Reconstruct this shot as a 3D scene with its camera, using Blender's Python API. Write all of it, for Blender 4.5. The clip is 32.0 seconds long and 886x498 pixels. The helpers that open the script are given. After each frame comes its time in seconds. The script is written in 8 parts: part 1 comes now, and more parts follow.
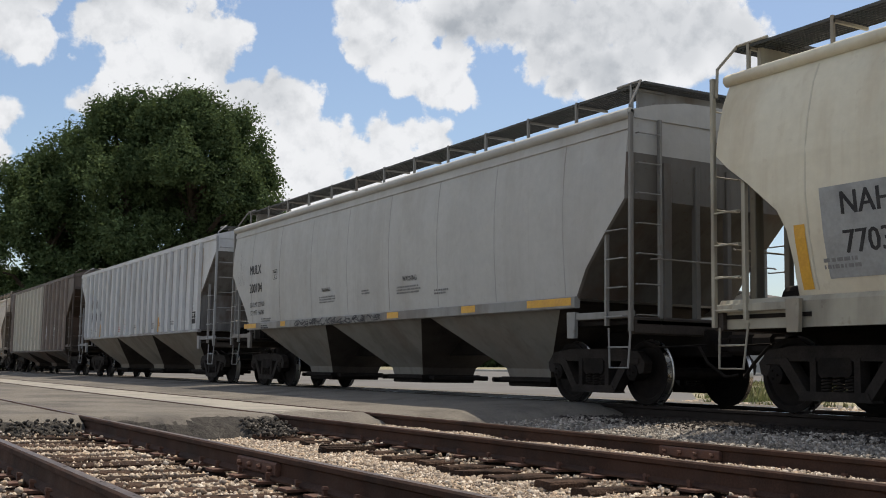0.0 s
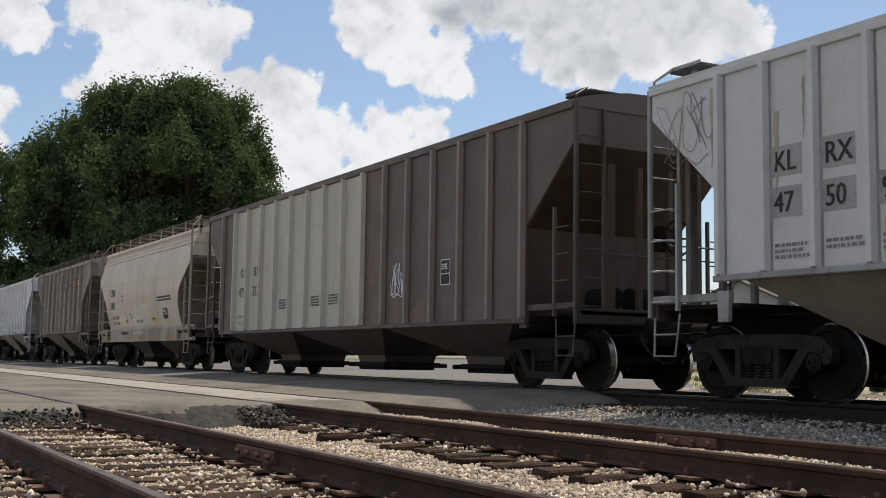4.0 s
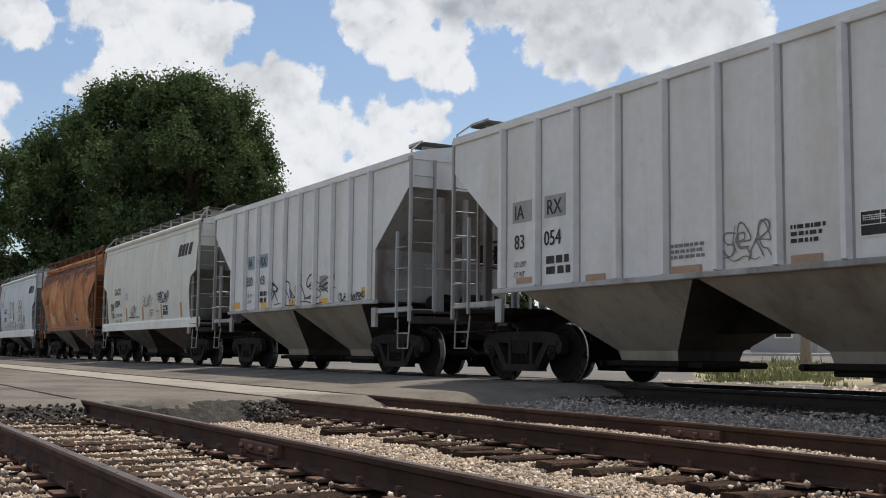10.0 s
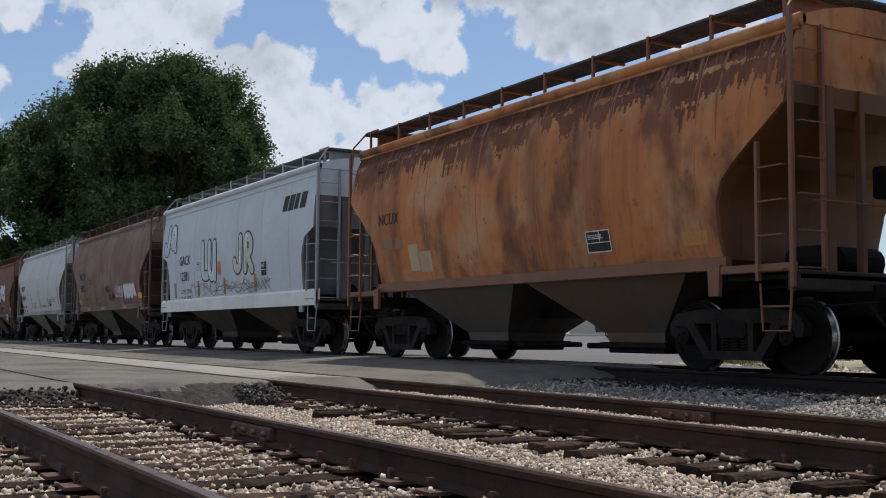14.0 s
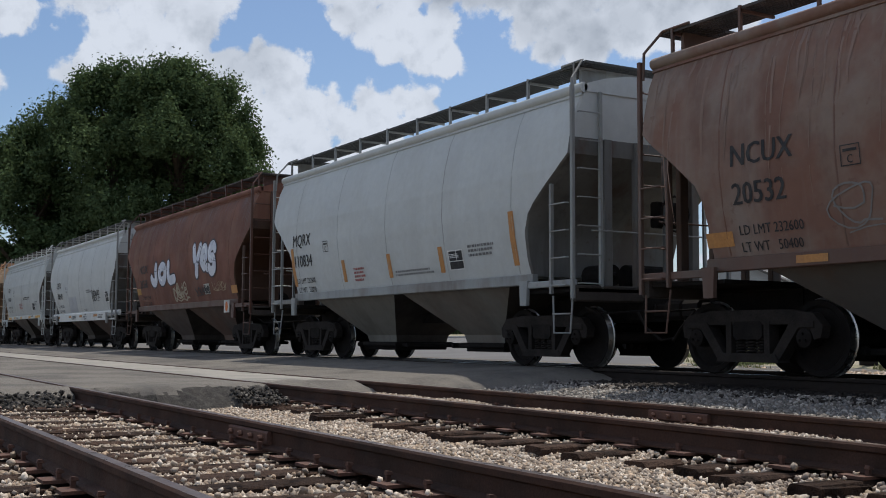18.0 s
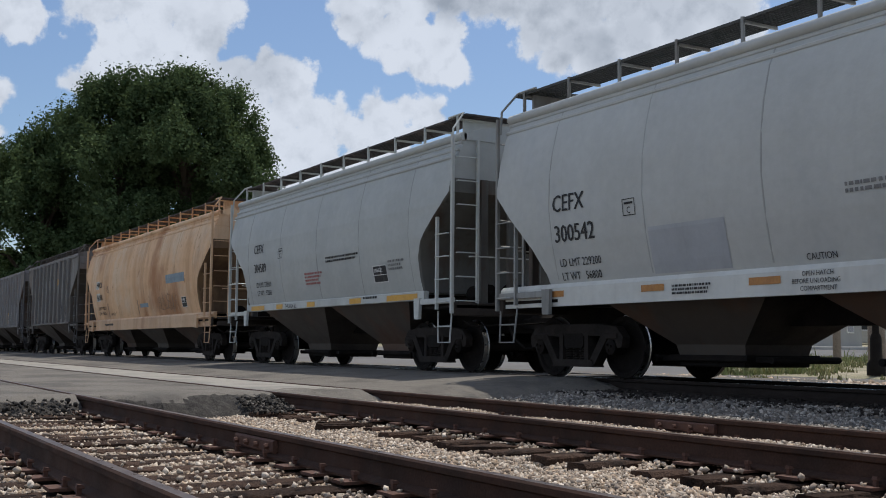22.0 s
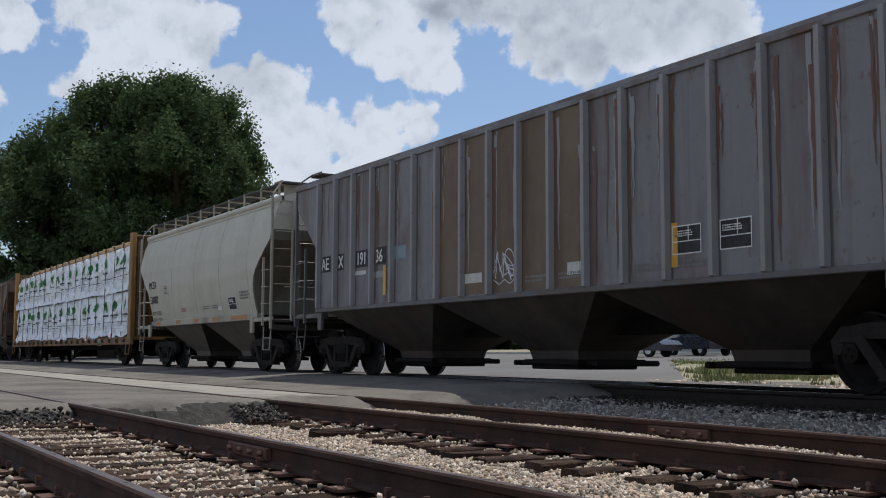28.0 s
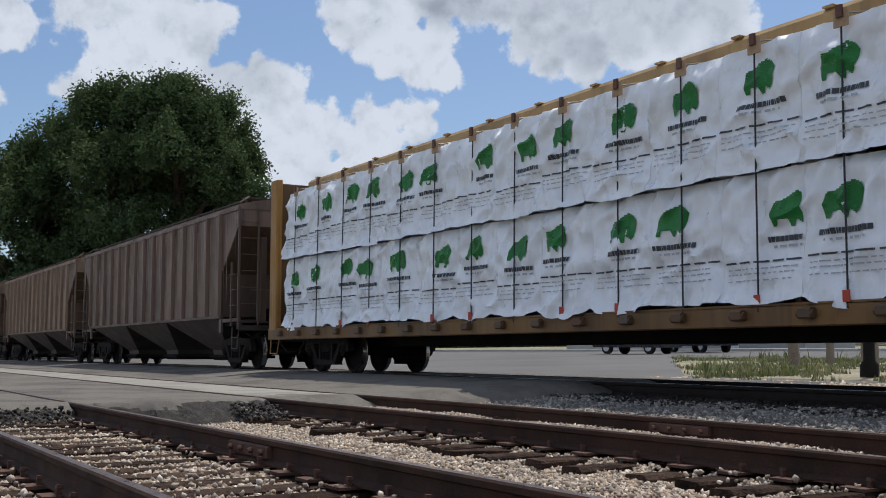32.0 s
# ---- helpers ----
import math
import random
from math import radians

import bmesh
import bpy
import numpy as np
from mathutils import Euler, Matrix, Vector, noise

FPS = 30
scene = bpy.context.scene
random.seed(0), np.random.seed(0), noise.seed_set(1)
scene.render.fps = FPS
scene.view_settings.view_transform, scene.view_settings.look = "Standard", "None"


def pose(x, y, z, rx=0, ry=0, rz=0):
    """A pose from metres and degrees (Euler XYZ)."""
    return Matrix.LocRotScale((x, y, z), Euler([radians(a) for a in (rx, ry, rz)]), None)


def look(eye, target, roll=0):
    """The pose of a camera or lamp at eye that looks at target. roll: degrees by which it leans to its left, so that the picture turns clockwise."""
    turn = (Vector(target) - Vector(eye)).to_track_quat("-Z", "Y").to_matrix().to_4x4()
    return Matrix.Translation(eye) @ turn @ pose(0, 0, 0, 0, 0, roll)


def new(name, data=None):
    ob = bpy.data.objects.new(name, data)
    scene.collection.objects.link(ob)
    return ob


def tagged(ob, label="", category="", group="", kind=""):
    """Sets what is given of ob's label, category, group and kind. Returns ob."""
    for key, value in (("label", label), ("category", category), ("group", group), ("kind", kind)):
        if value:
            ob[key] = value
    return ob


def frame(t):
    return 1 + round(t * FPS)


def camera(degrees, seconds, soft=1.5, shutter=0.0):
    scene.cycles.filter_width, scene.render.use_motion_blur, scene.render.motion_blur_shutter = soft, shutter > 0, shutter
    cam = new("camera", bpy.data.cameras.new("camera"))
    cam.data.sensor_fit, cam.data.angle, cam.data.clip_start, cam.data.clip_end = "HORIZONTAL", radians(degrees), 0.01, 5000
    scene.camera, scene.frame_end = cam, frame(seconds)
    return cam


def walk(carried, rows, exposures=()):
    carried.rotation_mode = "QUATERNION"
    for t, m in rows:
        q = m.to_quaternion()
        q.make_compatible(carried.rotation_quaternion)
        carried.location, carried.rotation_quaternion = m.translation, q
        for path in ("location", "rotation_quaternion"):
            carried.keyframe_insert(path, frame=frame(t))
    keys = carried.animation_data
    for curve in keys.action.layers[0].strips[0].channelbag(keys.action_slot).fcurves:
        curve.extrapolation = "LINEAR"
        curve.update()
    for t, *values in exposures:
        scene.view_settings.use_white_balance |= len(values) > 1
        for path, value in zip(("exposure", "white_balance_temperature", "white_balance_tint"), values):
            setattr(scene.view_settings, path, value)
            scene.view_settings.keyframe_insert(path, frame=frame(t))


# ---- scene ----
# ---------------------------------------------------------------- camera
SECONDS = 32.0
EYE = Vector((0.0, 0.0, 0.583))
cam = camera(43.6, SECONDS, 1.0)

# seconds, yaw to the left of +y, pitch up, roll
HELD = [
    (0, 60.43, 6.30, 1.00), (0.5, 60.70, 6.10, 1.08), (1, 60.54, 6.22, 1.13), (1.5, 60.21, 6.06, 0.90), (2, 60.25, 5.79, 0.89),
    (2.5, 60.33, 5.76, 0.87), (3, 60.44, 5.64, 0.78), (3.5, 60.43, 5.68, 0.90), (5.5, 59.73, 5.76, 0.67), (6, 59.69, 5.67, 0.85),
    (6.5, 59.64, 5.45, 0.91), (7, 59.65, 5.23, 0.80), (7.5, 59.68, 5.31, 0.76), (8, 59.85, 5.45, 0.74), (8.5, 60.13, 5.43, 0.60),
    (9, 60.11, 5.45, 0.53), (9.5, 60.17, 5.54, 0.65), (10, 60.42, 5.39, 0.59), (10.5, 60.54, 5.12, 0.36), (11, 60.52, 5.03, 0.30),
    (11.5, 60.45, 4.93, 0.34), (12, 60.37, 4.77, 0.28), (12.5, 60.24, 4.61, 0.53), (13, 60.19, 4.51, 0.52), (13.5, 60.04, 4.50, 0.43),
    (14, 59.99, 4.49, 0.49), (14.5, 60.07, 4.41, 0.37), (16.5, 59.75, 4.65, 0.34), (17, 59.84, 4.66, 0.43), (17.5, 59.91, 4.60, 0.34),
    (18, 59.81, 4.63, 0.29), (18.5, 59.56, 4.60, 0.34), (19, 59.60, 4.63, 0.17), (19.5, 59.72, 4.71, 0.03), (20, 59.65, 4.76, 0.19),
    (20.5, 59.65, 4.84, 0.52), (21, 59.72, 4.86, 0.64), (21.5, 59.99, 4.95, 0.66), (22, 60.15, 5.09, 0.47), (22.5, 59.99, 5.11, 0.16),
    (23, 59.70, 5.11, 0.16), (23.5, 59.50, 5.23, 0.30), (24, 59.55, 5.28, 0.23), (24.5, 59.53, 5.29, 0.09), (25, 59.64, 5.26, 0.25),
    (25.5, 59.72, 5.29, 0.55), (27.5, 59.72, 5.58, 0.37), (28, 59.79, 5.44, 0.25), (28.5, 59.91, 5.52, 0.11), (29, 60.00, 5.71, 0.02),
    (29.5, 60.06, 5.72, -0.08), (30, 59.98, 5.66, -0.18), (30.5, 59.96, 5.54, -0.27), (31, 59.91, 5.48, -0.23), (31.5, 59.82, 5.39, -0.15),
    (32, 59.79, 5.33, 0.02)]


def heading(yaw, pitch):
    """A unit way from its yaw to the left of +y and its pitch, in degrees."""
    a, b = radians(yaw), radians(pitch)
    return Vector((-math.sin(a) * math.cos(b), math.cos(a) * math.cos(b), math.sin(b)))


walk(cam, [(t, look(EYE, EYE + heading(a, b), c)) for t, a, b, c in HELD],
     [(0, 0.09, 6480, 10), (9.3, 0.10, 6480, 10), (10.7, -0.06, 6200, 10), (12.5, -0.17, 5900, 10), (32, -0.21, 5850, 10)])

# ---------------------------------------------------------------- plan
TOP = 0.154                     # rail tops of the running track over those of the sidings
Y_A, Y_C, Y_E = 1.32, 5.31, 10.45   # near rails of the three tracks
GAUGE = 1.505
Y_TRAIN = Y_E + GAUGE / 2
SPEED = 9.0
ROAD_X = -13.3                  # edge of the crossing road

# ---------------------------------------------------------------- sky and sun
SUN_WAY = Vector((-0.22, 0.36, 1.0)).normalized()


def node(tree, kind, operation="", data_type="", blend_type="", interpolation_type="", use_clamp=False, **values):
    """A node with its modes and, as in_0, in_1 and so on, the values of its sockets."""
    n = tree.nodes.new(kind)
    if operation:
        n.operation = operation
    if data_type:
        n.data_type = data_type
    if blend_type:
        n.blend_type = blend_type
    if interpolation_type:
        n.interpolation_type = interpolation_type
    if use_clamp:
        n.use_clamp = True
    for key, value in values.items():
        n.inputs[int(key[3:])].default_value = value
    return n


def build_sky():
    world = bpy.data.worlds.new("sky")
    scene.world = world
    world.use_nodes = True
    nt = world.node_tree
    nt.nodes.clear()
    lk = nt.links.new
    out = node(nt, "ShaderNodeOutputWorld")
    air = node(nt, "ShaderNodeTexSky")
    air.sky_type, air.sun_disc = "NISHITA", False
    air.sun_elevation, air.sun_rotation = math.asin(SUN_WAY.z), math.atan2(SUN_WAY.x, SUN_WAY.y)
    air.air_density, air.dust_density, air.ozone_density = 1.0, 1.1, 1.5
    blue = node(nt, "ShaderNodeBackground", in_1=0.115)
    lk(air.outputs[0], blue.inputs[0])
    co = node(nt, "ShaderNodeTexCoord")
    way = node(nt, "ShaderNodeVectorMath", operation="NORMALIZE")
    lk(co.outputs["Generated"], way.inputs[0])
    # clouds: heaps at their bearings (yaw, pitch, width), torn by noise
    heaps = [(78.0, 16.6, 1.9), (76.4, 17.2, 2.0), (74.8, 16.8, 2.0), (73.2, 17.2, 1.8), (72.0, 16.9, 1.3), (77.0, 15.0, 1.7), (75.2, 15.3, 1.9),
             (73.4, 15.3, 1.7), (72.4, 15.3, 1.1), (77.8, 13.7, 1.4), (75.5, 13.4, 1.7), (82.7, 16.2, 1.5), (81.4, 15.6, 1.0), (82.6, 11.8, 1.0),
             (83.2, 9.8, 1.3), (71.0, 13.5, 1.2), (69.6, 13.5, 1.3), (68.2, 13.4, 1.4), (70.1, 12.0, 1.5), (68.1, 12.1, 1.7), (66.6, 11.6, 1.5),
             (69.0, 10.4, 1.9), (66.8, 10.4, 1.9), (65.0, 10.8, 1.5), (67.7, 9.0, 2.0)]
    more_heaps = [(63.6, 12.0, 1.2), (62.4, 12.2, 1.2), (61.2, 11.7, 1.1), (63.2, 10.9, 1.5), (70.8, 9.9, 1.6), (65.0, 9.0, 1.9), (65.2, 18.0, 1.2),
                  (63.8, 17.6, 1.4), (64.9, 16.5, 0.9), (63.6, 16.4, 1.2), (62.2, 16.5, 1.4), (62.6, 15.3, 1.1), (61.0, 15.5, 1.3), (61.2, 14.5, 0.9),
                  (59.9, 14.7, 1.0), (59.8, 16.2, 1.1), (62.0, 17.8, 1.7)]
    grey_heaps = [(60.0, 18.0, 1.7), (58.4, 17.9, 1.6), (56.8, 17.9, 1.8), (54.8, 17.8, 2.0), (52.7, 17.6, 2.0), (50.6, 17.8, 2.0), (48.8, 17.5, 2.0),
                  (46.8, 17.5, 1.9), (45.3, 17.0, 1.5), (55.3, 16.1, 1.3), (53.6, 16.0, 1.6), (54.2, 14.9, 1.1), (52.2, 15.4, 1.5), (50.2, 16.0, 1.6),
                  (48.0, 16.3, 1.5), (80.8, 18.3, 1.3), (78.3, 18.7, 1.5), (75.5, 18.8, 1.5)]

    def pile(rows):
        last = None
        for yaw, pitch, r in rows:
            d = node(nt, "ShaderNodeVectorMath", operation="DISTANCE", in_1=heading(yaw, pitch))
            lk(way.outputs[0], d.inputs[0])
            m = node(nt, "ShaderNodeMath", operation="MULTIPLY_ADD", in_1=-1.0 / radians(r), in_2=1.0)
            lk(d.outputs["Value"], m.inputs[0])
            if last:
                top = node(nt, "ShaderNodeMath", operation="SMOOTH_MAX", in_2=0.25)
                lk(last.outputs[0], top.inputs[0])
                lk(m.outputs[0], top.inputs[1])
                last = top
            else:
                last = m
        return last

    white, grey = pile(heaps + more_heaps), pile(grey_heaps)
    both = node(nt, "ShaderNodeMath", operation="MAXIMUM")
    lk(white.outputs[0], both.inputs[0])
    lk(grey.outputs[0], both.inputs[1])
    # the rest of the sky: scattered fair-weather cloud
    far = node(nt, "ShaderNodeTexNoise", in_2=5.0, in_3=3.0)
    lk(way.outputs[0], far.inputs[0])
    sep = node(nt, "ShaderNodeSeparateXYZ")
    lk(way.outputs[0], sep.inputs[0])
    away = node(nt, "ShaderNodeVectorMath", operation="DISTANCE", in_1=heading(62, 10))
    lk(way.outputs[0], away.inputs[0])
    off = node(nt, "ShaderNodeMapRange", in_1=0.36, in_2=0.6, in_3=-0.9, in_4=0.35)
    lk(away.outputs["Value"], off.inputs[0])
    rest = node(nt, "ShaderNodeMath", operation="MULTIPLY_ADD", in_1=3.0)
    lk(far.outputs[0], rest.inputs[0])
    shift = node(nt, "ShaderNodeMath", operation="ADD", in_1=-1.88)
    lk(off.outputs[0], shift.inputs[0])
    lk(shift.outputs[0], rest.inputs[2])
    heap = node(nt, "ShaderNodeMath", operation="MAXIMUM")
    lk(both.outputs[0], heap.inputs[0])
    lk(rest.outputs[0], heap.inputs[1])
    # low bank along the horizon
    low = node(nt, "ShaderNodeMapRange", in_1=0.02, in_2=0.11, in_3=0.45, in_4=-0.9)
    lk(sep.outputs[2], low.inputs[0])
    heap2 = node(nt, "ShaderNodeMath", operation="MAXIMUM")
    lk(heap.outputs[0], heap2.inputs[0])
    lk(low.outputs[0], heap2.inputs[1])
    # billows: coarse and fine noise with round lobes on it, taken here and a little higher up for the relief
    def billow(at):
        coarse = node(nt, "ShaderNodeTexNoise", in_2=24.0, in_3=9.0, in_4=0.60)
        lobes = node(nt, "ShaderNodeTexVoronoi", in_2=58.0)
        lobes.feature, lobes.inputs["Smoothness"].default_value = "SMOOTH_F1", 0.35
        bent = node(nt, "ShaderNodeVectorMath", operation="SCALE")
        bent.inputs["Scale"].default_value = 0.035
        lk(at, coarse.inputs[0])
        lk(coarse.outputs[1], bent.inputs[0])
        warped = node(nt, "ShaderNodeVectorMath", operation="ADD")
        lk(at, warped.inputs[0])
        lk(bent.outputs[0], warped.inputs[1])
        lk(warped.outputs[0], lobes.inputs[0])
        puff = node(nt, "ShaderNodeMath", operation="MULTIPLY", in_1=-0.42)
        lk(lobes.outputs["Distance"], puff.inputs[0])
        total = node(nt, "ShaderNodeMath", operation="MULTIPLY_ADD", in_1=2.9)
        lk(coarse.outputs[0], total.inputs[0])
        lk(puff.outputs[0], total.inputs[2])
        return total.outputs[0]

    here = billow(way.outputs[0])
    above = node(nt, "ShaderNodeVectorMath", operation="ADD", in_1=(0.0, 0.0, 0.011))
    lk(way.outputs[0], above.inputs[0])
    higher = billow(above.outputs[0])
    edge = node(nt, "ShaderNodeMath", operation="ADD", in_1=-1.10)
    lk(here, edge.inputs[0])
    thick = node(nt, "ShaderNodeMath", operation="ADD")
    lk(heap2.outputs[0], thick.inputs[0])
    lk(edge.outputs[0], thick.inputs[1])
    mask = node(nt, "ShaderNodeMapRange", interpolation_type="SMOOTHSTEP", in_1=-0.06, in_2=0.32)
    lk(thick.outputs[0], mask.inputs[0])
    # light tops, grey bellies
    belly = node(nt, "ShaderNodeTexNoise", in_2=15.0, in_3=5.0)
    lk(way.outputs[0], belly.inputs[0])
    gsoft = node(nt, "ShaderNodeMapRange", interpolation_type="SMOOTHSTEP", in_1=-0.1, in_2=0.7, in_3=0.0, in_4=0.34)
    lk(grey.outputs[0], gsoft.inputs[0])
    deep = node(nt, "ShaderNodeMapRange", interpolation_type="SMOOTHSTEP", in_1=0.46, in_2=0.72, in_3=0.0, in_4=0.34)
    lk(belly.outputs[0], deep.inputs[0])
    under = node(nt, "ShaderNodeMath", operation="SUBTRACT")
    lk(higher, under.inputs[0])
    lk(here, under.inputs[1])
    shade = node(nt, "ShaderNodeMapRange", in_1=-0.10, in_2=0.60, in_3=0.0, in_4=0.28)
    lk(under.outputs[0], shade.inputs[0])
    soft = node(nt, "ShaderNodeMath", operation="ADD")
    lk(gsoft.outputs[0], soft.inputs[0])
    lk(deep.outputs[0], soft.inputs[1])
    dark = node(nt, "ShaderNodeMath", operation="ADD", use_clamp=True)
    lk(soft.outputs[0], dark.inputs[0])
    lk(shade.outputs[0], dark.inputs[1])
    tint = node(nt, "ShaderNodeMix", data_type="RGBA")
    tint.inputs["A"].default_value = (0.97, 0.98, 1.0, 1)
    tint.inputs["B"].default_value = (0.34, 0.38, 0.43, 1)
    lk(dark.outputs[0], tint.inputs["Factor"])
    cloud = node(nt, "ShaderNodeBackground", in_1=0.84)
    lk(tint.outputs["Result"], cloud.inputs[0])
    mix = node(nt, "ShaderNodeMixShader")
    lk(mask.outputs[0], mix.inputs[0])
    lk(blue.outputs[0], mix.inputs[1])
    lk(cloud.outputs[0], mix.inputs[2])
    lk(mix.outputs[0], out.inputs[0])


build_sky()
sun_data = bpy.data.lights.new("sun", "SUN")
sun_data.energy, sun_data.angle, sun_data.color = 4.3, radians(0.7), (1.0, 0.88, 0.71)
sun = new("sun", sun_data)
sun.matrix_world = look(SUN_WAY * 60, (0, 0, 0))

# ---------------------------------------------------------------- materials
def material(name, colour, rough=0.7, metal=0.0, second=None, scale=3.0, amount=0.5, fine=40.0, grain=0.15, bump=0.0, bump_scale=60.0, bump_detail=4.0,
             streak=None, streak_amount=0.0, blotch=None, blotch_amount=0.0, blotch_scale=0.7, island=0.0, piece=0.0, spec=0.4, tones=None):
    """A worn surface: base and second colour mixed by coarse noise, grain by fine noise, streaks that run down, blotches of rust."""
    m = bpy.data.materials.new(name)
    m.use_nodes = True
    nt = m.node_tree
    lk = nt.links.new
    bsdf = nt.nodes["Principled BSDF"]
    bsdf.inputs["Roughness"].default_value, bsdf.inputs["Metallic"].default_value = rough, metal
    bsdf.inputs["Specular IOR Level"].default_value = spec
    co = node(nt, "ShaderNodeTexCoord")
    info = node(nt, "ShaderNodeObjectInfo")
    off = node(nt, "ShaderNodeVectorMath", operation="ADD")
    lk(co.outputs["Object"], off.inputs[0])
    lk(info.outputs["Random"], off.inputs[1])

    def noise_at(s, detail=5.0, stretch=None):
        n = node(nt, "ShaderNodeTexNoise", in_2=s, in_3=detail, in_4=0.6)
        if stretch:
            mp = node(nt, "ShaderNodeVectorMath", operation="MULTIPLY", in_1=stretch)
            lk(off.outputs[0], mp.inputs[0])
            lk(mp.outputs[0], n.inputs[0])
        else:
            lk(off.outputs[0], n.inputs[0])
        return n.outputs[0]

    def blend(a, b, fac, kind="MIX"):
        x = node(nt, "ShaderNodeMix", data_type="RGBA", blend_type=kind)
        for socket, v in (("A", a), ("B", b)):
            if isinstance(v, tuple):
                x.inputs[socket].default_value = (*v, 1)
            else:
                lk(v, x.inputs[socket])
        if isinstance(fac, float):
            x.inputs["Factor"].default_value = fac
        else:
            lk(fac, x.inputs["Factor"])
        return x.outputs["Result"]

    def ramp(value, lo, hi, top):
        r = node(nt, "ShaderNodeMapRange", interpolation_type="SMOOTHSTEP", in_1=lo, in_2=hi, in_3=0.0, in_4=top)
        lk(value, r.inputs[0])
        return r.outputs[0]

    c = colour
    c = blend(c, second or tuple(v * 0.6 for v in colour), ramp(noise_at(scale), 0.42, 0.68, amount))
    if tones:
        geo = node(nt, "ShaderNodeNewGeometry")
        pick = node(nt, "ShaderNodeValToRGB")
        pick.color_ramp.interpolation = "CONSTANT"
        for k, tone in enumerate(tones):
            e = pick.color_ramp.elements[k] if k < 2 else pick.color_ramp.elements.new(k / len(tones))
            e.position, e.color = k / len(tones), (*tone, 1)
        lk(geo.outputs["Random Per Island"], pick.inputs[0])
        c = blend(pick.outputs[0], c, 0.3)
    if streak:
        c = blend(c, streak, ramp(noise_at(1.0, 5.0, (1.1, 1.1, 0.16)), 0.46, 0.72, streak_amount))
        c = blend(c, streak, ramp(noise_at(1.0, 2.0, (7.0, 7.0, 0.20)), 0.54, 0.76, streak_amount * 0.45))
        c = blend(c, streak, ramp(noise_at(1.0, 2.0, (26.0, 26.0, 0.9)), 0.64, 0.78, streak_amount * 0.25))
    if blotch:
        c = blend(c, blotch, ramp(noise_at(blotch_scale, 9.0, (1.0, 1.0, 0.55)), 0.50, 0.63, blotch_amount))
        c = blend(c, blotch, ramp(noise_at(blotch_scale * 9.0, 6.0), 0.62, 0.70, blotch_amount * 0.8))
    g = node(nt, "ShaderNodeMapRange", in_1=0.25, in_2=0.75, in_3=1.0 - grain, in_4=1.0 + grain)
    lk(noise_at(fine, 3.0), g.inputs[0])
    if island:
        geo = node(nt, "ShaderNodeNewGeometry")
        i = node(nt, "ShaderNodeMapRange", in_1=0.0, in_2=1.0, in_3=1.0 - island, in_4=1.0 + island)
        lk(geo.outputs["Random Per Island"], i.inputs[0])
        j = node(nt, "ShaderNodeMath", operation="MULTIPLY")
        lk(g.outputs[0], j.inputs[0])
        lk(i.outputs[0], j.inputs[1])
        g = j
    if piece:
        i = node(nt, "ShaderNodeMapRange", in_1=0.0, in_2=1.0, in_3=1.0 - piece, in_4=1.0 + piece)
        lk(info.outputs["Random"], i.inputs[0])
        j = node(nt, "ShaderNodeMath", operation="MULTIPLY")
        lk(g.outputs[0], j.inputs[0])
        lk(i.outputs[0], j.inputs[1])
        g = j
    s = node(nt, "ShaderNodeVectorMath", operation="SCALE")
    lk(c if not isinstance(c, tuple) else c, s.inputs[0])
    lk(g.outputs[0], s.inputs["Scale"])
    lk(s.outputs[0], bsdf.inputs["Base Color"])
    rr = node(nt, "ShaderNodeMapRange", in_1=0.3, in_2=0.7, in_3=max(rough - 0.12, 0.05), in_4=min(rough + 0.12, 1.0))
    lk(noise_at(scale * 2.3), rr.inputs[0])
    lk(rr.outputs[0], bsdf.inputs["Roughness"])
    if bump:
        b = node(nt, "ShaderNodeBump", in_0=1.0, in_1=bump)
        lk(noise_at(bump_scale, bump_detail), b.inputs["Height"])
        lk(b.outputs[0], bsdf.inputs["Normal"])
    return m


RUST = (0.16, 0.07, 0.035)
GRIME = (0.10, 0.085, 0.07)


COLOURS = {}


def paint(name, colour, dirt=GRIME, dirt_amount=0.3, rust=RUST, rust_amount=0.15, rust_scale=0.7, second=None, amount=0.35, rough=0.55):
    # hopper paints: more dirt, and colour cut to hold the shade under the car
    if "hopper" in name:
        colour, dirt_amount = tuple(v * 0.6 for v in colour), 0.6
    m = material(name, colour, rough, second=second or tuple(v * 0.8 for v in colour), scale=0.8, amount=amount, fine=7.0, grain=0.05,
                    streak=dirt, streak_amount=dirt_amount, blotch=rust, blotch_amount=rust_amount, blotch_scale=rust_scale, bump=0.004, bump_scale=6.0)
    COLOURS[m.name] = colour
    return m


RAIL_SIDE = material("rusty_rail", (0.058, 0.031, 0.022), 0.85, second=(0.028, 0.018, 0.014), scale=2.0, amount=0.8, fine=60, grain=0.3, bump=0.003, bump_scale=90, spec=0.2)
RAIL_BLACK = material("black_rail", (0.024, 0.018, 0.015), 0.8, fine=60, grain=0.3, spec=0.2)
RAIL_TOP = material("worn_rail_head", (0.19, 0.15, 0.13), 0.36, 0.8, second=(0.11, 0.08, 0.07), scale=5, fine=80, grain=0.2)
RAIL_SHINY = material("polished_rail_head", (0.55, 0.55, 0.56), 0.25, 1.0, fine=80, grain=0.1)
TIE = material("creosoted_tie", (0.062, 0.040, 0.030), 0.95, second=(0.018, 0.013, 0.011), scale=5, amount=0.9, fine=70, grain=0.5, bump=0.03, bump_scale=35, piece=0.4, spec=0.1)
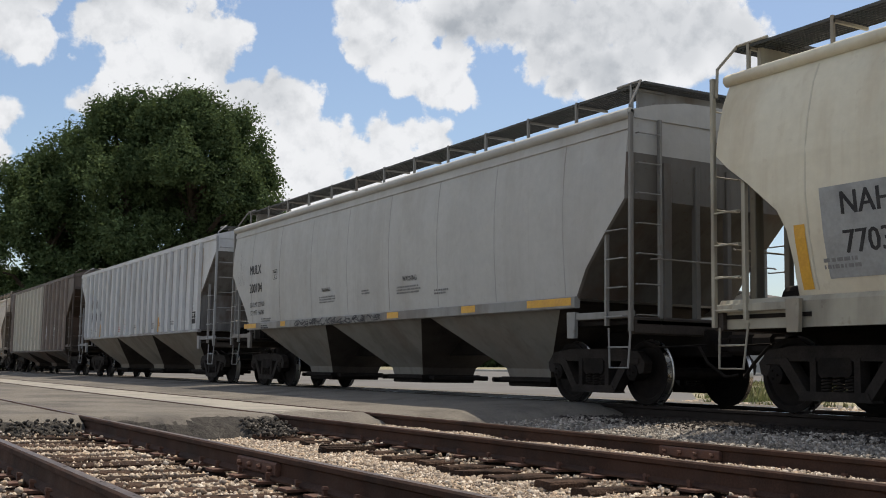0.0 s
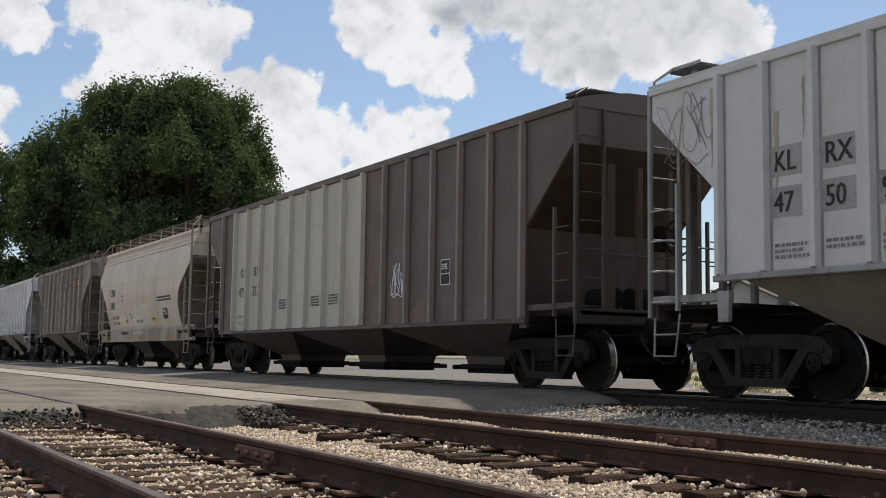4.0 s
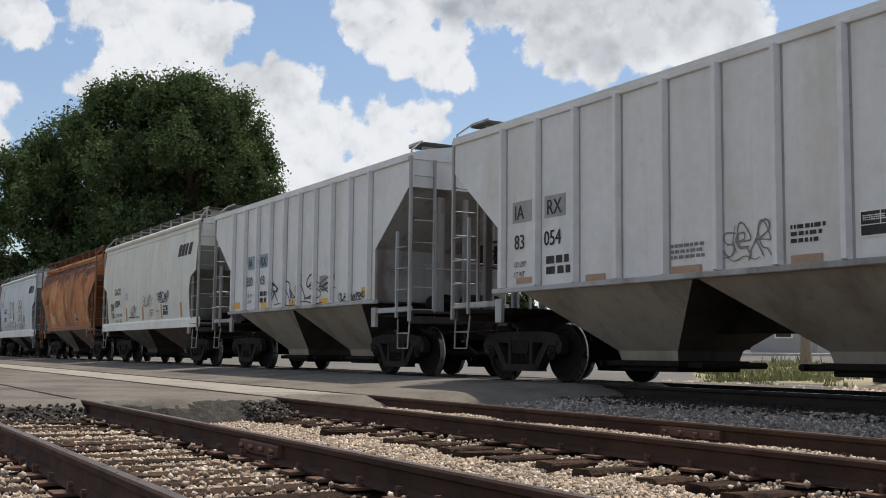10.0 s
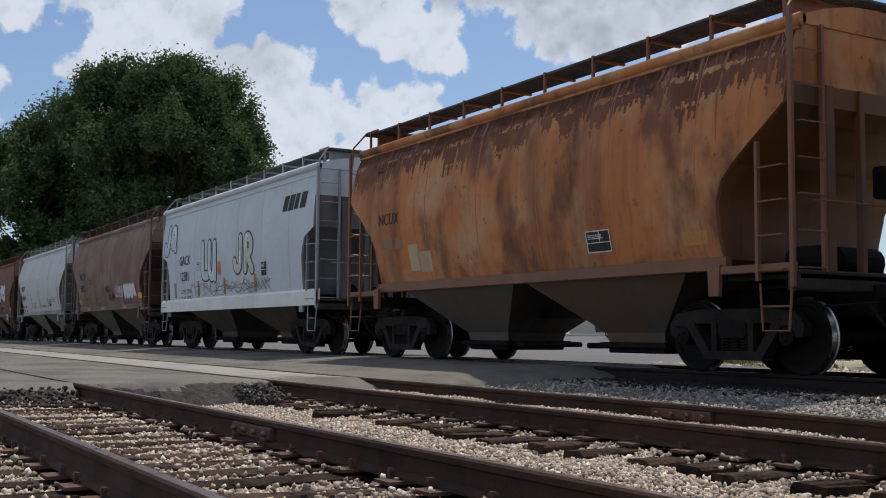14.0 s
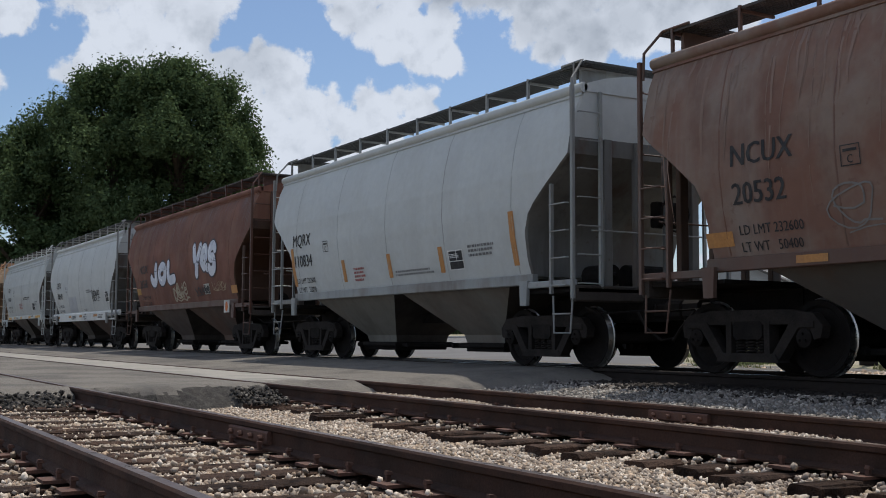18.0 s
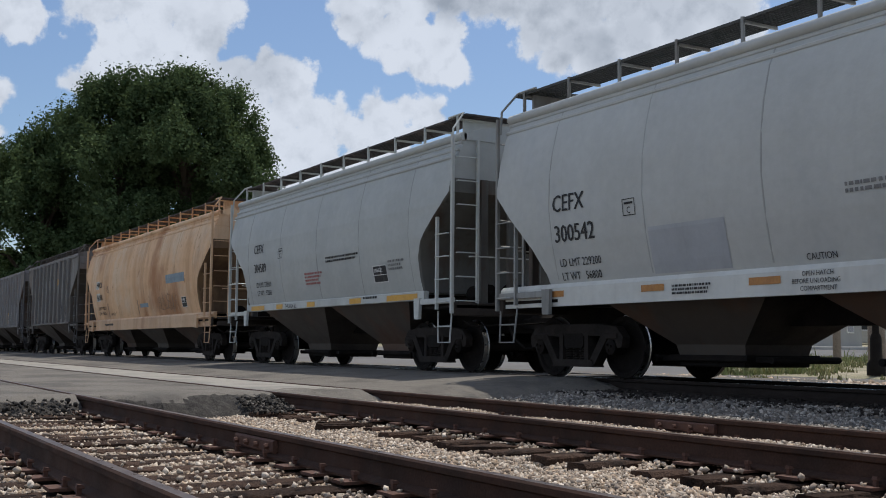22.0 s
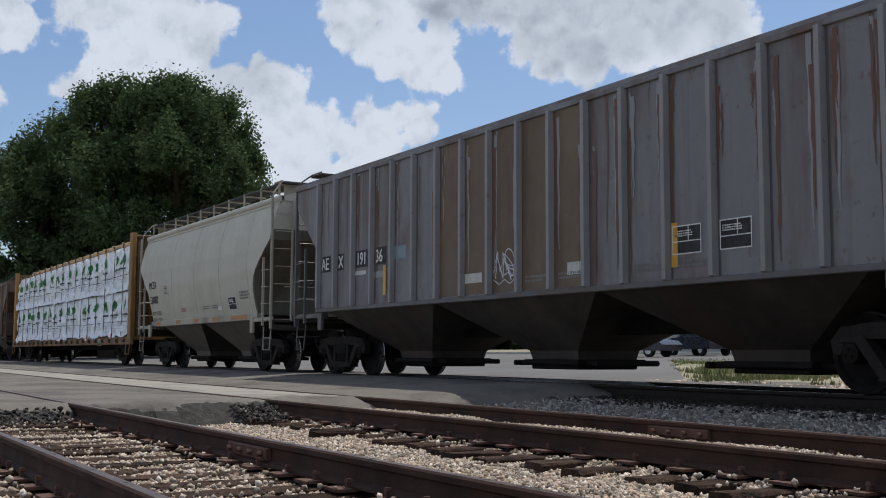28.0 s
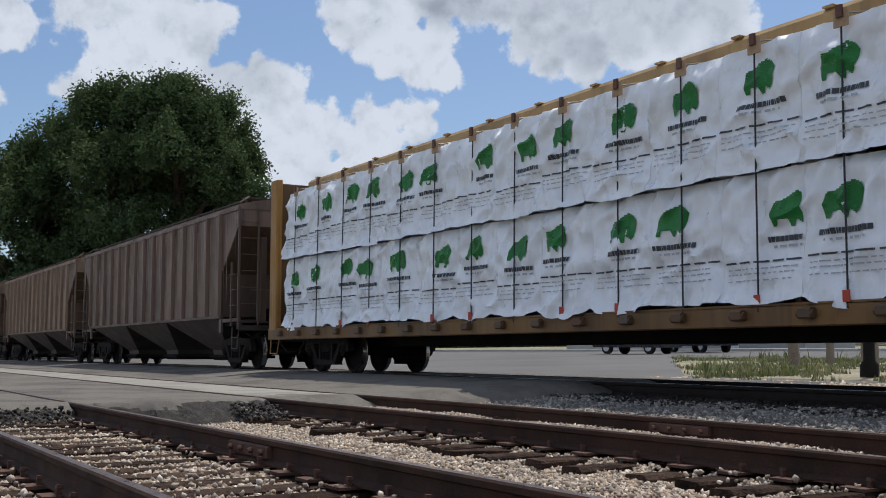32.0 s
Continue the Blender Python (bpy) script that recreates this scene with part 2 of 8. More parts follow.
STEEL_RUSTY = material("rusty_plate", (0.10, 0.05, 0.035), 0.85, second=(0.05, 0.03, 0.025), scale=8, fine=90, grain=0.3)
STONE = material("ballast_stone", (0.36, 0.30, 0.24), 0.9, second=(0.22, 0.19, 0.165), scale=1.1, amount=0.6, fine=120, grain=0.2, island=0.3,
                 tones=[(0.42, 0.33, 0.24), (0.28, 0.21, 0.155), (0.50, 0.43, 0.35), (0.34, 0.285, 0.235), (0.20, 0.165, 0.14), (0.44, 0.37, 0.30), (0.38, 0.28, 0.195), (0.56, 0.50, 0.43)], spec=0.2)
STONE_GREY = material("grey_ballast_stone", (0.26, 0.245, 0.225), 0.9, second=(0.16, 0.155, 0.15), scale=1.1, amount=0.6, fine=120, grain=0.2, island=0.3,
                      tones=[(0.23, 0.20, 0.17), (0.14, 0.125, 0.11), (0.32, 0.30, 0.27), (0.09, 0.083, 0.078), (0.19, 0.165, 0.14), (0.38, 0.35, 0.31)], spec=0.2)
BED = material("ballast_bed", (0.10, 0.085, 0.07), 0.95, second=(0.045, 0.038, 0.032), scale=14, amount=0.9, fine=45, grain=0.5, bump=0.05, bump_scale=25)
ASPHALT = material("worn_asphalt", (0.165, 0.152, 0.134), 0.9, second=(0.105, 0.097, 0.088), scale=0.9, amount=0.9, fine=70, grain=0.35, bump=0.012, bump_scale=90,
                   blotch=(0.085, 0.08, 0.076), blotch_amount=0.65, blotch_scale=0.4, spec=0.2)
ASPHALT_OLD = material("street_asphalt", (0.12, 0.116, 0.112), 0.9, second=(0.085, 0.083, 0.08), scale=0.2, amount=0.7, fine=40, grain=0.15)
TAR = material("crumbled_asphalt", (0.045, 0.042, 0.039), 0.95, second=(0.09, 0.083, 0.075), scale=9, amount=0.7, fine=60, grain=0.5, bump=0.04, bump_scale=30, spec=0.15)
TAR_STONE = material("asphalt_aggregate", (0.06, 0.055, 0.05), 0.95, second=(0.035, 0.033, 0.031), scale=3, fine=60, grain=0.3, island=0.5, spec=0.15,
                     tones=[(0.04, 0.037, 0.035), (0.09, 0.082, 0.075), (0.025, 0.024, 0.023), (0.15, 0.135, 0.12)])
BLACK_STONE = material("black_stone", (0.035, 0.03, 0.027), 0.9, second=(0.02, 0.018, 0.016), scale=3, fine=60, grain=0.3, island=0.5, spec=0.15)
CONCRETE = material("crossing_concrete", (0.27, 0.255, 0.225), 0.9, second=(0.17, 0.165, 0.15), scale=1.2, amount=0.8, fine=90, grain=0.15, bump=0.004, bump_scale=80, piece=0.08)
KERB = material("kerb_concrete", (0.45, 0.44, 0.41), 0.9, second=(0.33, 0.32, 0.30), scale=1.5, fine=60)
EARTH = material("dry_grass_ground", (0.20, 0.185, 0.11), 0.95, second=(0.34, 0.30, 0.22), scale=0.3, amount=0.8, fine=8, grain=0.4, bump=0.05, bump_scale=8)
GRASS = material("grass_blades", (0.17, 0.20, 0.075), 0.85, second=(0.33, 0.29, 0.16), scale=0.8, amount=0.9, fine=20, grain=0.25, island=0.4)
LEAF = material("tree_leaves", (0.088, 0.125, 0.058), 0.95, second=(0.042, 0.068, 0.032), scale=0.25, amount=0.8, fine=3, grain=0.2, island=0.3, spec=0.03)


def translucent(m, share, colour):
    """Thin leaves: part of the light goes through them."""
    nt = m.node_tree
    out = nt.nodes["Material Output"]
    thin = node(nt, "ShaderNodeBsdfTranslucent", in_0=(*colour, 1))
    both = node(nt, "ShaderNodeMixShader", in_0=share)
    nt.links.new(nt.nodes["Principled BSDF"].outputs[0], both.inputs[1])
    nt.links.new(thin.outputs[0], both.inputs[2])
    nt.links.new(both.outputs[0], out.inputs[0])


translucent(LEAF, 0.22, (0.11, 0.155, 0.06))
LEAF_FAR = material("far_leaves", (0.06, 0.085, 0.032), 0.95, second=(0.03, 0.05, 0.018), scale=0.2, amount=0.8, fine=3, grain=0.3, island=0.4)
BARK = material("bark", (0.09, 0.07, 0.05), 0.95, second=(0.05, 0.04, 0.03), scale=4, fine=30, grain=0.3, bump=0.03, bump_scale=20)
BLACK_STEEL = material("grimy_black_steel", (0.014, 0.012, 0.011), 0.85, second=(0.026, 0.021, 0.018), scale=2.5, amount=0.6, fine=50, grain=0.3, spec=0.12)
TRUCK_STEEL = material("truck_cast_steel", (0.030, 0.025, 0.022), 0.85, second=(0.014, 0.012, 0.011), scale=3.0, amount=0.7, fine=40, grain=0.25, spec=0.15)
WHEEL_RIM = material("bright_wheel_tread", (0.5, 0.49, 0.47), 0.3, 1.0, fine=60, grain=0.1)
WHEEL_FACE = material("wheel_plate_steel", (0.013, 0.011, 0.010), 0.85, second=(0.022, 0.017, 0.014), scale=4, fine=40, grain=0.2, spec=0.12)
GALV = material("galvanised_grating", (0.075, 0.075, 0.073), 0.7, 0.2, second=(0.04, 0.055, 0.05), scale=3, fine=40, grain=0.15)
GALV_DARK = material("dark_grating", (0.05, 0.045, 0.042), 0.7, 0.2, second=(0.14, 0.10, 0.08), scale=3, fine=40, grain=0.2)
MARK_BLACK = material("stencil_black", (0.02, 0.02, 0.022), 0.7, fine=30, grain=0.2, second=(0.06, 0.06, 0.06), scale=6)
MARK_WHITE = material("stencil_white", (0.72, 0.72, 0.70), 0.7, fine=30, grain=0.1)
MARK_RED = material("stencil_red", (0.36, 0.13, 0.12), 0.7, fine=30, grain=0.1)
MARK_FAINT = material("faded_stencil", (0.20, 0.20, 0.20), 0.75, fine=30, grain=0.2)
STRIPE = material("reflective_yellow", (0.62, 0.34, 0.04), 0.45, second=(0.5, 0.25, 0.04), scale=4, fine=30, grain=0.1)
STRIPE_BROWN = material("faded_brown_reflector", (0.34, 0.23, 0.16), 0.6, second=(0.26, 0.17, 0.12), scale=4, fine=30, grain=0.15)
STRIPE_ORANGE = material("faded_orange_reflector", (0.44, 0.21, 0.06), 0.55, second=(0.34, 0.16, 0.06), scale=4, fine=30, grain=0.15)
STRIPE_OLD = material("dirty_reflective_yellow", (0.36, 0.20, 0.05), 0.6, second=(0.22, 0.12, 0.05), scale=4, fine=30, grain=0.2)
PATCH_BLUE = material("patch_paint_blue_grey", (0.22, 0.29, 0.34), 0.6, fine=20, grain=0.1)
PATCH_PALE = material("patch_paint_pale", (0.55, 0.55, 0.50), 0.6, fine=20, grain=0.1)
PATCH_GREY = material("patch_paint_grey", (0.30, 0.31, 0.31), 0.6, fine=20, grain=0.1)
SPRAY_WHITE = material("spray_white", (0.62, 0.64, 0.70), 0.6, second=(0.42, 0.45, 0.56), scale=2.5, fine=20, grain=0.1)
SPRAY_SHINE = material("spray_pale_shine", (0.80, 0.82, 0.86), 0.6, second=(0.66, 0.69, 0.76), scale=3, fine=20, grain=0.1)
SPRAY_BLACK = material("spray_black", (0.025, 0.025, 0.03), 0.6, fine=20, grain=0.1)
SPRAY_INK = material("spray_dark_outline", (0.035, 0.035, 0.055), 0.6, fine=20, grain=0.1)
SPRAY_BLUE = material("spray_blue", (0.03, 0.04, 0.13), 0.6, fine=20, grain=0.1)
SPRAY_RED = material("spray_red", (0.34, 0.04, 0.05), 0.6, fine=20, grain=0.1)
SPRAY_GREY = material("spray_thin_grey", (0.20, 0.19, 0.18), 0.7, fine=20, grain=0.1)
ORANGE = material("orange_dot", (0.65, 0.17, 0.03), 0.6, fine=20, grain=0.1)


# ---------------------------------------------------------------- mesh tools
class Shape:
    """Gathers faces for one mesh."""

    def __init__(self):
        self.v, self.f, self.m = [], [], []

    def add(self, verts, faces, slot=0):
        n = len(self.v)
        self.v.extend(tuple(p) for p in verts)
        self.f.extend(tuple(i + n for i in face) for face in faces)
        self.m.extend([slot] * len(faces))
        return self

    def box(self, x0, x1, y0, y1, z0, z1, c=0.0, slot=0):
        """A box from corner to corner; c chamfers the edges that run along its longest side."""
        if c <= 0:
            v = [(x, y, z) for x in (x0, x1) for y in (y0, y1) for z in (z0, z1)]
            return self.add(v, [(0, 1, 3, 2), (4, 6, 7, 5), (0, 4, 5, 1), (2, 3, 7, 6), (0, 2, 6, 4), (1, 5, 7, 3)], slot)
        size = (x1 - x0, y1 - y0, z1 - z0)
        k = size.index(max(size))
        lo, hi = ((x0, y0, z0), (x1, y1, z1))
        a, b = [i for i in range(3) if i != k]
        ring = [(lo[a] + c, lo[b]), (hi[a] - c, lo[b]), (hi[a], lo[b] + c), (hi[a], hi[b] - c), (hi[a] - c, hi[b]), (lo[a] + c, hi[b]),
                (lo[a], hi[b] - c), (lo[a], lo[b] + c)]
        v = []
        for end in (lo[k], hi[k]):
            for p, q in ring:
                w = [0, 0, 0]
                w[k], w[a], w[b] = end, p, q
                v.append(tuple(w))
        f = [(i, (i + 1) % 8, 8 + (i + 1) % 8, 8 + i) for i in range(8)] + [tuple(range(7, -1, -1)), tuple(range(8, 16))]
        if k == 1:
            f = [tuple(reversed(q)) for q in f]
        return self.add(v, f, slot)

    def bar(self, p, q, r=0.012, n=6, slot=0):
        """A round bar from p to q."""
        p, q = Vector(p), Vector(q)
        w = (q - p).normalized()
        a = w.orthogonal().normalized()
        b = w.cross(a)
        ring = [a * math.cos(i * math.tau / n) * r + b * math.sin(i * math.tau / n) * r for i in range(n)]
        v = [p + o for o in ring] + [q + o for o in ring]
        return self.add(v, [(i, (i + 1) % n, n + (i + 1) % n, n + i) for i in range(n)] + [tuple(range(n - 1, -1, -1)), tuple(range(n, 2 * n))], slot)

    def tube(self, points, r=0.012, n=6, slot=0):
        """A round bar bent along points, or a ring if the last point is the first."""
        pts = [Vector(p) for p in points]
        closed = (pts[0] - pts[-1]).length < 1e-5
        if closed:
            pts.pop()
        rings, a = [], None
        for k, p in enumerate(pts):
            w = (pts[(k + 1) % len(pts)] if closed or k + 1 < len(pts) else p) - (pts[k - 1] if closed or k else p)
            w.normalize()
            a = w.orthogonal().normalized() if a is None else (a - w * a.dot(w)).normalized()
            b = w.cross(a)
            rings.append([p + a * math.cos(i * math.tau / n) * r + b * math.sin(i * math.tau / n) * r for i in range(n)])
        if not closed:
            return self.loft(rings, True, slot)
        m = len(rings)
        return self.add([p for ring in rings for p in ring],
                        [(k * n + i, k * n + (i + 1) % n, (k + 1) % m * n + (i + 1) % n, (k + 1) % m * n + i) for k in range(m) for i in range(n)], slot)

    def loft(self, rings, caps=True, slot=0):
        """Rings of equally many points, joined; counter-clockwise as seen from the last ring."""
        n = len(rings[0])
        v = [p for ring in rings for p in ring]
        f = [(k * n + i, k * n + (i + 1) % n, (k + 1) * n + (i + 1) % n, (k + 1) * n + i) for k in range(len(rings) - 1) for i in range(n)]
        if caps:
            f += [tuple(range(n - 1, -1, -1)), tuple(range((len(rings) - 1) * n, len(rings) * n))]
        return self.add(v, f, slot)

    def slab(self, outline, y0, y1, slot=0):
        """An outline of (x, z), counter-clockwise as seen from -y, given depth from y0 to y1."""
        return self.loft([[(x, y1, z) for x, z in outline], [(x, y0, z) for x, z in outline]], True, slot)

    def disc(self, centre, radii, ys, n=24, slot=0):
        """A turned body round an axle along y: radius by y."""
        x, z = centre
        rings = [[(x + r * math.cos(i * math.tau / n), y, z - r * math.sin(i * math.tau / n)) for i in range(n)] for r, y in zip(radii, ys)]
        return self.loft(rings, True, slot)

    def mesh(self, name, mats, smooth=0.0):
        me = bpy.data.meshes.new(name)
        me.from_pydata(self.v, [], self.f)
        for m in mats if isinstance(mats, (list, tuple)) else [mats]:
            me.materials.append(m)
        me.polygons.foreach_set("material_index", self.m)
        if smooth:
            me.polygons.foreach_set("use_smooth", [True] * len(me.polygons))
            me.set_sharp_from_angle(angle=radians(smooth))
        me.update()
        return me


def part(name, shape, mats, parent, label="", smooth=0.0, at=None):
    """One mesh object under a thing or a part. shape: a Shape, or a mesh to share."""
    me = shape.mesh(name, mats, smooth) if isinstance(shape, Shape) else shape
    ob = new(name, me)
    ob.parent = parent
    if at is not None:
        ob.matrix_basis = at
    if label:
        tagged(ob, label)
    return ob


def thing(name, label, category, m=None, group="", kind=""):
    ob = new(name)
    ob.empty_display_size = 0.2
    if m is not None:
        ob.matrix_basis = m
    return tagged(ob, label, category, group, kind)


def solid(name, shape, mats, label, category="", m=None, group="", kind="", smooth=0.0):
    ob = new(name, shape.mesh(name, mats, smooth))
    if m is not None:
        ob.matrix_basis = m
    return tagged(ob, label, category, group, kind)

# ---------------------------------------------------------------- ground, tracks, crossing
def rise(y):
    """The lie of the land beyond the running track."""
    return 0.02 + 0.022 * max(min(y, 80.0) - 16.0, 0.0)


def bed(x, y):
    """Ballast surface between and beside the tracks."""
    up = TOP * min(max((y - 7.2) / 2.2, 0.0), 1.0)
    dip = 0.075 * min(max((y - 3.3) / 0.6, 0.0), 1.0) * min(max((5.28 - y) / 0.2, 0.0), 1.0)
    return -0.205 + up - dip


def build_ground():
    ys = [-3000, -400, -60, -12, -3, -1.0, 0.6, 3.3, 3.9, 5.08, 5.28, 7.2, 8.3, 9.4, 13.0, 14.2, 16, 24, 40, 60, 90, 300, 1000, 3500]
    xs = [-3500, -1200, -500, -250, -120, -60, -30, -14, 0, 14, 40, 120, 500, 3500]
    sh = Shape()
    v = []
    for y in ys:
        for x in xs:
            if y < -0.9:
                z = -0.25
            elif y <= 13.0:
                z = bed(x, y) - (0.085 if y < 7.0 else 0.04)
            elif y < 16:
                z = -0.10
            else:
                z = rise(y) - 0.06
            v.append((x, y, z))
    n = len(xs)
    bed_faces, turf = [], []
    for j in range(len(ys) - 1):
        for i in range(n - 1):
            face = (j * n + i, j * n + i + 1, (j + 1) * n + i + 1, (j + 1) * n + i)
            (bed_faces if -3.5 < ys[j] < 14 and -400 < xs[i] < 130 else turf).append(face)
    sh.add(v, bed_faces, 0)
    sh.f.extend(turf)
    sh.m.extend([1] * len(turf))
    solid("ground", sh, [BED, EARTH], "gravel railway bed with dry grassland beyond it", "ground", kind="structure")


RAIL_OUTLINE = [(-0.070, -0.170), (0.070, -0.170), (0.070, -0.158), (0.012, -0.135), (0.009, -0.055), (0.034, -0.042), (0.036, -0.012), (0.026, 0.0),
                (-0.026, 0.0), (-0.036, -0.012), (-0.034, -0.042), (-0.009, -0.055), (-0.012, -0.135), (-0.070, -0.158)]


def rail_mesh(name, x0, x1, head):
    sh = Shape()
    n = len(RAIL_OUTLINE)
    sh.loft([[(x0, a, b) for a, b in RAIL_OUTLINE], [(x1, a, b) for a, b in RAIL_OUTLINE]])
    sh.m[7] = 1
    # rails with polished heads get near-black sides, the others brown
    return sh.mesh(name, [RAIL_BLACK if head == RAIL_SHINY else RAIL_SIDE, head])


def tie_mesh(seed):
    rng = random.Random(seed)
    sh = Shape()
    rings = []
    for k in range(6):
        y = -1.28 + 2.56 * k / 5
        e = 0.012
        rings.append([(-0.11 + rng.uniform(-e, e), y, -0.17 + rng.uniform(-e, 0)), (0.11 + rng.uniform(-e, e), y, -0.17 + rng.uniform(-e, 0)),
                      (0.115 + rng.uniform(-e, e), y, -0.025 + rng.uniform(-e, e)), (0.09 + rng.uniform(-e, e), y, rng.uniform(-e, 0)),
                      (-0.09 + rng.uniform(-e, e), y, rng.uniform(-e, 0)), (-0.115 + rng.uniform(-e, e), y, -0.025 + rng.uniform(-e, e))])
    sh.loft([list(reversed(r)) for r in rings])
    return sh.mesh("tie", TIE)


TIES = []


def build_tracks():
    ties = [tie_mesh(s) for s in range(6)]
    plate = Shape().box(-0.09, 0.09, -0.17, 0.17, 0.0, 0.018).mesh("tie_plate", STEEL_RUSTY)
    sp = Shape()
    sp.loft([[(-0.012, -0.012, 0.0), (0.012, -0.012, 0.0), (0.012, 0.012, 0.0), (-0.012, 0.012, 0.0)],
             [(-0.012, -0.012, 0.04), (0.012, -0.012, 0.04), (0.012, 0.012, 0.04), (-0.012, 0.012, 0.04)],
             [(-0.018, -0.016, 0.045), (0.018, -0.016, 0.045), (0.018, 0.026, 0.045), (-0.018, 0.026, 0.045)],
             [(-0.014, -0.012, 0.065), (0.014, -0.012, 0.065), (0.014, 0.02, 0.060), (-0.014, 0.02, 0.060)]])
    spike = sp.mesh("spike", STEEL_RUSTY)
    bar = Shape().box(-0.38, 0.38, -0.052, -0.012, -0.14, -0.05, 0.012)
    for k in range(4):
        bar.disc((-0.3 + 0.2 * k, -0.095), (0.022, 0.022, 0.015), (-0.052, -0.07, -0.085), 6)
    joint = bar.mesh("joint_bar", STEEL_RUSTY)
    rng = random.Random(4)
    rows = [("near siding", Y_A, 0.0, RAIL_TOP, -0.53), ("middle siding", Y_C, 0.0, RAIL_TOP, -0.53), ("running track", Y_E, TOP, RAIL_SHINY, -0.50)]
    for title, y, z, head, first in rows:
        label = {"near siding": "rust-brown siding track on weathered wooden ties in pale ballast",
                 "middle siding": "second rusty siding track with tie ends bare of ballast",
                 "running track": "running track with polished rail heads under the train"}[title]
        track = thing("railway_track", label, "track", pose(0, y + GAUGE / 2, z), group="parallel tracks")
        long_rail = rail_mesh("rail", -420, 140, head)
        for s in (-1, 1):
            rail = part("rail", long_rail, None, track, at=pose(0, s * GAUGE / 2, 0))
            if title != "running track":
                for xj in ((-7.5, 4.4) if s > 0 else (-1.2, 10.5)):
                    part("joint_bar", joint, None, rail, at=pose(xj, 0, 0))
        x = -13.0
        while x < 6.0:
            k = rng.randrange(6)
            skew, dz, dy = rng.uniform(-2.5, 2.5), rng.uniform(-0.02, 0.0), rng.uniform(-0.10, 0.08)
            if title == "middle siding":
                dy -= rng.uniform(-0.05, 0.12)
            if title != "middle siding" or rng.random() < 0.62:
                TIES.append((title, x, y + GAUGE / 2 + dy, skew))
            tie = part("tie", ties[k], None, track, at=pose(x, dy, -0.190 + dz, 0, 0, skew))
            if title != "running track":
                for s in (-1, 1):
                    part("tie_plate", plate, None, tie, at=pose(0, s * GAUGE / 2 - dy, 0.002 - dz, 0, 0, -skew))
                    if x > -11:
                        for o, turn in ((-0.088, 0), (0.088, 180)):
                            part("spike", spike, None, tie, at=pose(rng.choice((-0.05, 0.05)), s * GAUGE / 2 - dy + o, 0.012 - dz, rng.uniform(-6, 6), 0, turn))
            x += rng.uniform(0.44, 0.60)


def crossing_z(y):
    if y < 7.0:
        return -0.014
    return -0.014 + TOP * min((y - 7.0) / 2.9, 1.0) if y < 13.0 else -0.014 + TOP - min((y - 13.0) / 4.0, 1.0) * 0.12


def road_edge(y):
    """Where the broken edge of the asphalt runs."""
    return ROAD_X - 0.1 + 0.22 * noise.noise((y * 1.7, 3.1, 0)) + 0.12 * noise.noise((y * 5.0, 1.1, 0)) + (0.25 * math.sin((y - 2.5) * 1.1) if y > 2.9 else 0.1)


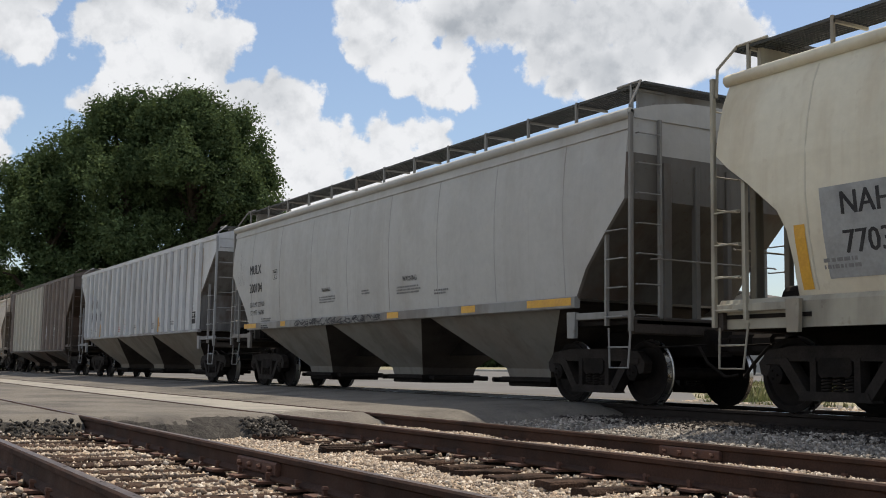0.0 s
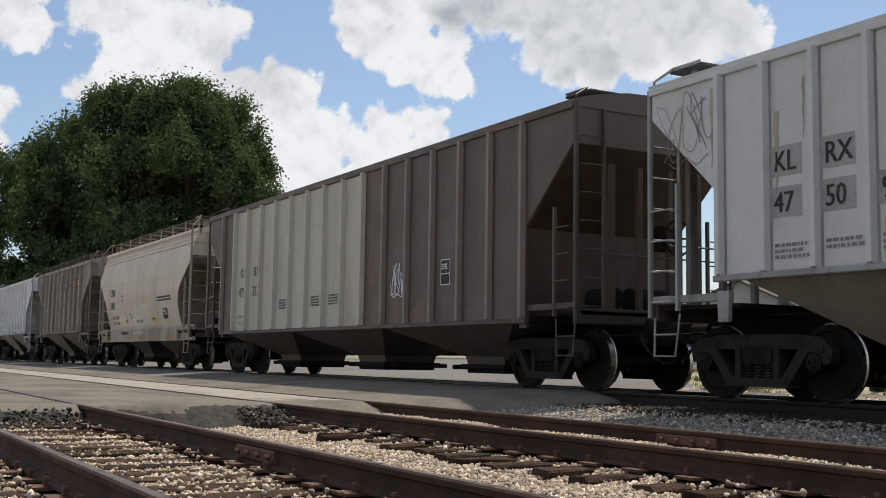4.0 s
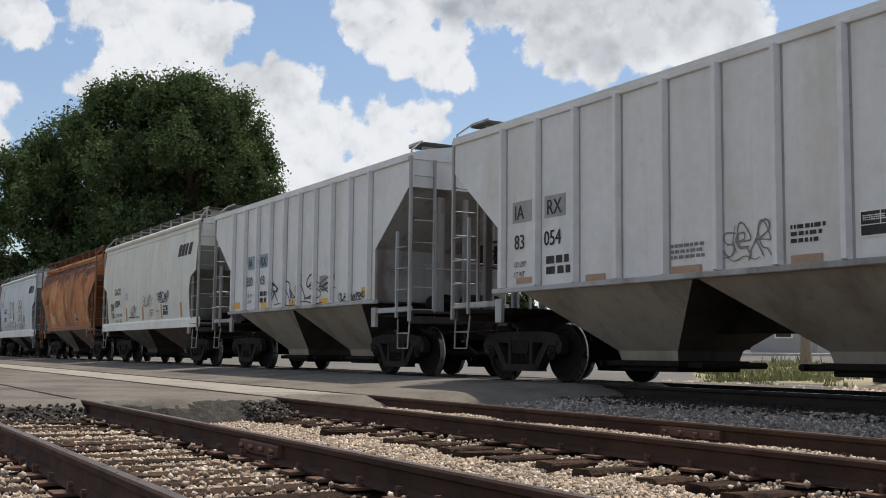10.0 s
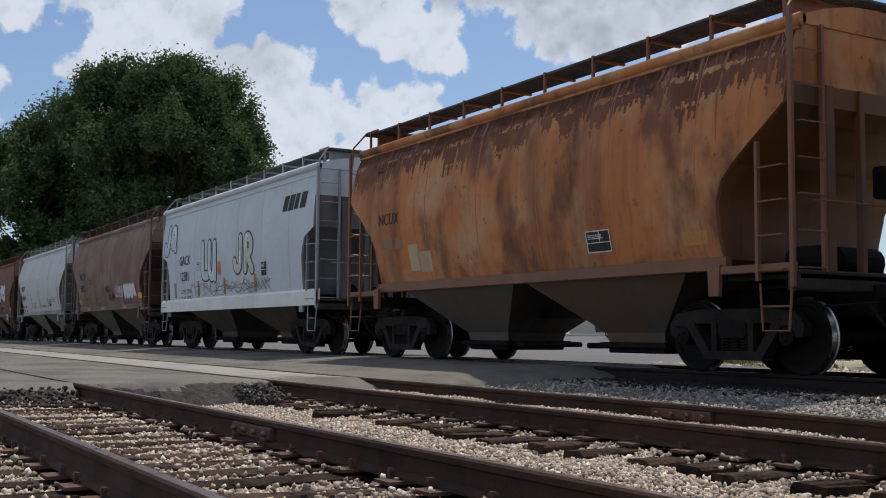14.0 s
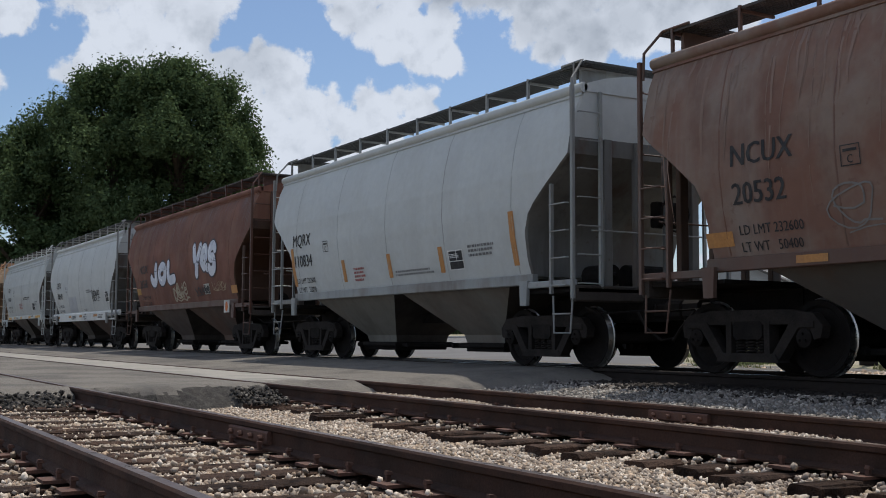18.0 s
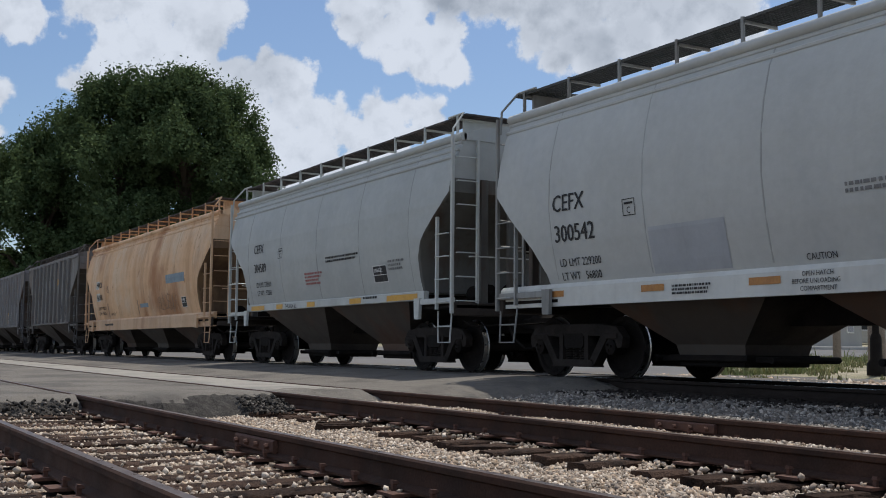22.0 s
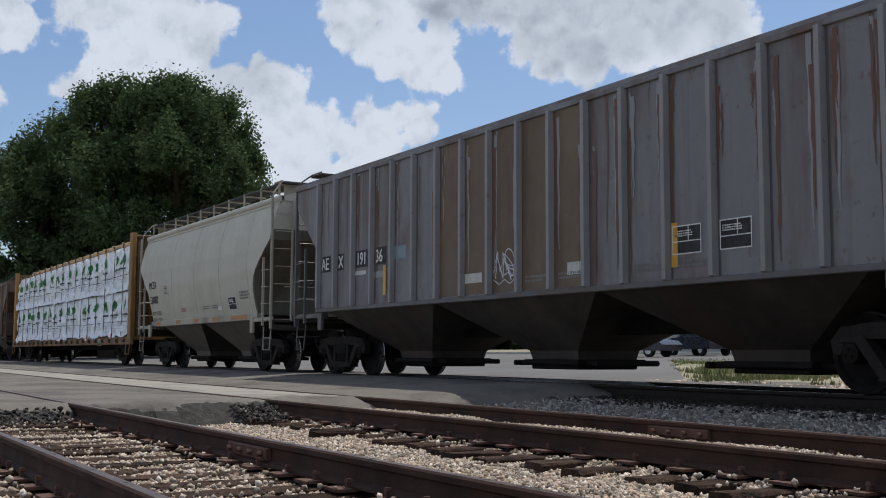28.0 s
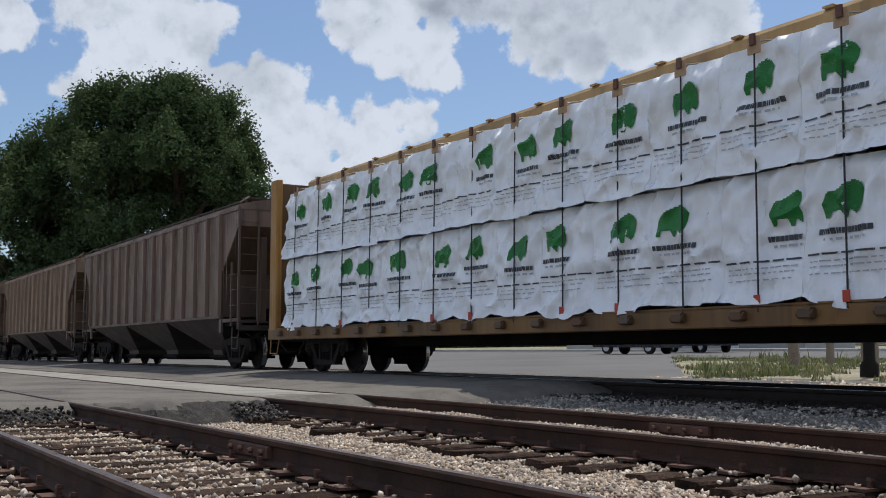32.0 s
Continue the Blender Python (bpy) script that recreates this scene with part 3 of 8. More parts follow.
def build_crossing():
    """Asphalt across the tracks, broken along its edge, with flangeway slots beside the rails."""
    slots = []
    for y in (Y_A, Y_A + GAUGE, Y_C, Y_C + GAUGE, Y_E, Y_E + GAUGE):
        slots.append(y)
    strips, y = [], -6.0
    for s in slots:
        strips.append((y, s - 0.045))
        y = s + 0.045
    strips.append((y, 30.0))
    names = ["asphalt", "asphalt", "asphalt", "concrete", "asphalt", "asphalt", "asphalt"]
    road = thing("road_crossing", "worn grey asphalt road over the tracks with a crumbling edge", "road", kind="structure")
    for (y0, y1), what in zip(strips, names):
        sh = Shape()
        m = max(3, int((y1 - y0) / 0.06))
        ys = [y0 + (y1 - y0) * k / m for k in range(m + 1)]
        if y1 > 20:
            ys = [y0 + (13.4 - y0) * k / 6 for k in range(6)] + [13.4, 15, 17, 20, 24, 30]
        if y0 < -5:
            ys = [-6, -4, -2, -1, -0.5] + [0.06 * k for k in range(int(y1 / 0.06))] + [y1]
        v, f, slot = [], [], []
        for y in ys:
            e = road_edge(y)
            z = crossing_z(y)
            e += 0.10 * noise.noise((y * 11.0, 6.1, 0))
            wide = 0.6 if y < 2.9 else 0.25 + 0.34 * (min(y, 5.2) - 2.9)
            for dx, dz in ((-60, 0), (-12, 0), (-3.0, 0), (-1.4, 0.0), (-0.75, 0.006), (-0.40, 0.004), (-0.20, -0.012), (-0.02, -0.05), (0.14, -0.085), (0.34, -0.14), (0.7, -0.27)):
                j = 0.035 * noise.noise((y * 8, dx * 9, 2)) + 0.02 * noise.noise((y * 19, dx * 17, 5)) if -0.5 < dx < 0.5 else 0
                v.append((e + (dx * wide if -1 < dx else dx), y, max(z + dz + j, -0.3)))
        n = 11
        for k in range(len(ys) - 1):
            for i in range(n - 1):
                f.append((k * n + i, k * n + i + 1, (k + 1) * n + i + 1, (k + 1) * n + i))
                slot.append(1 if i >= (7 if ys[k] < 4.0 else 6) + (noise.noise((ys[k] * 4.0, 8.8, 1)) > 0.1) and ys[k] < Y_C else 2 if what == "concrete" and i > 2 + (noise.noise((ys[k] * 9.0, 3.3, 1)) > 0) else 0)
        top = len(f)
        # walls of the flangeways
        b = len(v)
        for k in (0, len(ys) - 1):
            for i in range(n):
                p = v[k * n + i]
                v.append((p[0], p[1], p[2] - 0.2))
        for i in range(n - 1):
            f.append((i, b + i, b + i + 1, i + 1))
            e = (len(ys) - 1) * n
            f.append((e + i, e + i + 1, b + n + i + 1, b + n + i))
            slot += [1, 1]
        sh.v, sh.f, sh.m = v, f, slot
        part("concrete_panel" if what == "concrete" else "asphalt_strip", sh, [CONCRETE if what == "concrete" else ASPHALT, TAR, ASPHALT], road,
             "pale worn concrete strip between the rails" if what == "concrete" else "", 40)
    # the street fans out behind the track and meets a cross street
    sh = Shape()
    ys = [13.4, 15, 17, 20, 24, 28, 32, 34, 38, 41, 44]
    v, f = [], []
    for y in ys:
        right = edge_of_street(y) if y < 34 else 60.0
        for x in (-240.0, -120.0, -60.0, right):
            v.append((x, y, (rise(y) if y > 16 else 0.03) + 0.004))
    for k in range(len(ys) - 1):
        for i in range(3):
            f.append((4 * k + i, 4 * k + i + 1, 4 * k + i + 5, 4 * k + i + 4))
    sh.add(v, f)
    solid("road_street", sh, ASPHALT_OLD, "grey asphalt street that opens behind the crossing", "road", kind="structure")
    z = rise(44) + 0.0
    for name, y0, y1, h, mat, label in (("kerb", 44.0, 44.22, 0.15, KERB, "pale concrete kerb on the far side of the street"),
                                        ("pavement", 46.0, 47.5, 0.17, KERB, "pale concrete footway beyond the kerb")):
        k = Shape()
        x = -78.0
        while x < 60:
            k.box(x, x + 2.97, y0, y1, z - 0.1, z + h, 0.02)
            x += 3.0
        solid(name, k, mat, label, name, kind="structure")


def edge_of_street(y):
    return -14.4 - (y - 13.4) * 1.15


def stone_field(name, spots, size, mat, label):
    """Crushed stones, each an uneven lump, as one mesh."""
    cube = np.array([(x, y, z) for x in (-1, 1) for y in (-1, 1) for z in (-1, 1)], float) * 0.66
    tri = np.array([(0, 1, 3), (0, 3, 2), (4, 6, 7), (4, 7, 5), (0, 4, 5), (0, 5, 1), (2, 3, 7), (2, 7, 6), (0, 2, 6), (0, 6, 4), (1, 5, 7), (1, 7, 3)])
    rng = np.random.default_rng(len(spots))
    n = len(spots)
    spots = np.array(spots)
    sc = rng.uniform(0.6, 1.35, (n, 1, 1)) * size * rng.uniform(0.55, 1.2, (n, 1, 3))
    q = rng.normal(size=(n, 4))
    q /= np.linalg.norm(q, axis=1, keepdims=True)
    w, x, y, z = q.T
    rot = np.stack([np.stack([1 - 2 * (y * y + z * z), 2 * (x * y - z * w), 2 * (x * z + y * w)], -1),
                    np.stack([2 * (x * y + z * w), 1 - 2 * (x * x + z * z), 2 * (y * z - x * w)], -1),
                    np.stack([2 * (x * z - y * w), 2 * (y * z + x * w), 1 - 2 * (x * x + y * y)], -1)], 1)
    lumps = cube[None] * sc * rng.uniform(0.72, 1.18, (n, 8, 1)) + rng.normal(size=(n, 8, 3)) * sc * 0.09
    verts = (np.einsum("nij,nkj->nki", rot, lumps) + spots[:, None, :]).reshape(-1, 3)
    faces = (tri[None] + 8 * np.arange(n)[:, None, None]).reshape(-1, 3)
    me = bpy.data.meshes.new(name)
    me.vertices.add(len(verts))
    me.vertices.foreach_set("co", verts.ravel())
    me.loops.add(faces.size)
    me.loops.foreach_set("vertex_index", faces.ravel().astype(np.int32))
    me.polygons.add(len(faces))
    me.polygons.foreach_set("loop_start", np.arange(0, faces.size, 3, dtype=np.int32))
    me.materials.append(mat)
    me.update(calc_edges=True)
    me.validate()
    tagged(new(name, me), label, "gravel", kind="stuff")


def build_ballast():
    rng = random.Random(11)
    near, far, beyond = [], [], []

    def clear(y):
        return min(abs(y - r) for r in (Y_A, Y_A + GAUGE, Y_C, Y_C + GAUGE, Y_E, Y_E + GAUGE)) < 0.085
    slots = {}
    for title, tx, ty, skew in TIES:
        for k in range(-1, 2):
            slots.setdefault(round(tx * 2) + k, []).append((tx, ty, math.tan(radians(skew))))

    def on_tie(x, y):
        return any(abs(x - tx + (y - ty) * sk) < 0.12 and abs(y - ty) < 1.30 for tx, ty, sk in slots.get(round(x * 2), ()))
    for _ in range(175000):
        y = rng.uniform(0.5, 7.8)
        x = rng.uniform(-13.6, -0.68 * y + 0.2)
        if x < -13.0 and rng.random() < 0.5 or clear(y):
            continue
        in_near, in_mid = Y_A - 0.62 < y < Y_A + GAUGE + 0.25, Y_C - 0.08 < y < Y_C + GAUGE + 0.3
        bare = on_tie(x, y) and not in_mid
        if bare and rng.random() < 0.97 or on_tie(x, y) and in_mid and rng.random() < 0.35:
            continue
        lift = -0.03 if in_near else 0.05 if in_mid else 0.012
        z = bed(x, y) + lift + 0.03 * noise.noise((x * 1.3, y * 1.3, 0)) + rng.uniform(-0.025, 0.012)
        if bare:
            z = -0.165
        (near if y < 7.3 else far).append((x, y, z))
    for _ in range(24000):
        y = rng.uniform(7.2, 9.7)
        x = rng.uniform(-13.4, -0.55 * y)
        far.append((x, y, bed(x, y) + 0.02 * noise.noise((x, y, 4)) + rng.uniform(-0.015, 0.02)))
    for _ in range(7000):
        y = rng.uniform(12.6, 16.5)
        x = rng.uniform(-19, -5)
        if (x + 19) / 3.0 < (16.5 - y) / 4 * 1.2 and rng.random() < 0.7:
            continue
        beyond.append((x, y, -0.03 + rng.uniform(-0.02, 0.04)))
    rest = []
    for _ in range(18000):
        x, y = rng.uniform(-13.2, 16.0), rng.uniform(-2.4, 13.6)
        if clear(y) or on_tie(x, y) or (x < -0.68 * y + 0.2 and 0.5 < y < 9.0):
            continue
        rest.append((x, y, bed(x, min(y, 12.9)) + rng.uniform(-0.03, 0.01)))
    stone_field("ballast_gravel", rest, 0.034, STONE, "tan crushed stone around the sidings")
    stone_field("ballast_gravel", near, 0.0185, STONE, "pale tan crushed stone between the sidings")
    crumbs = []
    for _ in range(420):
        y = rng.choice((rng.uniform(-0.5, 1.2), rng.uniform(1.4, 2.7), rng.uniform(4.6, Y_C - 0.1)))
        if clear(y):
            continue
        u = 0.35 + 0.65 * rng.random()
        x = road_edge(y) + (-0.30 + 1.2 * u) * (0.6 if y < 2.9 else 0.25 + 0.34 * (y - 2.9))
        slope = crossing_z(y) - (0.0 if u < 0.25 else (u - 0.25) * 0.24) - 0.004
        crumbs.append((x, y, max(bed(x, y) + 0.0, slope) + rng.uniform(-0.012, 0.006)))
    stone_field("asphalt_rubble", crumbs, 0.026, TAR_STONE, "broken black asphalt lumps along the road edge")
    # near-black stones, denser towards the running track
    black_lumps = []
    for _ in range(16000):
        y = rng.uniform(9.0, 13.2)
        x = rng.uniform(-13.6, -0.5 * y)
        if clear(y) or rng.random() > (y - 8.9) / 0.9:
            continue
        black_lumps.append((x, y, bed(x, min(y, 12.9)) + rng.uniform(-0.005, 0.03)))
    stone_field("ballast_gravel", black_lumps, 0.03, BLACK_STONE, "black crushed stone under the train")
    stone_field("ballast_gravel", far, 0.025, STONE_GREY, "grey crushed stone beside the running track")
    stone_field("ballast_gravel", beyond, 0.055, STONE, "pale stone ballast behind the running track")


def blades(name, spots, height, mat, label, width=0.012):
    rng = random.Random(len(spots))
    v, f = [], []
    for x, y, z in spots:
        a, h = rng.uniform(0, math.tau), height * rng.uniform(0.4, 1.3)
        lean = Vector((rng.uniform(-0.35, 0.35), rng.uniform(-0.35, 0.35), 1)) * h
        s = Vector((math.cos(a), math.sin(a), 0)) * width
        p = Vector((x, y, z))
        n = len(v)
        v += [p - s, p + s, p + lean * 0.6 + s * 0.6, p + lean * 0.6 - s * 0.6, p + lean + Vector((lean.x, lean.y, 0)) * 0.4]
        f += [(n, n + 1, n + 2, n + 3), (n + 3, n + 2, n + 4)]
    me = bpy.data.meshes.new(name)
    me.from_pydata(v, [], f)
    me.materials.append(mat)
    tagged(new(name, me), label, "grass", kind="stuff")


def build_verge():
    rng = random.Random(21)
    spots, weeds = [], []
    for _ in range(42000):
        y = 14.9 + 19 * rng.random() ** 1.2
        x = edge_of_street(y) + 0.2 + 24 * rng.random() + 1.2 * noise.noise((y * 0.6, 2.2, 0))
        n = noise.noise((x * 0.35, y * 0.35, 7)) + 0.5 * noise.noise((x * 1.1, y * 1.1, 3))
        if n < -0.02 + 0.5 * max(0.0, (18.0 - y) / 3.0):
            continue
        spots.append((x, y, (rise(y) if y > 16 else -0.04) - 0.05))
        if n > 0.42 and rng.random() < 0.35:
            weeds.append(spots[-1])
    blades("verge_grass", spots, 0.13, GRASS, "patchy yellow-green grass verge behind the track", 0.020)
    blades("tall_weeds", weeds, 0.38, GRASS, "taller weeds standing in the grass verge", 0.030)


build_ground()
build_tracks()
build_crossing()
build_ballast()
build_verge()


# ---------------------------------------------------------------- trees and distance
def leaf_crown(name, lobes, per, size, mat, parent, seed):
    """A crown of many small leaf sprays gathered in uneven clumps."""
    rng = np.random.default_rng(seed)
    pts, out = [], []
    for cx, cy, cz, r in lobes:
        k = max(4, int(per * r * r))
        twigs = rng.normal(size=(k, 3))
        twigs /= np.linalg.norm(twigs, axis=1, keepdims=True)
        rad = r * rng.uniform(0.35, 1.05, (k, 1)) * np.array([[1, 1, 0.85]])
        centres = twigs * rad + (cx, cy, cz)
        m = 40
        spray = rng.normal(size=(k, m, 3)) * (0.27 * rng.uniform(0.6, 1.5, (k, 1, 1))) * np.array([1.0, 1.0, 1.35])
        pts.append((centres[:, None, :] + spray).reshape(-1, 3))
        out.append(np.repeat(twigs, m, 0))
    pts, out = np.concatenate(pts), np.concatenate(out)
    n = len(pts)
    nor = out * 0.7 + rng.normal(size=(n, 3)) * 0.7 + (0, 0, 0.35)
    nor /= np.linalg.norm(nor, axis=1, keepdims=True)
    a = np.cross(nor, rng.normal(size=(n, 3)))
    a /= np.linalg.norm(a, axis=1, keepdims=True)
    b = np.cross(nor, a)
    s = size * rng.uniform(0.5, 1.3, (n, 1))
    v = np.stack([pts - a * s, pts - b * s * 0.6, pts + a * s, pts + b * s * 0.6], 1).reshape(-1, 3)
    me = bpy.data.meshes.new(name)
    me.vertices.add(len(v))
    me.vertices.foreach_set("co", v.ravel())
    me.loops.add(4 * n)
    me.loops.foreach_set("vertex_index", np.arange(4 * n, dtype=np.int32))
    me.polygons.add(n)
    me.polygons.foreach_set("loop_start", np.arange(0, 4 * n, 4, dtype=np.int32))
    me.materials.append(mat)
    me.update(calc_edges=True)
    ob = new(name, me)
    ob.parent = parent
    return ob


def tree(label, x, y, height, spread, seed, per=11.0, size=0.15, mat=None, lobes=34):
    rng = random.Random(seed)
    base = thing("tree", label, "tree", pose(x, y, rise(y) - 0.1))
    trunk, limbs = Shape(), []
    r0 = height * 0.026
    pts = [Vector((0, 0, -0.3)), Vector((0.1, 0, height * 0.2)), Vector((-0.1, 0.2, height * 0.45)), Vector((0.1, 0.1, height * 0.75))]
    rings = []
    for k, p in enumerate(pts):
        r = r0 * (1.35, 1.0, 0.75, 0.3)[k]
        rings.append([(p.x + r * math.cos(i * math.tau / 9), p.y + r * math.sin(i * math.tau / 9), p.z) for i in range(9)])
    trunk.loft(rings)
    part("trunk", trunk, BARK, base, smooth=60)
    heaps = []
    for k in range(lobes):
        u = rng.random()
        z = height * (0.13 + 0.79 * u)
        wide = spread * (math.sin(math.pi * (0.14 + 0.80 * u ** 0.8)) ** 0.75)
        a = rng.uniform(0, math.tau)
        d = wide * math.sqrt(rng.uniform(0.08, 1.0)) * rng.uniform(0.84, 1.0)
        r = rng.uniform(0.09, 0.20) * spread + 0.6
        heaps.append((math.cos(a) * d, math.sin(a) * d, z, r))
        if k % 3 == 0:
            limb = Shape()
            s = Vector((0, 0, min(z - d * 0.7, height * 0.6) if z - d * 0.7 > height * 0.15 else height * 0.18))
            e = Vector((math.cos(a) * d, math.sin(a) * d, z))
            mid = s.lerp(e, 0.5) + Vector((0, 0, 0.06 * height))
            limb.bar(s, mid, r0 * 0.36, 6).bar(mid, e, r0 * 0.2, 5)
            part("limb", limb, BARK, base)
    heaps.append((0, 0, height * 0.93, spread * 0.2))
    # upright shoots that break the outline
    for k in range(lobes // 3):
        u, a = rng.uniform(0.45, 0.93), rng.uniform(0, math.tau)
        d = spread * (math.sin(math.pi * (0.14 + 0.80 * u ** 0.8)) ** 0.75) * rng.uniform(0.55, 1.02)
        for j in range(3):
            heaps.append((math.cos(a) * d, math.sin(a) * d, height * (0.13 + 0.79 * u) + 0.75 * j, 0.95 - 0.2 * j))
    leaf_crown("crown", heaps, per, size, mat or LEAF, base, seed)


def far_from(yaw, d):
    w = heading(yaw, 0)
    return w.x * d, w.y * d


x, y = far_from(73.4, 96)
tree("tall broad-crowned green tree in full summer leaf", x, y, 24.6, 9.4, 3, lobes=95)
x, y = far_from(76.6, 98)
tree("tall green tree grown into its neighbour", x, y, 24.2, 8.6, 8, lobes=80)
x, y = far_from(80.2, 101)
tree("broad green tree in full summer leaf", x, y, 19.4, 7.6, 10, lobes=60)
x, y = far_from(85.0, 112)
tree("green tree in full summer leaf beside a taller one", x, y, 17.0, 7.0, 12, per=7.0)
x, y = far_from(70.9, 100)
tree("small green tree under a larger one", x, y, 15.5, 5.4, 15, lobes=48)
x, y = far_from(88.5, 130)
tree("green tree far along the line", x, y, 19.0, 9.0, 19, per=3.0)


def build_woods():
    """The low wood and hedge that close the view behind the street."""
    rng = random.Random(5)
    heaps = []
    for k in range(150):
        yaw = 36 + 50 * k / 149
        d = rng.uniform(150, 185)
        w = heading(yaw, 0)
        h = rng.uniform(2.2, 4.8) + (2.5 if yaw > 56 else 0.0)
        for j in range(2):
            heaps.append((w.x * d + rng.uniform(-3, 3), w.y * d + rng.uniform(-3, 3), 1.3 + h * (0.35 + 0.45 * j), h * 0.55))
    for k in range(46):
        yaw = 67 + 26 * k / 45
        w, d, h = heading(yaw, 0), rng.uniform(108, 128), rng.uniform(6.0, 9.5)
        for j in range(3):
            heaps.append((w.x * d + rng.uniform(-2, 2), w.y * d + rng.uniform(-2, 2), 1.0 + h * (0.15 + 0.33 * j), h * 0.34))
    base = thing("far_woods", "low dark green wood along the horizon", "trees", kind="stuff")
    leaf_crown("foliage", heaps, 1.9, 0.75, LEAF_FAR, base, 6)


build_woods()


WALL_GREY = material("painted_siding_grey", (0.34, 0.34, 0.33), 0.8, second=(0.27, 0.27, 0.26), scale=0.8, fine=20, grain=0.1)
WALL_CREAM = material("painted_siding_cream", (0.55, 0.52, 0.45), 0.8, second=(0.46, 0.43, 0.37), scale=0.8, fine=20, grain=0.1)
SHINGLE = material("asphalt_shingles", (0.10, 0.092, 0.085), 0.9, second=(0.07, 0.065, 0.06), scale=2, fine=30, grain=0.25)
PANE = material("dark_window_glass", (0.03, 0.035, 0.04), 0.08, fine=5, grain=0.1, spec=0.6)
TRIM_WHITE = material("white_trim_paint", (0.72, 0.72, 0.70), 0.6, fine=20, grain=0.05)
LAMP_GLASS = material("clouded_lamp_glass", (0.55, 0.56, 0.55), 0.25, fine=10, grain=0.05)
POST_WOOD = material("grey_weathered_wood", (0.22, 0.18, 0.14), 0.9, second=(0.13, 0.105, 0.08), scale=3, fine=30, grain=0.3, bump=0.02, bump_scale=15)
CAR_DARK = material("dark_car_paint", (0.02, 0.025, 0.04), 0.25, fine=5, grain=0.05, spec=0.6)
TYRE = material("tyre_rubber", (0.02, 0.02, 0.02), 0.9, fine=20, grain=0.2)


def house(label, x, y, turn, w, d, eaves, ridge, wall):
    """A small house with a gable roof, a door and sash windows."""
    h = thing("house", label, "house", pose(x, y, rise(y) - 0.05, 0, 0, turn))
    body = Shape()
    gable = [(-w / 2, 0.0), (w / 2, 0.0), (w / 2, eaves), (0.0, ridge - 0.12), (-w / 2, eaves)]
    body.slab(gable, -d / 2, d / 2)
    part("wall", body, wall, h)
    for s in (-1, 1):
        rf = Shape()
        a = (s * (w / 2 + 0.45), eaves - 0.32)
        b = (0.0, ridge)
        rf.add([(a[0], -d / 2 - 0.4, a[1]), (a[0], d / 2 + 0.4, a[1]), (b[0], d / 2 + 0.4, b[1]), (b[0], -d / 2 - 0.4, b[1]),
                (a[0], -d / 2 - 0.4, a[1] - 0.14), (a[0], d / 2 + 0.4, a[1] - 0.14), (b[0], d / 2 + 0.4, b[1] - 0.14), (b[0], -d / 2 - 0.4, b[1] - 0.14)],
               [(0, 1, 2, 3), (7, 6, 5, 4), (0, 4, 5, 1), (3, 2, 6, 7), (0, 3, 7, 4), (1, 5, 6, 2)])
        part("roof", rf, SHINGLE, h)
    for wx in (-w * 0.28, w * 0.28):
        win = part("window", Shape().box(wx - 0.55, wx + 0.55, -d / 2 - 0.05, -d / 2 + 0.02, 0.9, 2.3, 0.02), TRIM_WHITE, h)
        part("pane", Shape().box(wx - 0.46, wx + 0.46, -d / 2 - 0.06, -d / 2 - 0.04, 0.98, 1.57), PANE, win)
        part("pane", Shape().box(wx - 0.46, wx + 0.46, -d / 2 - 0.06, -d / 2 - 0.04, 1.63, 2.22), PANE, win)
    part("door", Shape().box(-0.48, 0.48, -d / 2 - 0.06, -d / 2 + 0.02, 0.05, 2.1, 0.02), TRIM_WHITE, h)
    for wy in (-d * 0.25, d * 0.25):
        win = part("window", Shape().box(w / 2 - 0.02, w / 2 + 0.05, wy - 0.55, wy + 0.55, 0.9, 2.3, 0.02), TRIM_WHITE, h)
        part("pane", Shape().box(w / 2 + 0.04, w / 2 + 0.06, wy - 0.46, wy + 0.46, 0.98, 2.22), PANE, win)


def parked_car(label, x, y, turn, mat):
    """A saloon in plain forms: hull, cabin, glass and four wheels."""
    c = thing("parked_car", label, "car", pose(x, y, rise(y) + 0.01, 0, 0, turn))
    hull = Shape()
    side = [(-2.2, 0.35), (2.15, 0.32), (2.25, 0.62), (2.0, 0.82), (0.95, 0.95), (-1.5, 0.98), (-2.2, 0.90), (-2.28, 0.6)]
    hull.loft([[(a, 0.86 * k, b) for a, b in side] for k in (1, -1)])
    part("body", hull, mat, c, smooth=40)
    cab = Shape()
    cab.loft([[(0.95, 0.78, 0.94), (0.2, 0.60, 1.42), (-0.95, 0.60, 1.43), (-1.6, 0.78, 0.96)], [(0.95, -0.78, 0.94), (0.2, -0.60, 1.42), (-0.95, -0.60, 1.43), (-1.6, -0.78, 0.96)]])
    part("cabin", cab, mat, c)
    for q in (-1, 1):
        g = Shape().loft([[(0.72, q * 0.765, 0.99), (0.17, q * 0.625, 1.37), (-0.9, q * 0.625, 1.38), (-1.3, q * 0.765, 1.0)],
                          [(0.72, q * 0.745, 0.99), (0.17, q * 0.605, 1.37), (-0.9, q * 0.605, 1.38), (-1.3, q * 0.745, 1.0)]])
        part("window", g, PANE, c)
        for wx in (-1.35, 1.35):
            w = part("wheel", Shape().disc((wx, 0.32), (0.2, 0.32, 0.32, 0.2), (q * 0.70 - 0.11, q * 0.70 - 0.09, q * 0.70 + 0.09, q * 0.70 + 0.12), 18), TYRE, c, smooth=30)
            part("rim", Shape().disc((wx, 0.32), (0.19, 0.19), (q * 0.83 - 0.01, q * 0.83 + 0.01), 12), TRIM_WHITE, w)


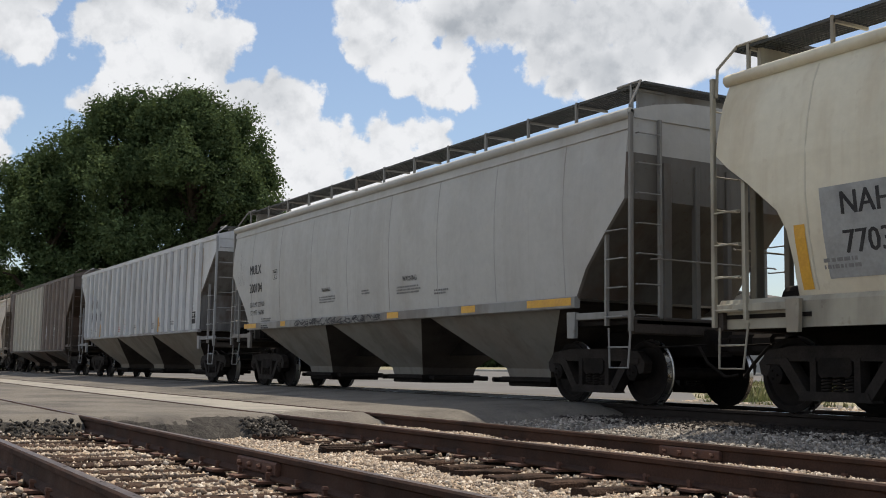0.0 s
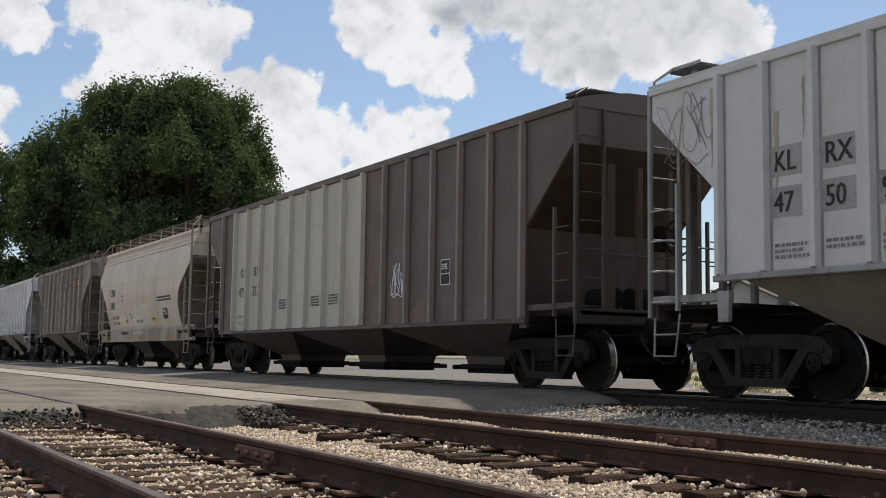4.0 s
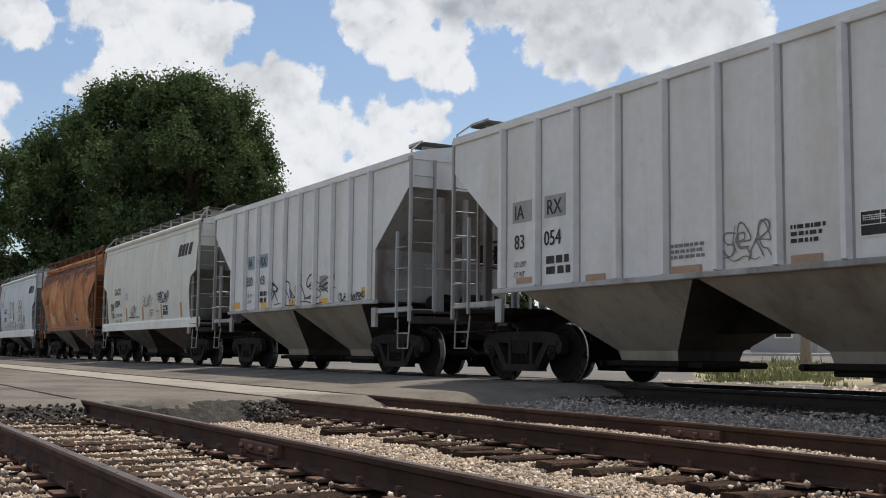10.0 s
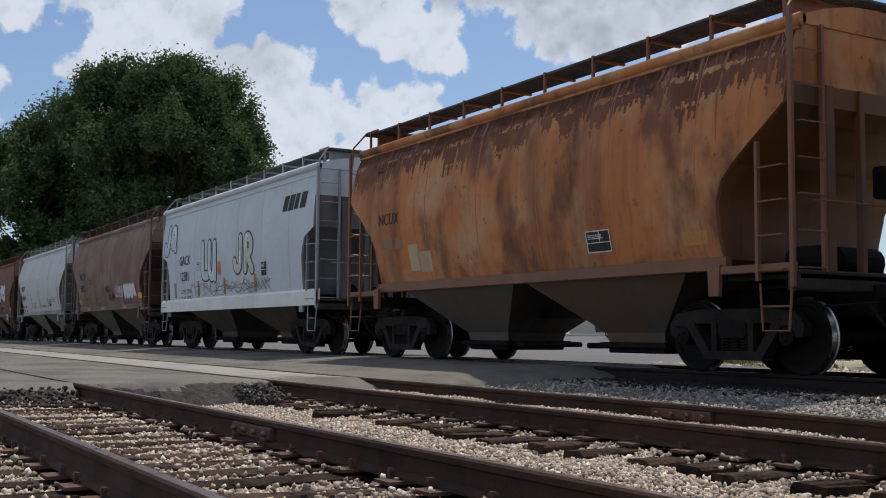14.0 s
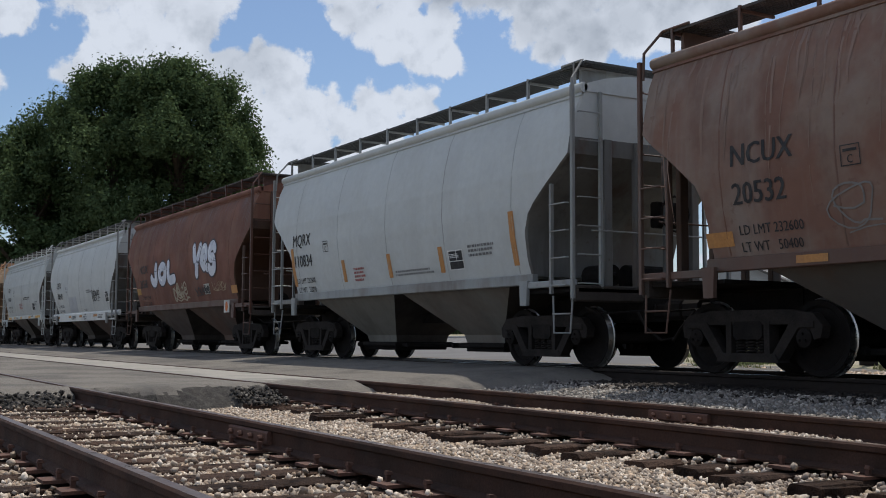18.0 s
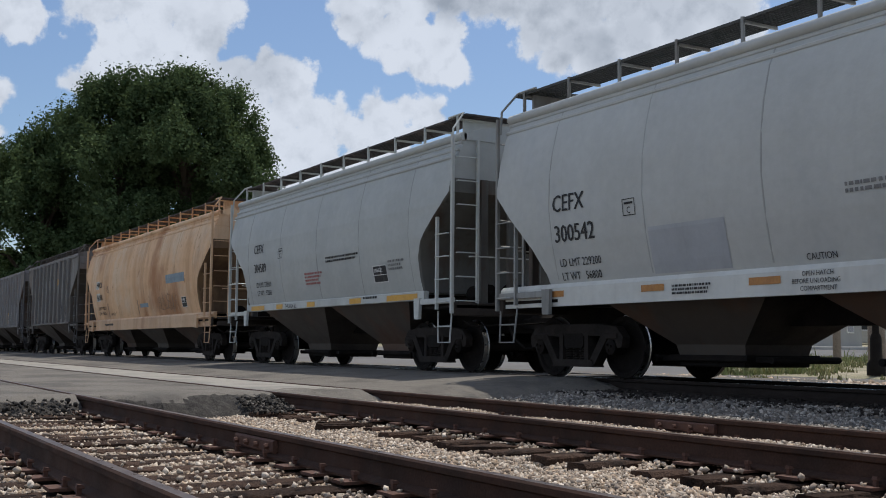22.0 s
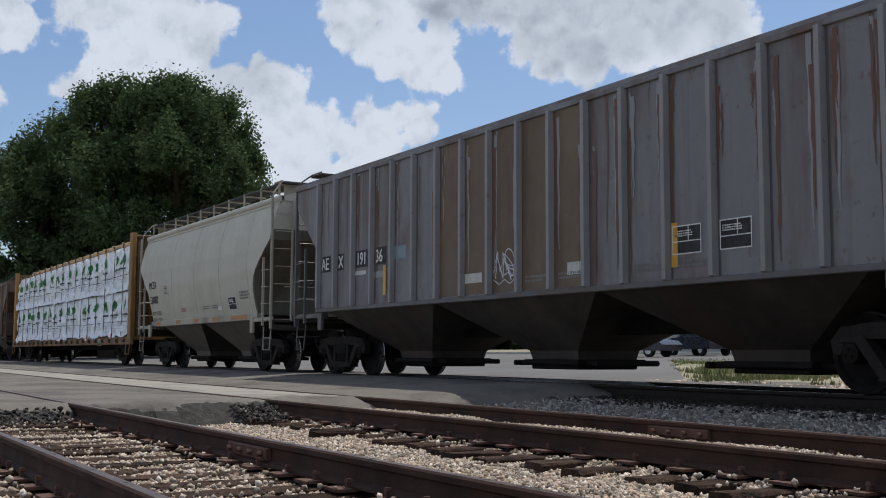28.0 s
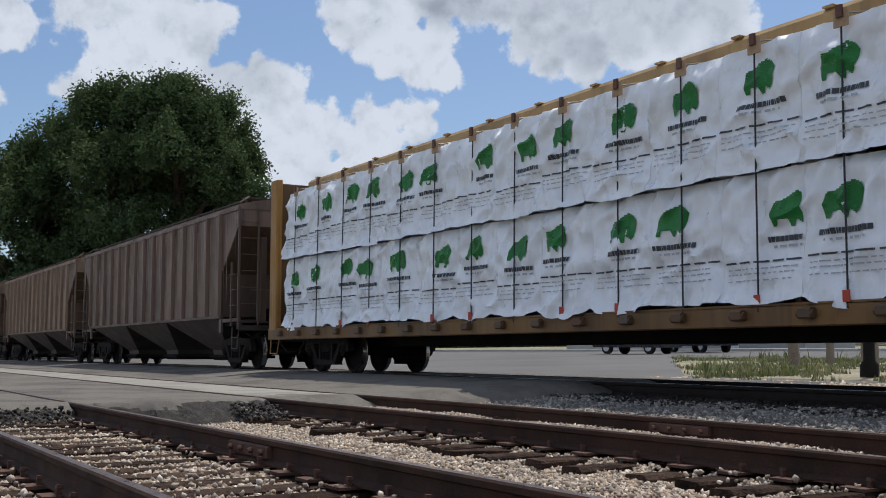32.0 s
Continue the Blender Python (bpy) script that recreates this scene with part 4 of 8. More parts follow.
def street_lamp(x, y):
    """An old-style black post lamp with a glass lantern."""
    lamp = thing("street_lamp", "black old-style post lamp with a glass lantern", "street lamp", pose(x, y, rise(y) - 0.05))

    def turned(name, rows, mat, parent, n=10):
        sh = Shape().loft([[(r * math.cos(i * math.tau / n), r * math.sin(i * math.tau / n), z) for i in range(n)] for r, z in rows])
        return part(name, sh, mat, parent, smooth=40)
    turned("base", [(0.2, 0.0), (0.2, 0.25), (0.13, 0.35), (0.12, 0.8), (0.09, 0.9)], BLACK_STEEL, lamp)
    turned("pole", [(0.075, 0.9), (0.05, 3.0), (0.07, 3.05), (0.04, 3.15)], BLACK_STEEL, lamp)
    head = turned("lantern", [(0.10, 3.15), (0.20, 3.55), (0.21, 3.56)], LAMP_GLASS, lamp, 6)
    turned("lantern_cap", [(0.24, 3.56), (0.22, 3.62), (0.10, 3.74), (0.04, 3.80), (0.05, 3.86), (0.01, 3.92)], BLACK_STEEL, head, 6)


def wooden_post(x, y, r, h):
    sh = Shape().loft([[(r * k * math.cos(i * math.tau / 10), r * k * math.sin(i * math.tau / 10), z) for i in range(10)] for k, z in ((1.05, -0.3), (1.0, h * 0.5), (0.96, h - 0.05), (0.8, h))])
    solid("wooden_post", sh, POST_WOOD, "short weathered wooden post in the verge", "post", pose(x, y, rise(y)), group="posts along the verge", smooth=40)


x, y = far_from(43.9, 72)
house("low grey house with a dark shingle roof", x, y, 20, 9.0, 8.0, 3.0, 4.9, WALL_GREY)
x, y = far_from(50.2, 84)
house("pale house with a steep dark gable", x, y, 35, 7.0, 9.0, 3.6, 6.6, WALL_CREAM)
x, y = far_from(39.5, 95)
house("low cream house among trees", x, y, 8, 10.0, 8.0, 2.9, 4.8, WALL_CREAM)
x, y = far_from(49.9, 58)
parked_car("dark blue parked saloon car on the street", x, y, 12, CAR_DARK)
x, y = far_from(46.8, 60)
parked_car("dark parked car by the far kerb", x, y, 170, CAR_DARK)
street_lamp(-16.1, 20.0)
wooden_post(*far_from(38.8, 28), 0.20, 1.1)
wooden_post(*far_from(42.3, 33), 0.15, 1.0)
wooden_post(*far_from(40.6, 36), 0.12, 1.0)

# ---------------------------------------------------------------- the train
WHEEL_R = 0.457
WHEELBASE = 1.778
wheelsets = {-1: [], 1: []}
CARS = []
TEXTS = {}


def text_mesh(words):
    """Flat letters of cap height 1, from the built-in font, as vertices and faces."""
    if words not in TEXTS:
        cu = bpy.data.curves.new("letters", "FONT")
        cu.body, cu.size, cu.resolution_u = words, 1.44, 2
        ob = bpy.data.objects.new("letters", cu)
        me = bpy.data.meshes.new_from_object(ob)
        TEXTS[words] = ([tuple(v.co) for v in me.vertices], [tuple(p.vertices) for p in me.polygons])
        bpy.data.objects.remove(ob)
        bpy.data.curves.remove(cu)
        bpy.data.meshes.remove(me)
    return TEXTS[words]


def wheelset_shape():
    sh = Shape()
    sh.disc((0, 0), (0.085, 0.085), (-0.95, 0.95), 12, 0)
    for s in (-1, 1):
        g = GAUGE / 2
        radii = (0.10, 0.12, 0.36, 0.385, WHEEL_R - 0.012, WHEEL_R, WHEEL_R + 0.004, WHEEL_R + 0.025, WHEEL_R + 0.022, 0.39, 0.36, 0.14, 0.10)
        off = (-0.075, -0.075, -0.035, -0.068, -0.070, -0.062, 0.028, 0.036, 0.060, 0.064, 0.03, 0.055, 0.055)
        sub = Shape()
        ys = [s * (g + o * -1) if s > 0 else -(g + o * -1) for o in off]
        sub.disc((0, 0), radii, ys if s < 0 else ys, 40, 0)
        for k in (5, 6):
            for i in range(40):
                sub.m[k * 40 + i] = 1
        if s > 0:
            sub.f = [tuple(reversed(q)) for q in sub.f]
        n = len(sh.v)
        sh.v += sub.v
        sh.f += [tuple(i + n for i in q) for q in sub.f]
        sh.m += sub.m
    for s in (-1, 1):
        sh.disc((0, 0), (0.07, 0.115, 0.115, 0.09), [s * v for v in (0.86, 0.9, 1.08, 1.10)] if s > 0 else [s * v for v in (1.10, 1.08, 0.9, 0.86)][::1], 14, 0)
        for k in range(3):
            a = k * math.tau / 3
            sh.disc((0.05 * math.cos(a), 0.05 * math.sin(a)), (0.016, 0.016), (s * 1.10, s * 1.125) if s < 0 else (s * 1.125, s * 1.10), 6, 0)
    return sh


def truck_shapes():
    """The cast side frame, the bolster with its springs, and the wheelset."""
    outline = [(-1.16, 0.60), (-1.14, 0.46), (-1.04, 0.40), (-0.94, 0.56), (-0.80, 0.56), (-0.52, 0.22), (-0.36, 0.16), (0.36, 0.16), (0.52, 0.22),
               (0.80, 0.56), (0.94, 0.56), (1.04, 0.40), (1.14, 0.46), (1.16, 0.60), (1.02, 0.74), (0.6, 0.80), (-0.6, 0.80), (-1.02, 0.74)]
    frame_sh = Shape()
    # top chord, tension arms, spring seat and columns leave the two windows open
    top = [(-1.16, 0.60), (-1.13, 0.46), (-1.03, 0.44), (-0.96, 0.60), (-0.82, 0.62), (0.82, 0.62), (0.96, 0.60), (1.03, 0.44), (1.13, 0.46), (1.16, 0.60),
           (1.02, 0.75), (0.6, 0.80), (-0.6, 0.80), (-1.02, 0.75)]
    frame_sh.slab(top, -0.07, 0.07)
    frame_sh.slab([(-0.86, 0.64), (-0.50, 0.18), (-0.34, 0.18), (-0.70, 0.66)], -0.085, 0.085)
    frame_sh.slab([(0.34, 0.18), (0.50, 0.18), (0.86, 0.64), (0.70, 0.66)], -0.085, 0.085)
    frame_sh.slab([(-0.52, 0.16), (0.52, 0.16), (0.46, 0.27), (-0.46, 0.27)], -0.10, 0.10)
    frame_sh.slab([(-0.36, 0.25), (-0.27, 0.25), (-0.27, 0.66), (-0.36, 0.66)], -0.08, 0.08)
    frame_sh.slab([(0.27, 0.25), (0.36, 0.25), (0.36, 0.66), (0.27, 0.66)], -0.08, 0.08)
    for s in (-1, 1):
        frame_sh.box(s * 0.889 - 0.15, s * 0.889 + 0.15, -0.085, 0.085, 0.555, 0.68, 0.03)
    bolster = Shape()
    bolster.box(-0.24, 0.24, -1.08, 1.08, 0.44, 0.66, 0.04)
    spring = Shape()
    turns = 5
    pts = [(0.065 * math.cos(a), 0.065 * math.sin(a), 0.26 + 0.19 * k / (turns * 8)) for k in range(turns * 8 + 1) for a in [k * math.tau / 8]]
    spring.tube(pts, 0.013, 4)
    brake = Shape()
    for s in (-1, 1):
        for sx in (-1, 1):
            brake.box(sx * 0.40 - 0.03, sx * 0.40 + 0.03, s * 0.75 - 0.05, s * 0.75 + 0.05, 0.30, 0.60)
    brake.box(-0.44, -0.36, -0.8, 0.8, 0.36, 0.44).box(0.36, 0.44, -0.8, 0.8, 0.36, 0.44)
    return (frame_sh.mesh("side_frame", TRUCK_STEEL), bolster.mesh("bolster", BLACK_STEEL), spring.mesh("spring", TRUCK_STEEL),
            brake.mesh("brake_beam", BLACK_STEEL), wheelset_shape().mesh("wheelset", [WHEEL_FACE, WHEEL_RIM], 35))


SIDE_FRAME, BOLSTER, SPRINGS, BRAKE_BEAM, WHEELSET = truck_shapes()


def add_truck(car, x):
    truck = part("truck", BOLSTER, None, car, at=pose(x, 0, 0))
    for s in (-1, 1):
        part("side_frame", SIDE_FRAME, None, truck, at=pose(0, s * 1.0, 0))
    for s in (-1, 1):
        for cx in (-0.17, 0.0, 0.17):
            part("spring", SPRINGS, None, truck, at=pose(cx, s * 1.0, 0))
    part("brake_beam", BRAKE_BEAM, None, truck)
    for s in (-1, 1):
        wheelsets[s].append(part("wheelset", WHEELSET, None, truck, at=pose(s * WHEELBASE / 2, 0, WHEEL_R)))


def interp(table, z):
    if z <= table[0][0]:
        return table[0][1]
    for (a, p), (b, q) in zip(table, table[1:]):
        if z <= b:
            return p + (q - p) * (z - a) / (b - a)
    return table[-1][1]


FLAT = [(1.2, 1.545), (4.2, 1.545)]
ROUND = [(1.30, 1.37), (1.6, 1.455), (2.0, 1.54), (2.5, 1.60), (3.0, 1.59), (3.4, 1.53), (3.8, 1.43), (4.15, 1.27)]
MILD = [(1.30, 1.50), (1.8, 1.545), (2.4, 1.585), (3.0, 1.59), (3.5, 1.56), (3.9, 1.51), (4.2, 1.47)]
CUT_DIAGONAL = [(1.0, 1.32), (2.5, 1.32), (3.66, 0.06), (4.3, 0.06)]
CUT_SHORT = [(1.0, 1.46), (2.48, 1.46), (3.56, 0.06), (4.3, 0.06)]
CUT_LONG = [(1.3, 1.32), (1.55, 1.25), (1.95, 0.98), (2.85, 0.07), (4.2, 0.07)]
CUT_CURVED = [(1.3, 1.22), (1.7, 1.24), (2.1, 1.20), (2.35, 1.08), (2.55, 0.85), (2.75, 0.60), (2.95, 0.32), (3.15, 0.08), (4.2, 0.06)]
CUT_SMALL = [(1.3, 0.80), (2.2, 0.80), (2.6, 0.62), (2.80, 0.10), (4.2, 0.06)]

GRATES = {}


def rib_span(L, cut):
    """From the first rib to the last."""
    return L - (3.40 if cut is CUT_SHORT else 2 * cut[0][1] + 0.1)


# grime on the end sills, painted shade on the hopper slopes
SOOT_SHADE = material("soot_and_shade", (0.052, 0.042, 0.035), 0.9, second=(0.026, 0.021, 0.018), scale=1.5, amount=0.7, fine=30, grain=0.2)


def grate_mesh(length, width, mat):
    key = (round(length, 2), width, mat.name)
    if key not in GRATES:
        sh = Shape()
        for k in range(9):
            y = -width / 2 + width * k / 8
            sh.box(-length / 2, length / 2, y - 0.005, y + 0.005, -0.035, 0.0)
        n = int(length / 0.055)
        for k in range(n + 1):
            x = -length / 2 + length * k / n
            sh.box(x - 0.007, x + 0.007, -width / 2, width / 2, -0.022, -0.002)
        GRATES[key] = sh.mesh("walkway", mat)
    return GRATES[key]


RUNG = Shape().tube([(-0.2, 0, 0), (-0.2, -0.055, 0), (0.2, -0.055, 0), (0.2, 0, 0)], 0.011, 6)
RUNGS = {}


def ladder(parent, x, y, z0, z1, step, mat, turn=0.0, wide=0.42, posts=(True, True), top0=None):
    """Two angle posts with round rungs. turn: 0 for a ladder on the near side, 90 for one on an end."""
    sh = Shape()
    for k, s in enumerate((-1, 1)):
        if posts[k]:
            sh.box(s * wide / 2 - 0.022, s * wide / 2 + 0.022, -0.03, 0.025, 0, (z1 if k or top0 is None else top0) - z0)
    ob = part("ladder", sh, mat, parent, at=pose(x, y, z0, 0, 0, turn))
    if mat.name not in RUNGS:
        RUNGS[mat.name] = RUNG.mesh("rung", mat)
    z = z0 + 0.12
    while z < z1 - 0.06:
        part("rung", RUNGS[mat.name], None, ob, at=pose(0, -0.02, z - z0))
        z += step
    return ob


def side_patch(car, name, x0, x1, z0, z1, wz, mat, label="", out=0.006):
    """A painted or stuck-on panel that follows the near side."""
    sh = Shape()
    n = max(1, int((z1 - z0) / 0.05))
    zs = [z0 + (z1 - z0) * k / n for k in range(n + 1)]
    for a, b in zip(zs, zs[1:]):
        sh.add([(x0, -wz(a) - out, a), (x1, -wz(a) - out, a), (x1, -wz(b) - out, b), (x0, -wz(b) - out, b)], [(0, 1, 2, 3)])
    return part(name, sh, mat, car, label)


def side_text(car, words, x, z, size, wz, mat, squeeze=0.9, out=0.008, slant=0.0):
    v, f = text_mesh(words)
    sh = Shape()
    heavy = 0.075 if size > 0.15 else 0.03
    for bold in (0, 1):
        sh.add([(x + (a + heavy * bold) * size * squeeze + slant * b * size, -wz(z + b * size) - out - 0.001 * bold, z + b * size) for a, b, _ in v], f)
    return tagged(part("lettering", sh, mat, car), kind="stuff")


def side_bars(car, x, z, w, rows, size, wz, mat, out=0.008, seed=1):
    """Small print that cannot be read."""
    size *= 0.72 if size < 0.1 else 1.0
    rng = random.Random(seed)
    sh = Shape()
    for r in range(rows):
        zz, u = z - r * size * 1.7, x
        while u < x + w * rng.uniform(0.75, 1.0):
            k = size * rng.uniform(0.5, 2.2)
            sh.add([(u, -wz(zz) - out, zz), (u + k, -wz(zz) - out, zz), (u + k, -wz(zz + size) - out, zz + size), (u, -wz(zz + size) - out, zz + size)], [(0, 1, 2, 3)])
            u += k + size * rng.uniform(0.25, 0.7)
    return tagged(part("small_print", sh, mat, car), kind="stuff")


def arc(cx, cz, rx, rz, a0, a1, n=10):
    """Points along a part of an ellipse, angles in degrees."""
    return [(cx + rx * math.cos(radians(a0 + (a1 - a0) * k / n)), cz + rz * math.sin(radians(a0 + (a1 - a0) * k / n))) for k in range(n + 1)]


# hand-drawn strokes in a box one wide and one high
STROKES = {
    "ring": [arc(0.5, 0.5, 0.36, 0.46, 100, 470, 18)],
    "hook": [[(0.7, 1.0), (0.7, 0.4)] + arc(0.42, 0.32, 0.28, 0.30, 0, -170, 9)],
    "foot": [[(0.25, 1.0), (0.25, 0.25)] + arc(0.45, 0.25, 0.2, 0.2, 180, 270, 4) + [(0.9, 0.08)]],
    "fork": [[(0.1, 1.0), (0.25, 0.6), (0.5, 0.45)], [(0.9, 1.0), (0.6, 0.45), (0.45, 0.0)]],
    "snail": [[(0.2, 0.45), (0.75, 0.55)] + arc(0.5, 0.6, 0.28, 0.36, 10, 300, 14) + [(0.9, 0.15)]],
    "bend": [arc(0.5, 0.74, 0.34, 0.24, 20, 265, 9) + arc(0.5, 0.26, 0.34, 0.26, 85, -160, 9)],
    "arch": [[(0.15, 0.0), (0.2, 0.7)] + arc(0.45, 0.65, 0.27, 0.33, 160, 0, 8) + [(0.78, 0.0)]],
    "cup": [[(0.15, 1.0)] + arc(0.47, 0.36, 0.32, 0.36, 180, 360, 10) + [(0.82, 1.0), (0.88, 0.0)]],
    "cross": [[(0.2, 0.0), (0.3, 1.0)], [(0.85, 0.95), (0.3, 0.5), (0.9, 0.0)]],
    "loop": [[(0.2, 0.0), (0.25, 0.9)] + arc(0.42, 0.72, 0.33, 0.26, 120, -110, 9) + [(0.85, 0.0)]],
    "wave": [[(0.05, 0.1), (0.25, 0.95), (0.45, 0.2), (0.65, 0.9), (0.9, 0.1)]],
}
TAGS = ("ring", "fork", "snail", "bend", "arch", "cup", "cross", "loop", "hook", "wave")


def ribbon(sh, pts, thick, wz, out):
    """A sprayed line of even width with round joints, laid on the near side."""
    half = thick / 2
    for k, ((x0, z0), (x1, z1)) in enumerate(zip(pts, pts[1:])):
        d = Vector((x1 - x0, z1 - z0))
        if d.length < 1e-4:
            continue
        nrm = Vector((-d.y, d.x)).normalized() * half
        o = out + 0.00004 * k
        q = [(x0 - nrm.x, z0 - nrm.y), (x1 - nrm.x, z1 - nrm.y), (x1 + nrm.x, z1 + nrm.y), (x0 + nrm.x, z0 + nrm.y)]
        sh.add([(a, -wz(b) - o, b) for a, b in q], [(0, 1, 2, 3)])
    n = 8 if thick < 0.1 else 14
    for k, (x, z) in enumerate(pts):
        o = out + 0.0012 + 0.00004 * k
        rim = [(x + half * math.cos(i * math.tau / n), z + half * math.sin(i * math.tau / n)) for i in range(n)]
        sh.add([(a, -wz(b) - o, b) for a, b in rim], [tuple(range(n))])


def drawn(kind, x, z, w, h, lean, rng, wobble):
    """The strokes of one sign, set at their place; lean shifts the top along."""
    out = []
    for line in STROKES[kind]:
        fine = []
        for (a, b), (c, d) in zip(line, line[1:]):
            m = max(1, int(math.hypot((c - a) * w, (d - b) * h) / 0.12))
            fine += [(a + (c - a) * i / m, b + (d - b) * i / m) for i in range(m)]
        fine.append(line[-1])
        ph = rng.uniform(0, 6)
        out.append([(x + a * w + lean * b * h + wobble * w * math.sin(ph + 5 * b), z + b * h + wobble * h * math.sin(ph + 6 * a)) for a, b in fine])
    return out


def scrawl(car, x, z, w, h, wz, mat, seed, strokes=5, thick=0.035, out=0.009):
    """Sprayed tags: a row of quick rounded signs that run into each other, with a flourish under them."""
    rng = random.Random(seed)
    sh = Shape()
    cell = w / strokes
    for k in range(strokes):
        for again in (0, 1):
            hh = h * rng.uniform(0.55, 1.0)
            zz = z + (h - hh) * rng.uniform(0.0, 1.0)
            ww = cell * rng.uniform(1.0, 1.7)
            x0 = x + cell * (k + rng.uniform(-0.25, 0.15))
            for pts in drawn(rng.choice(TAGS), x0, zz, ww, hh, rng.uniform(-0.1, 0.3), rng, 0.09):
                if rng.random() < 0.4:
                    pts = [(2 * x0 + ww - a, b) for a, b in pts]
                ribbon(sh, pts, thick * rng.uniform(0.6, 1.1), wz, out)
                out += 0.0002
    if strokes < 8:
        ribbon(sh, [(x + w * (0.1 + 0.8 * i / 9), z + h * (0.05 + 0.06 * math.sin(i * 1.3 + seed))) for i in range(10)], thick * 0.7, wz, out)
    return tagged(part("graffiti", sh, mat, car), kind="stuff")


def bubble(car, x, z, w, h, wz, fill, edge, kinds, fat=0.24, out=0.007):
    """Fat sprayed signs with a dark outline and a paler shine."""
    rng = random.Random(len(kinds))
    cell = w / len(kinds)
    shine = Shape()
    rim, core = Shape(), Shape()
    for k, kind in enumerate(kinds):
        lines = drawn(kind, x + cell * k + cell * 0.02, z + fat * h * 0.5, cell * 1.0, h * (1 - fat), 0.06, rng, 0.02)
        for pts in lines:
            ribbon(rim, pts, fat * h + 0.085, wz, out + 0.0035 * k)
            ribbon(core, pts, fat * h, wz, out + 0.0035 * k + 0.0018)
            m = pts[len(pts) // 5:len(pts) // 2]
            if len(m) > 1:
                ribbon(shine, [(a - fat * h * 0.16, b + fat * h * 0.12) for a, b in m], fat * h * 0.22, wz, out + 0.0035 * k + 0.0036)
    tagged(part("graffiti", rim, edge, car), kind="stuff")
    tagged(part("graffiti", core, fill, car), kind="stuff")
    tagged(part("graffiti", shine, SPRAY_SHINE, car), kind="stuff")


def end_gear(car, L, mat, dark, s, inset, roof_z, brake=False, tall=True, board_z=1.12, post=None):
    """Platform, sill, coupler, posts, ladders and brake gear of one end; s: +1 or -1."""
    X = s * L / 2
    pf = Shape()
    a, b = sorted((X, X - s * (inset + 0.25)))
    pf.box(a, b, -1.45, 1.45, board_z, board_z + 0.05)
    part("end_platform", pf, dark, car)
    sill = Shape().box(min(X, X - s * 0.14), max(X, X - s * 0.14), -1.5, 1.5, board_z - 0.14, board_z + 0.10, 0.02)
    part("end_sill", sill, SOOT_SHADE, car)
    for q in (-1, 1):
        ch = Shape()
        a, b = sorted((X - s * 0.02, X - s * (inset + 0.1)))
        ch.box(a, b, q * 1.50 - 0.03, q * 1.50 + 0.03, board_z + 0.08, board_z + 0.18, 0.01)
        part("side_channel", ch, mat, car)
    # coupler with its draft box
    cp = Shape()
    a, b = sorted((X - s * 0.3, X + s * 0.42))
    cp.box(a, b, -0.10, 0.10, 0.76, 0.96, 0.03)
    a, b = sorted((X + s * 0.38, X + s * 0.70))
    cp.box(a, b, -0.17, 0.13, 0.72, 1.0, 0.05)
    a, b = sorted((X - s * 1.6, X + s * 0.05))
    cp.box(a, b, -0.24, 0.24, 0.70, 1.08, 0.02)
    cp.tube([(X + s * 0.1, -0.45, 0.85), (X + s * 0.35, -0.5, 0.6), (X + s * 0.6, -0.42, 0.42), (X + s * 0.72, -0.3, 0.45)], 0.022, 6)
    cp.tube([(X - s * 0.05, -1.3, 0.90), (X + s * 0.1, -1.2, 0.80), (X + s * 0.12, -0.3, 0.86)], 0.014, 5)
    part("coupler", cp, BLACK_STEEL, car)
    # posts that carry the slope sheet
    for q, h in ((-0.86, 0.075), (-0.30, 0.045), (0.30, 0.045), (0.86, 0.075)):
        p = Shape().box(X - s * 0.09 - 0.05, X - s * 0.09 + 0.05, q - h, q + h, board_z, 3.4, 0.012)
        # posts take the end sheets' paint, soot and pocket shade in one colour
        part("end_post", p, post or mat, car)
    for q in (-1, 1):
        near = q < 0
        # corner post over the full height, with a ladder on the side and one on the end
        cpst = Shape().box(X - s * 0.03 - 0.03, X - s * 0.03 + 0.03, q * 1.535 - 0.03, q * 1.535 + 0.03, board_z - 0.1, roof_z, 0.008)
        part("corner_post", cpst, mat, car)
        if near:
            top = 2.75
            ladder(car, X - s * 0.31, -1.53, board_z - 0.02, top, 0.40, mat, 0.0, 0.5, (s > 0, s < 0))
        else:
            ladder(car, X - s * 0.31, 1.53, board_z - 0.02, 2.75, 0.40, mat, 180.0, 0.5, (s < 0, s > 0))
        if tall and q * s < 0 or tall and near:
            ladder(car, X - s * 0.03, q * 1.26, board_z, roof_z - 0.05, 0.42, mat, 90.0 * s, 0.48, (q * s > 0, q * s < 0))
        # stirrup step under the sill
        st = Shape().tube([(X - s * 0.08, q * 1.5, board_z - 0.1), (X - s * 0.10, q * 1.53, 0.52), (X - s * 0.50, q * 1.53, 0.52), (X - s * 0.56, q * 1.5, board_z - 0.05)], 0.016, 6)
        st.bar((X - s * 0.09, q * 1.53, 0.80), (X - s * 0.53, q * 1.53, 0.80), 0.013, 6)
        part("stirrup_step", st, mat, car)
        # jacking pad
        jp = Shape()
        a, b = sorted((X - s * (inset - 0.02), X - s * (inset + 0.15)))
        jp.slab([(a, board_z - 0.18), (b, board_z - 0.18), (b + 0.02, board_z + 0.2), (a - 0.02, board_z + 0.2)], q * 1.52 - 0.03, q * 1.52 + 0.03)
        part("jacking_bracket", jp, mat, car)
